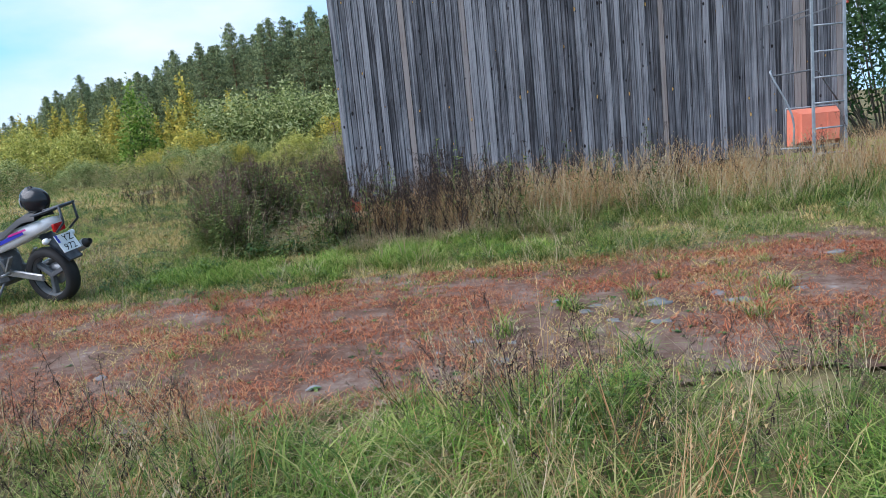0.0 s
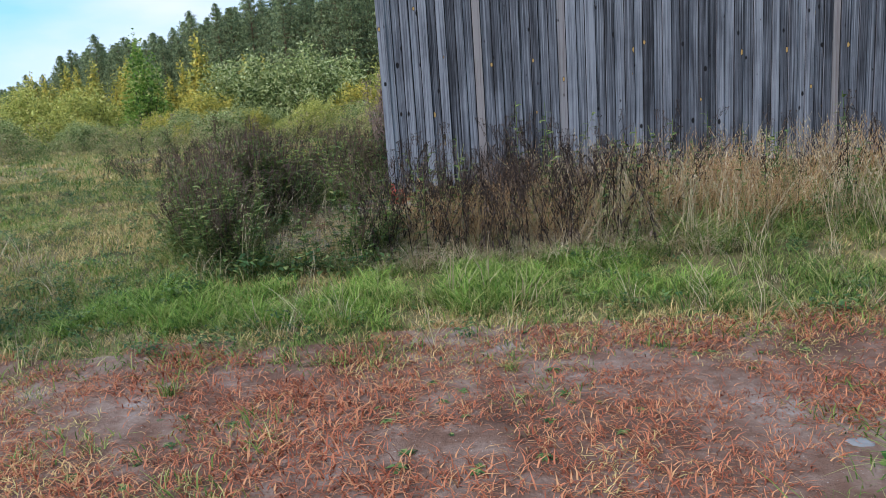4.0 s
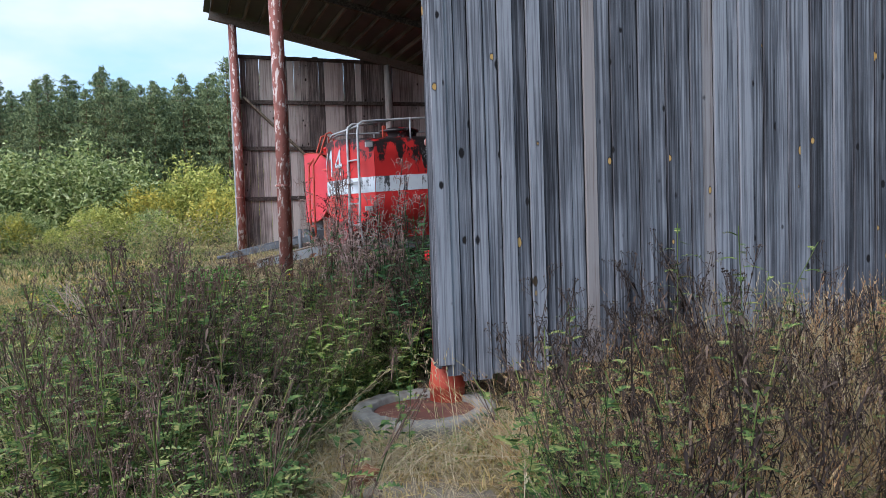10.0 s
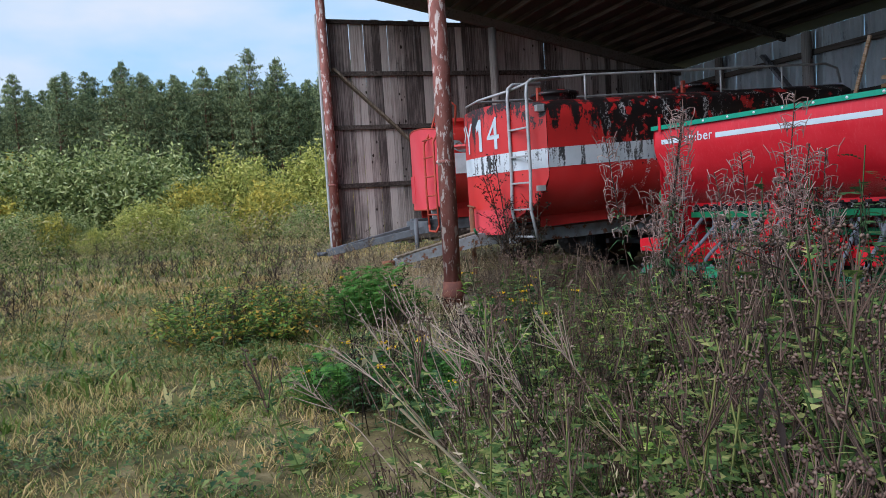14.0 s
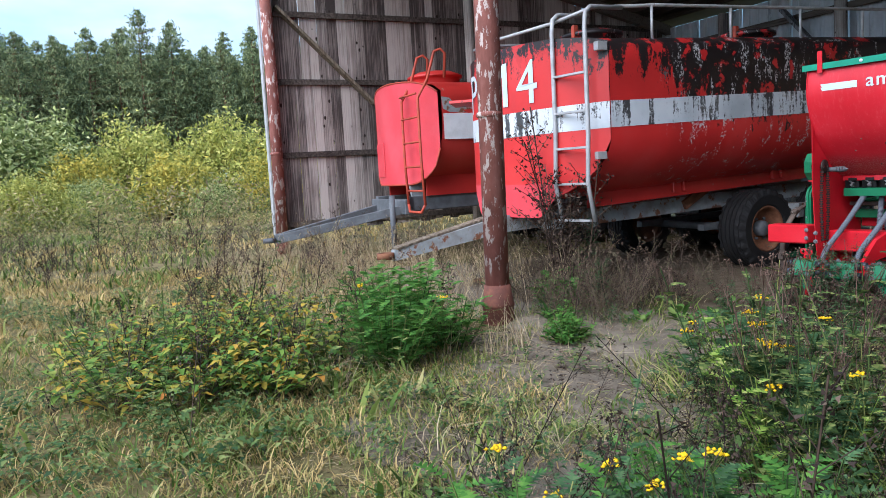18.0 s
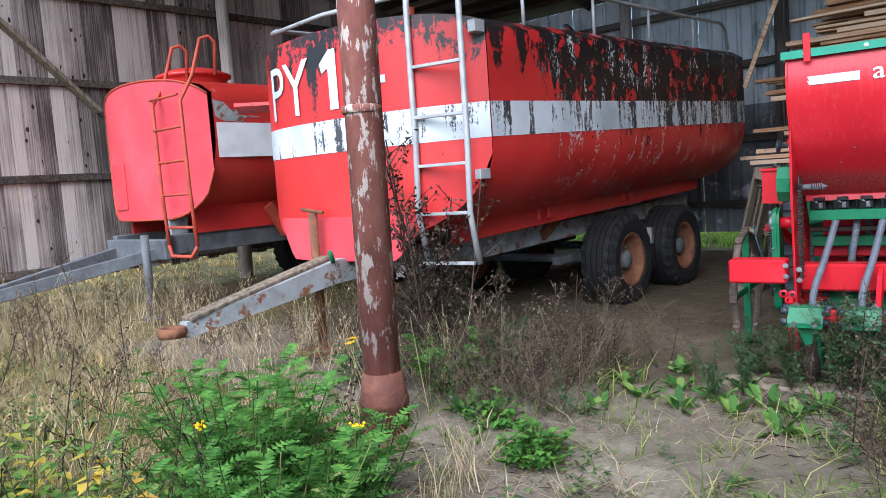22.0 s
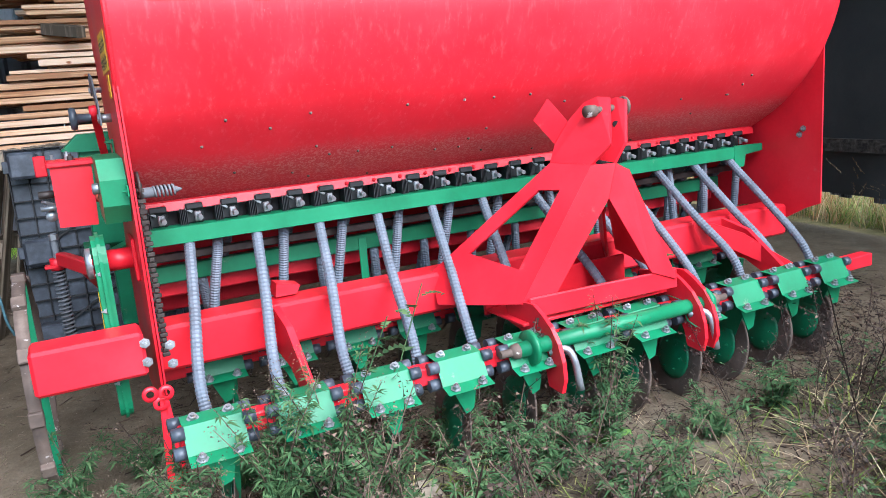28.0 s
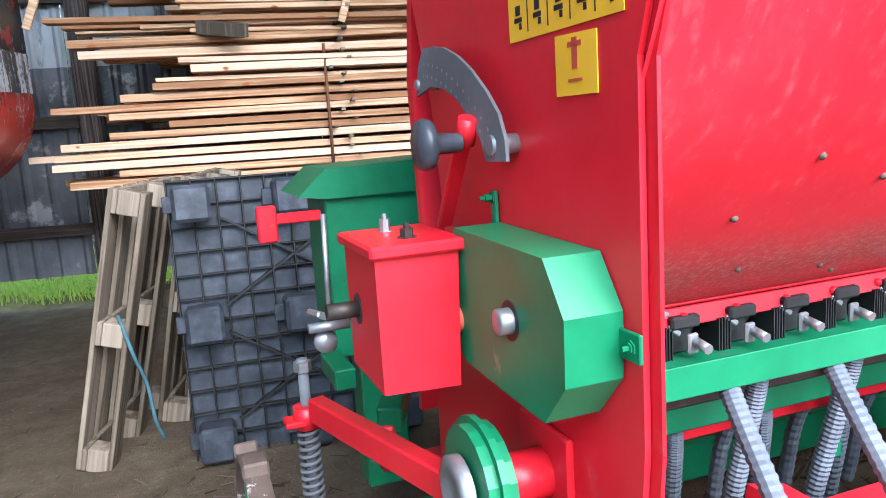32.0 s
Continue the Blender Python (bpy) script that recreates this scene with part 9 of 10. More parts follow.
scatter("field_weeds", "low dark weeds scattered in the field", "weeds", F_WEED, T_MUG, sample(260, -8, -2.2, 17.5, 27, lambda x, y: patchy(x, y, 0.5, 1) > 0), 0.5, 1.0, seed=27)

# around and inside the open front
scatter("front_grass", "sparse pale grass before the shed", "grass", F_DRY, T_DRY, sample(330, -3.4, -1.4, 16.2, 24.5, lambda x, y: (patchy(x, y, 0.9) > 0.1 and y > 17.2) or y > 18.3), 0.3, 0.8, seed=28)
scatter("front_grass", "sparse green grass before the shed", "grass", F_GRASS, T_SHORT, sample(700, -4.3, -1.3, 14.8, 24, lambda x, y: patchy(x, y, 0.8, 2) > -0.05), 0.6, 1.4, seed=29)


def ground_pts(n, x0, x1, y0, y1, ok=None):
    return [(x, y) for x, y in ((rp.uniform(x0, x1), rp.uniform(y0, y1)) for i in range(n)) if ok is None or ok(x, y)]


scatter("dead_mugwort", "dead brown mugwort by the tank trailer", "weeds", F_SEED, T_MUG, ground_pts(100, -1.4, -0.3, 17.5, 18.7), 0.38, 0.8, seed=40)
edge = lambda x, y: x > -1.42 and (x + 1.52) ** 2 + (y - 11.55) ** 2 > 0.3 and x < -0.75 + 0.3 * patchy(x, y, 1.2, 41)
scatter("green_weeds", "green tansy along the open side of the shed", "weeds", F_MUG, T_WEED, ground_pts(420, -1.45, 0.2, 11.9, 14.2, edge), 0.8, 1.45, seed=37)
scatter("dead_weeds", "dark dead stalks along the open side of the shed", "weeds", F_WEED, T_TANSY + T_MUG, ground_pts(300, -1.45, 0.2, 11.9, 14.2, edge), 0.7, 1.25, seed=38)
scatter("dry_grass", "straw along the open side of the shed", "grass", F_DRY, T_MAT, ground_pts(160, -1.45, 0.2, 11.8, 14.2, edge), 0.4, 0.8, seed=39)
scatter("dead_mugwort", "dark seedy weeds in front of the drill", "weeds", F_WEED, T_MUG, ground_pts(150, -1.35, 0.15, 13.4, 17.2, lambda x, y: x > -1.25 + 0.5 * smooth01(16.0, 16.9, y) and not (y > 16.75 and x > -0.3)), 0.4, 0.75, seed=41)
scatter("dead_mugwort", "dead weeds under the drawbars", "weeds", F_SEED, T_MUG, ground_pts(90, -2.3, -0.3, 19.0, 24.0), 0.5, 0.9, seed=42)
scatter("green_weeds", "dark green weeds in front of the drill", "weeds", F_MUG, T_WEED, ground_pts(110, -1.4, 0.0, 13.2, 16.9), 0.25, 0.5, seed=43)
scatter("front_grass", "dry grass under the drawbars", "grass", F_DRY, T_SEED + T_DRY, ground_pts(230, -2.5, -0.4, 18.2, 24.2), 0.5, 0.8, seed=44)
scatter("front_grass", "grass in front of the drill", "grass", F_GRASS, T_GREEN, ground_pts(110, -1.9, -0.3, 13.2, 16.6), 0.5, 0.9, seed=45)
scatter("front_grass", "dry grass in front of the drill", "grass", F_DRY, T_DRY, ground_pts(45, -1.9, -0.2, 13.2, 16.8), 0.4, 0.7, seed=46)
scatter("dead_mugwort", "dead weed growing through the ladder", "weeds", F_WEED, T_MUG, ground_pts(12, -0.75, -0.35, 18.75, 19.15), 1.3, 1.9, seed=47)
scatter("green_weeds", "mugwort shoot growing through the drill", "weeds", F_MUG, T_WEED, [(0.0, 16.35), (0.05, 16.28), (-0.05, 16.2), (0.1, 16.4), (0.55, 14.95)], 0.9, 1.15, seed=48)
scatter("strip_of_grass", "yellow-green grass behind the shed, outdoor glare put into its colour", "grass", F_SUNLIT, T_GREEN, ground_pts(1400, 6.55, 9.5, 12.5, 24.5), 0.7, 1.1, seed=49)


T_LITTER = []
for i in range(6):
    t = Tris()
    for k in range(16):
        a, r, b, ln = rp.uniform(0, 6.283), 0.3 * math.sqrt(rp.uniform(0, 1)), rp.uniform(0, 6.283), rp.uniform(0.015, 0.09)
        c = Vector((r * math.cos(a), r * math.sin(a), rp.uniform(0.006, 0.014)))
        t.stick(c, c + Vector((math.cos(b) * ln, math.sin(b) * ln, rp.uniform(-0.004, 0.012))), rp.uniform(0.001, 0.003))
    T_LITTER.append(t)
scatter("litter", "straw and broken stalks littering bare sand", "litter", F_DRY, T_LITTER, ground_pts(700, -4.2, 0.3, 14.4, 19.2), 0.45, 0.9, lean=0.0, seed=70)
scatter("litter", "dark dead leaves and bits on bare sand", "litter", F_WEED, T_LITTER, ground_pts(900, -4.2, 0.5, 14.4, 19.4), 0.4, 0.85, lean=0.0, seed=71)
scatter("front_weeds", "small leafy weeds on bare sand", "weeds", F_FORB, T_FORB, ground_pts(260, -3.4, 0.2, 14.2, 18.4, lambda x, y: patchy(x, y, 1.4, 61) > -0.05), 0.5, 1.3, seed=103)
scatter("front_grass", "dry wisps on bare sand", "grass", F_DRY, T_SHORT + T_MAT, ground_pts(260, -3.4, 0.2, 14.2, 18.4, lambda x, y: patchy(x, y, 1.4, 62) > 0.0), 0.4, 0.9, seed=104)
scatter("litter", "straw and bits on the sand patch by the track", "litter", F_DRY, T_LITTER, ground_pts(110, -3.2, -1.6, 9.4, 10.9), 0.7, 1.2, lean=0.0, seed=72)
scatter("litter", "dark dead leaves and stalks under the drill", "litter", F_WEED, T_LITTER, ground_pts(700, -0.9, 1.6, 13.0, 16.9), 0.6, 1.1, lift=0.03, lean=0.0, seed=105)
scatter("dead_mugwort", "low dark dead weeds under the drill", "weeds", F_WEED, T_MUG, ground_pts(150, -0.9, 0.9, 13.0, 15.9), 0.2, 0.4, seed=106)
scatter("litter", "chips and straw on the dirt floor", "litter", F_SEED, T_LITTER, ground_pts(300, -0.5, 4.5, 17.0, 23.0), 0.7, 1.2, lift=0.03, lean=0.0, seed=73)
scatter("front_grass", "thin tufts on bare sand", "grass", F_GRASS, T_SHORT, ground_pts(420, -3.6, -0.6, 15.0, 18.6, lambda x, y: patchy(x, y, 1.6, 3) > 0.0), 0.6, 1.5, seed=74)

scatter("front_weeds", "dark seeding weeds along the shed front", "weeds", F_WEED, T_MUG, ground_pts(220, -1.5, 0.1, 13.4, 18.6, lambda x, y: not (x > -0.25 and y > 16.6) and patchy(x, y, 1.5, 5) > -0.2), 0.22, 0.5, seed=75)
scatter("front_weeds", "low green weeds along the shed front", "weeds", F_MUG, T_WEED, ground_pts(260, -1.5, 0.15, 13.4, 18.4, lambda x, y: not (x > -0.25 and y > 16.6) and patchy(x, y, 1.3, 6) > -0.2), 0.2, 0.45, seed=76)
scatter("front_grass", "tufts of grass along the shed front", "grass", F_GRASS, T_GREEN, ground_pts(260, -1.6, 0.1, 13.4, 18.6, lambda x, y: not (x > -0.25 and y > 16.6)), 0.35, 0.8, seed=77)

scatter("dead_mugwort", "dense brown dead mugwort before the shed floor", "weeds", F_SEED, T_MUG, ground_pts(170, -1.25, 0.3, 17.45, 19.0, lambda x, y: near_path(x, y) > 0.5 and x < 0.25 - 0.9 * smooth01(17.6, 18.6, y) + 0.5 * patchy(x, y, 1.5, 44)), 0.3, 0.6, seed=94)
scatter("dead_mugwort", "dark stalks among the brown mugwort", "weeds", F_WEED, T_MUG, ground_pts(120, -1.25, 0.2, 17.45, 19.0, lambda x, y: near_path(x, y) > 0.5 and x < 0.1 - 0.7 * smooth01(17.6, 18.6, y)), 0.3, 0.65, seed=95)

# ---- single plants ----
def plant(name, label, cat, x, y, pieces, group=""):
    p = thing(name, pose(x, y, gz(x, y), 0, 0, rnd.uniform(0, 360)), label, cat, group)
    for nm, t, mat in pieces:
        ob = new(nm, fast_mesh(nm, t.V, t.F, mat))
        ob.parent = p
        tagged(ob, kind="stuff")
    return p


def feathery(seed, n, h, spread, flowers=0):
    """A clump of shoots with feather-cut leaves, and yellow button heads if asked."""
    rs = np.random.RandomState(seed)
    st, lf, fl = Tris(), Tris(), Tris()
    for i in range(n):
        a, r = rs.uniform(0, 6.283), spread * math.sqrt(rs.uniform(0, 1))
        foot = Vector((math.cos(a) * r * 0.4, math.sin(a) * r * 0.4, 0))
        hh = h * rs.uniform(0.6, 1.1)
        top = Vector((math.cos(a) * r, math.sin(a) * r, hh))
        st.stick(foot, top, 0.004)
        m = int(hh / 0.03)
        for k in range(m):
            f = 0.15 + 0.85 * k / m
            b = k * 2.4 + i
            lf.pinnate(foot.lerp(top, f), (math.cos(b), math.sin(b), rs.uniform(0.3, 0.9)), rs.uniform(0.1, 0.17), 0.06, 7, 0.35)
        if i < flowers:
            for k in range(14):
                an, q = rs.uniform(0, 6.283), rs.uniform(0, 0.04)
                c = top + Vector((math.cos(an) * q, math.sin(an) * q, 0.06 + rs.uniform(-0.006, 0.006)))
                st.stick(top, c, 0.0013)
                fl.dot(c, 0.0085)
    return st, lf, fl


def leafy(seed, n, h, spread, ln, w):
    """A low shrub of plain leaves on short shoots."""
    rs = np.random.RandomState(seed)
    st, lf = Tris(), Tris()
    for i in range(n):
        a, r = rs.uniform(0, 6.283), spread * math.sqrt(rs.uniform(0, 1))
        top = Vector((math.cos(a) * r, math.sin(a) * r, h * rs.uniform(0.5, 1.1) * (1 - 0.4 * (r / spread) ** 2)))
        foot = top * 0.15
        foot.z = 0
        st.stick(foot, top, 0.003)
        for k in range(13):
            b, f = rs.uniform(0, 6.283), rs.uniform(0.3, 1.0)
            lf.leaf(foot.lerp(top, f), (math.cos(b), math.sin(b), rs.uniform(-0.2, 0.6)), ln * rs.uniform(0.6, 1.2), w, 0.3)
    return st, lf


def live_mugwort(seed, n, h, spread):
    """Arching shoots with narrow dark leaves and beaded seed spikes."""
    rs = np.random.RandomState(seed)
    st, lf, sd = Tris(), Tris(), Tris()
    for i in range(n):
        a, r = rs.uniform(0, 6.283), spread * math.sqrt(rs.uniform(0, 1))
        top = Vector((math.cos(a) * r, math.sin(a) * r, h * rs.uniform(0.6, 1.1)))
        mid = Vector((top.x * 0.3, top.y * 0.3, top.z * 0.6))
        st.stick((0, 0, 0), mid, 0.003).stick(mid, top, 0.002)
        for k in range(26):
            f, b = rs.uniform(0.25, 0.95), rs.uniform(0, 6.283)
            p = mid * (f / 0.6) if f < 0.6 else mid.lerp(top, (f - 0.6) / 0.4)
            for w in (-0.6, 0, 0.6):
                lf.leaf(p, (math.cos(b + w), math.sin(b + w), rs.uniform(-0.1, 0.6)), rs.uniform(0.025, 0.055), rs.uniform(0.006, 0.011), 0.3)
        for k in range(34):
            p = mid.lerp(top, rs.uniform(0.45, 1.12)) + Vector(rs.normal(size=3) * 0.014)
            sd.dot(p, rs.uniform(0.0015, 0.0035))
    return st, lf, sd


def dock(seed, n, ln):
    rs = np.random.RandomState(seed)
    lf = Tris()
    for i in range(n):
        a = i * 2.4 + rs.uniform(-0.4, 0.4)
        d = Vector((math.cos(a), math.sin(a), rs.uniform(0.7, 2.4))).normalized()
        L, w = ln * rs.uniform(0.45, 0.95), 0.03
        side = Vector((-math.sin(a), math.cos(a), 0))
        pts = []
        for t, ww in ((0.0, 0.12), (0.25, 0.25), (0.5, 0.95), (0.75, 0.85), (1.0, 0.08)):
            c = d * L * t - Vector((0, 0, 0.45 * L * t * t * (1 - d.z * 0.4)))
            wob = rs.uniform(-0.01, 0.01)
            pts.append((c + side * w * ww / 1.3 + Vector((0, 0, wob + 0.012 * ww)), c, c - side * w * ww / 1.3 + Vector((0, 0, -wob + 0.012 * ww))))
        V = [p for tri in pts for p in tri]
        F = []
        for k in range(4):
            for q in (0, 1):
                b0 = 3 * k + q
                F += [(b0, b0 + 1, b0 + 4), (b0, b0 + 4, b0 + 3)]
        lf.add(V, F)
    return lf


for i, (x, y, n, h, sp) in enumerate(((-2.62, 18.0, 50, 0.58, 0.5), (-2.9, 17.45, 36, 0.46, 0.42), (-2.4, 17.6, 22, 0.36, 0.34), (-3.5, 14.65, 30, 0.34, 0.36), (-3.0, 14.3, 30, 0.36, 0.36), (-2.75, 14.9, 14, 0.24, 0.26))):
    st, lf, fl = feathery(60 + i, n, h, sp, 1 if i else 0)
    plant("tansy", "bright green feathery tansy clump before the shed", "tansy", x, y, [("stalk", st, F_LEAF), ("foliage", lf, F_BRIGHT)] + ([("flower_head", fl, F_YELLOW)] if fl.V else []), "green tansy clumps")
for i, (x, y, n, h, sp, f) in enumerate(((-1.9, 15.3, 34, 0.55, 0.4, 8), (-2.1, 14.9, 16, 0.42, 0.28, 4), (-2.85, 14.4, 12, 0.36, 0.3, 2), (-3.4, 14.8, 14, 0.3, 0.3, 3), (-3.15, 13.9, 12, 0.34, 0.3, 2), (-1.2, 19.0, 8, 0.36, 0.2, 2))):
    st, lf, fl = feathery(80 + i, n, h, sp, f)
    plant("tansy", "flowering tansy with yellow button heads", "tansy", x, y, [("stalk", st, F_LEAF), ("foliage", lf, F_MUG), ("flower_head", fl, F_YELLOW)], "flowering tansy clumps")
for i, (x, y, n, h, sp) in enumerate(((-3.95, 18.0, 130, 0.52, 0.6), (-4.5, 17.5, 90, 0.44, 0.5), (-3.55, 18.5, 90, 0.46, 0.5), (-4.5, 18.4, 80, 0.42, 0.5), (-3.7, 17.2, 80, 0.34, 0.42), (-3.4, 17.9, 110, 0.46, 0.45), (-4.05, 17.45, 110, 0.44, 0.5))):
    st, lf = leafy(100 + i, int(n * 0.36), h * 1.2, sp, 0.085, 0.042)
    plant("autumn_shrub", "low shrub with green, yellow and orange leaves", "shrub", x, y, [("stalk", st, M_TWIG), ("foliage", lf, F_AUTUMN)], "low autumn shrubs")
scatter("dead_weeds", "dark dead stalks among the low shrubs", "weeds", F_WEED, T_TANSY + T_MUG, ground_pts(26, -4.9, -3.0, 16.6, 18.9), 0.4, 0.8, seed=99)
scatter("green_weeds", "leafy green weeds among the low shrubs", "weeds", F_LEAF, T_WEED, ground_pts(46, -4.9, -3.0, 16.4, 18.9), 0.5, 0.95, seed=100)
scatter("green_weeds", "green weeds by the trodden sand", "weeds", F_MUG, T_WEED, ground_pts(60, -3.6, -1.5, 13.9, 15.4), 0.3, 0.65, seed=101)
scatter("dead_weeds", "dark seeding weeds by the trodden sand", "weeds", F_WEED, T_MUG, ground_pts(90, -3.6, -1.3, 13.9, 15.6), 0.35, 0.75, seed=102)
for i, (x, y, n, h, sp) in enumerate(((-1.62, 17.3, 26, 0.2, 0.2), (-1.35, 17.75, 16, 0.2, 0.18))):
    st, lf = leafy(120 + i, n * 2, h, sp, 0.042, 0.034)
    plant("clover_clump", "small round-leaved bright green plant on sand", "plant", x, y, [("stalk", st, F_LEAF), ("foliage", lf, F_BRIGHT)], "round-leaved plants")
for i, (x, y, n, ln) in enumerate(((-0.85, 17.45, 9, 0.22), (-1.3, 18.0, 16, 0.3), (-1.1, 18.3, 10, 0.3), (-0.75, 16.45, 8, 0.2), (-1.0, 15.9, 10, 0.22), (0.9, 5.75, 8, 0.16), (-0.9, 15.2, 9, 0.22))):
    plant("dock_plant", "broad-leaved green dock growing in the dirt", "plant", x, y, [("foliage", dock(140 + i, n + 2, ln), F_DOCK)], "dock plants")


def sow_thistle(seed, n, ln):
    """A rosette of long toothed green leaves."""
    rs = np.random.RandomState(seed)
    lf = Tris()
    for i in range(n):
        a = i * 2.4 + rs.uniform(-0.4, 0.4)
        lf.pinnate((0, 0, rs.uniform(0.02, 0.2)), (math.cos(a), math.sin(a), rs.uniform(0.5, 1.5)), ln * rs.uniform(0.6, 1.2), ln * 0.42, 8, 0.5)
        lf.leaf((0, 0, 0.05), (math.cos(a), math.sin(a), rs.uniform(0.5, 1.5)), ln * rs.uniform(0.6, 1.1), ln * 0.16, 0.4)
    return lf


for i, (x, y) in enumerate(((-0.37, 19.11), (-0.65, 18.69), (-0.48, 18.61), (-1.02, 18.54), (-1.05, 18.32), (-0.74, 18.9), (-0.87, 18.31))):
    plant("sow_thistle", "bright green toothed-leaf thistle clump by the post", "plant", x, y, [("foliage", sow_thistle(500 + i, 16, 0.26), F_BRIGHT)], "green thistles")
for i, (x, y) in enumerate(((-0.41, 17.53), (-0.57, 17.34), (-0.35, 17.24), (-0.67, 17.08), (-0.46, 16.97), (-0.63, 16.81), (-0.44, 16.74), (-0.48, 16.58), (-0.31, 16.5), (-0.03, 17.39), (-0.77, 16.54), (-0.16, 16.94), (0.14, 15.35), (-0.5, 15.69), (-0.84, 15.87))):
    plant("dock_plant", "broad-leaved green dock growing in the dirt", "plant", x, y, [("foliage", dock(540 + i, 10, 0.26), F_DOCK)], "dock plants")
for i, (x, y) in enumerate(((0.48, 17.16), (0.61, 16.95), (0.18, 17.01), (0.41, 16.63), (0.14, 16.38), (0.08, 16.13), (0.27, 15.9), (0.11, 15.74), (0.05, 15.52), (0.15, 15.3), (-0.28, 15.32), (-0.3, 15.52), (-0.04, 15.63), (-0.13, 15.87), (-0.24, 16.22), (-0.42, 16.04), (-0.69, 15.47), (0.11, 16.75))):
    st, lf, sd = live_mugwort(560 + i, 10, 0.27, 0.2)
    plant("mugwort", "dark green mugwort with beaded seed spikes", "mugwort", x, y, [("stalk", st, F_SEED), ("foliage", lf, F_MUG), ("seed_spike", sd, F_SEED)], "green mugwort")


def fireweed(seed, h):
    """A tall gone-over stalk with curled pale seed pods."""
    rs = np.random.RandomState(seed)
    st, lf, pod = Tris(), Tris(), Tris()
    for i in range(4):
        a = rs.uniform(0, 6.283)
        top = Vector((math.cos(a) * 0.25, math.sin(a) * 0.25, h * rs.uniform(0.75, 1.05)))
        st.stick((0, 0, 0), top, 0.005)
        for k in range(70):
            f = rs.uniform(0.2, 0.72)
            b = rs.uniform(0, 6.283)
            lf.leaf(top * f, (math.cos(b), math.sin(b), rs.uniform(-0.2, 0.5)), rs.uniform(0.06, 0.11), 0.016, 0.5)
        for k in range(60):
            f, b = rs.uniform(0.6, 1.0), rs.uniform(0, 6.283)
            p0 = top * f
            d = Vector((math.cos(b), math.sin(b), 0.5)) * 0.04
            p1, p2, p3 = p0 + d, p0 + d * 1.7 + Vector((0, 0, -0.02)), p0 + d * 1.5 + Vector((0, 0, -0.055))
            pod.stick(p0, p1, 0.003).stick(p1, p2, 0.003).stick(p2, p3, 0.003)
            if k % 3 == 0:
                pod.stick(p2, p2 + d * 0.7 + Vector((0, 0, 0.03)), 0.003)
    return st, lf, pod


for i, (x, y, h) in enumerate(((-1.72, 14.02, 2.0), (-1.3, 13.5, 1.7), (-1.5, 13.9, 1.35), (-1.15, 13.35, 1.45), (-1.45, 13.3, 1.2))):
    st, lf, pod = fireweed(170 + i, h)
    plant("fireweed", "tall dead fireweed with curled pale seed pods", "fireweed", x, y, [("stalk", st, F_WEED), ("foliage", lf, F_MUG), ("seed_pod", pod, F_POD)], "dead fireweed")

for i, (x, y, n, h, sp) in enumerate(((-0.05, 16.5, 20, 0.56, 0.2), (-0.02, 16.32, 22, 0.62, 0.22), (-0.1, 16.72, 14, 0.42, 0.18), (0.15, 15.3, 9, 0.56, 0.12), (0.12, 14.6, 9, 0.24, 0.2), (-0.1, 15.8, 7, 0.26, 0.18), (-0.3, 16.9, 9, 0.4, 0.16), (0.0, 14.95, 8, 0.24, 0.16), (-0.45, 17.0, 8, 0.36, 0.15), (-0.2, 19.0, 9, 0.9, 0.16), (-0.4, 18.85, 7, 0.75, 0.14), (-0.75, 18.1, 14, 0.5, 0.22), (-0.35, 15.4, 9, 0.24, 0.2), (-0.55, 14.6, 10, 0.28, 0.24), (-0.75, 13.9, 14, 0.5, 0.24))):
    st, lf, sd = live_mugwort(400 + i, n, h, sp)
    plant("mugwort", "dark green mugwort with beaded seed spikes", "mugwort", x, y, [("stalk", st, F_SEED), ("foliage", lf, F_MUG), ("seed_spike", sd, F_SEED)], "green mugwort")

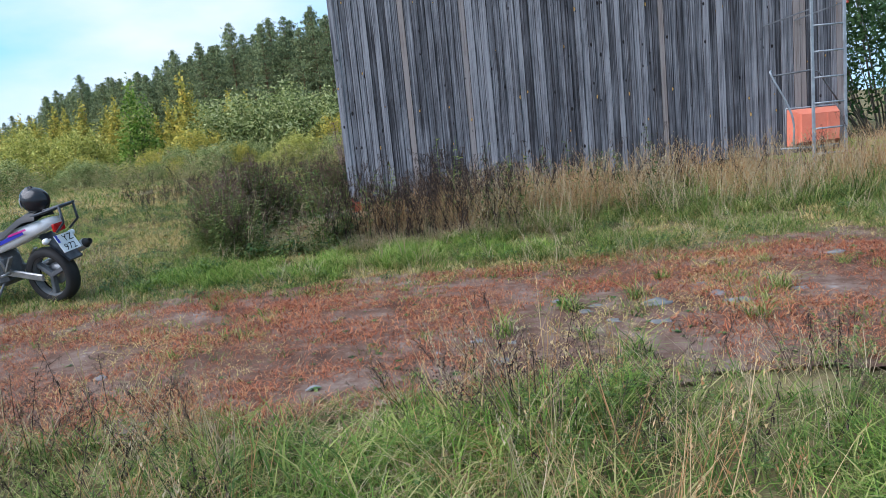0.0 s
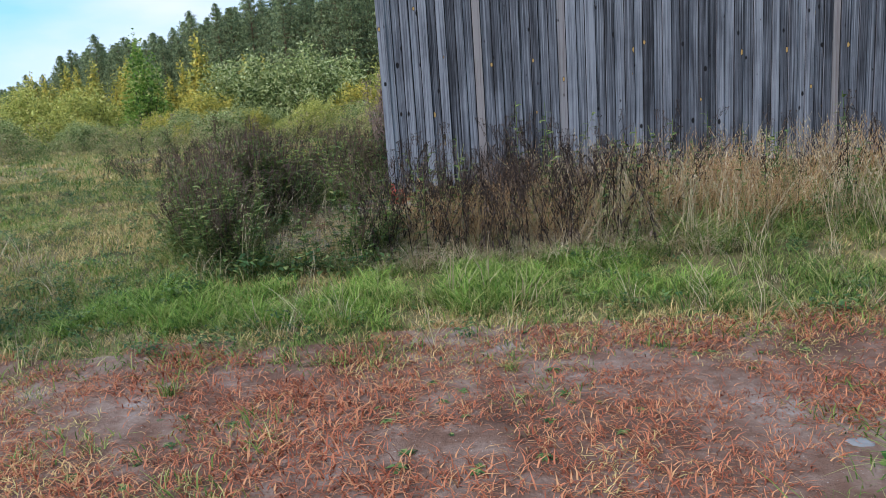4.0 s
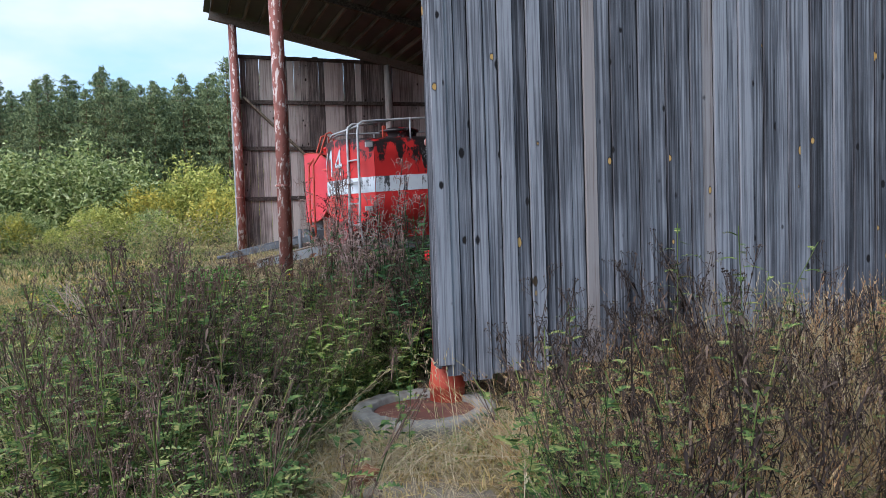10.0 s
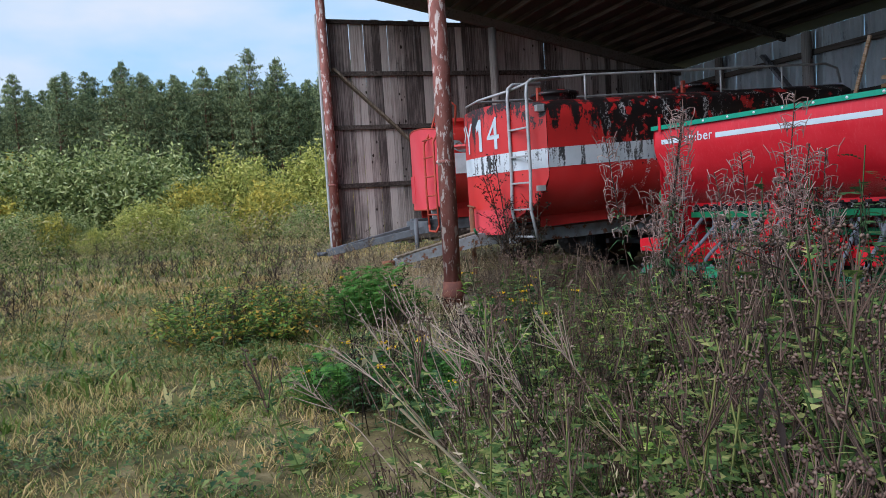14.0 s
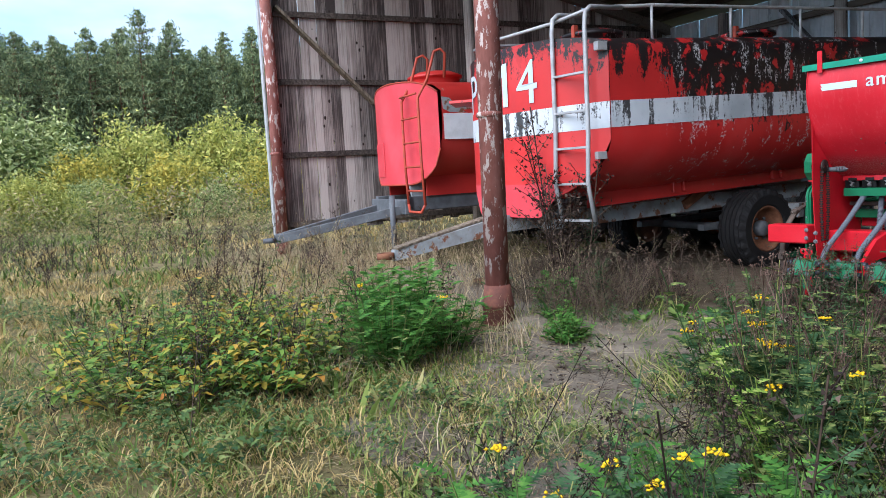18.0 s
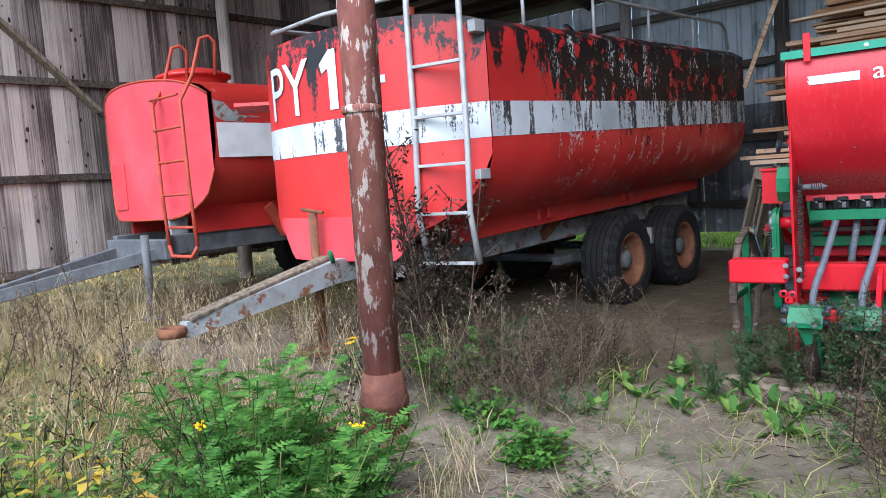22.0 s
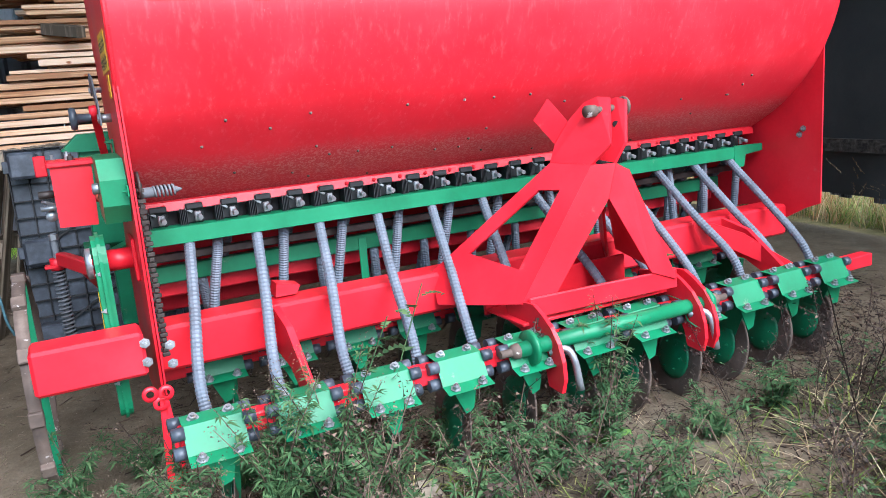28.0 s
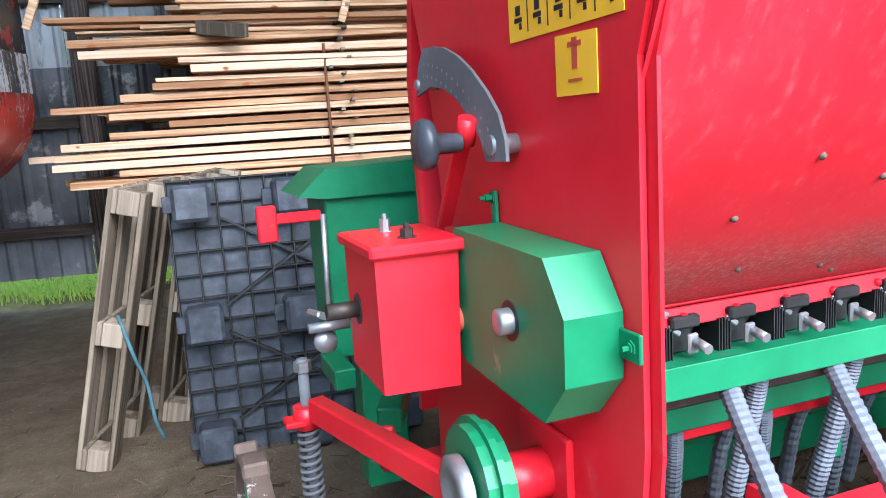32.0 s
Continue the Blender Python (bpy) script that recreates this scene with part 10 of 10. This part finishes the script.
# ---- stones on the track ----
for i, (x, y, s) in enumerate(((0.19, 5.03, 0.1), (0.06, 4.74, 0.07), (0.28, 4.49, 0.14), (-0.1, 4.87, 0.07), (0.88, 5.96, 0.1), (1.58, 5.5, 0.2), (2.16, 5.36, 0.2), (1.45, 5.0, 0.13), (3.57, 6.65, 0.16), (-2.48, 5.05, 0.1), (-0.87, 4.37, 0.08), (1.17, 5.14, 0.11), (2.12, 6.06, 0.1), (0.41, 4.91, 0.08), (1.14, 5.66, 0.1), (2.09, 5.62, 0.14), (2.3, 5.24, 0.1), (1.56, 5.75, 0.09), (1.03, 5.51, 0.12), (2.68, 5.51, 0.13), (-2.3, 10.15, 0.06), (-2.1, 10.3, 0.05))):
    rs = np.random.RandomState(200 + i)
    g, V = Geo(), []
    for j in range(7):
        th = math.pi * j / 6
        for k in range(12):
            ph = 6.28318 * k / 12
            d = Vector((math.sin(th) * math.cos(ph), math.sin(th) * math.sin(ph), math.cos(th)))
            r = 0.5 * s * (1 + 0.6 * noise.noise(d * 1.6 + Vector((i * 3.1, 0, 0))))
            V.append((d.x * r * 1.25, d.y * r * 0.9, max(-0.2, min(d.z, 0.62)) * r * 0.42))
    g.add(V, [(j * 12 + k, (j + 1) * 12 + k, (j + 1) * 12 + (k + 1) % 12, j * 12 + (k + 1) % 12) for j in range(6) for k in range(12)], True)
    single("stone", g, M_STONE, "half-buried grey field stone", "stone", pose(x, y, gz(x, y) + 0.016, 0, 0, rs.uniform(0, 360)), "stones on the track")
single("brick", Geo().box((0, 0, 0), (0.13, 0.1, 0.07), None, 0.008), M_RUST, "broken orange brick lying on sand", "brick", pose(-2.0, 10.75, gz(-2.0, 10.75) + 0.03, 5, 0, 30))

def at_wall(x, y):
    return (x + 1.42) ** 2 + (y - 11.55) ** 2 > 0.26


scatter("tall_dry_grass", "rusty matted dry grass at the foot of the wall", "grass", F_RUSTY, T_SEED + T_DRY, ground_pts(760, -1.3, 2.6, 9.6, 11.5, at_wall), 0.35, 0.65, lean=0.5, seed=90)
scatter("dry_grass", "matted straw round the concrete ring", "grass", F_DRY, T_MAT, ground_pts(420, -2.2, 0.2, 10.7, 11.75, at_wall), 0.4, 0.8, lean=0.4, seed=93)
scatter("dry_grass", "short dry grass round the concrete ring", "grass", F_OCHRE, T_SHORT, ground_pts(260, -2.2, -0.8, 10.8, 12.2, at_wall), 0.6, 1.2, seed=91)
scatter("green_weeds", "small green weeds round the concrete ring", "weeds", F_LEAF, T_WEED, ground_pts(34, -2.1, -0.8, 10.7, 11.3, at_wall), 0.15, 0.32, seed=92)
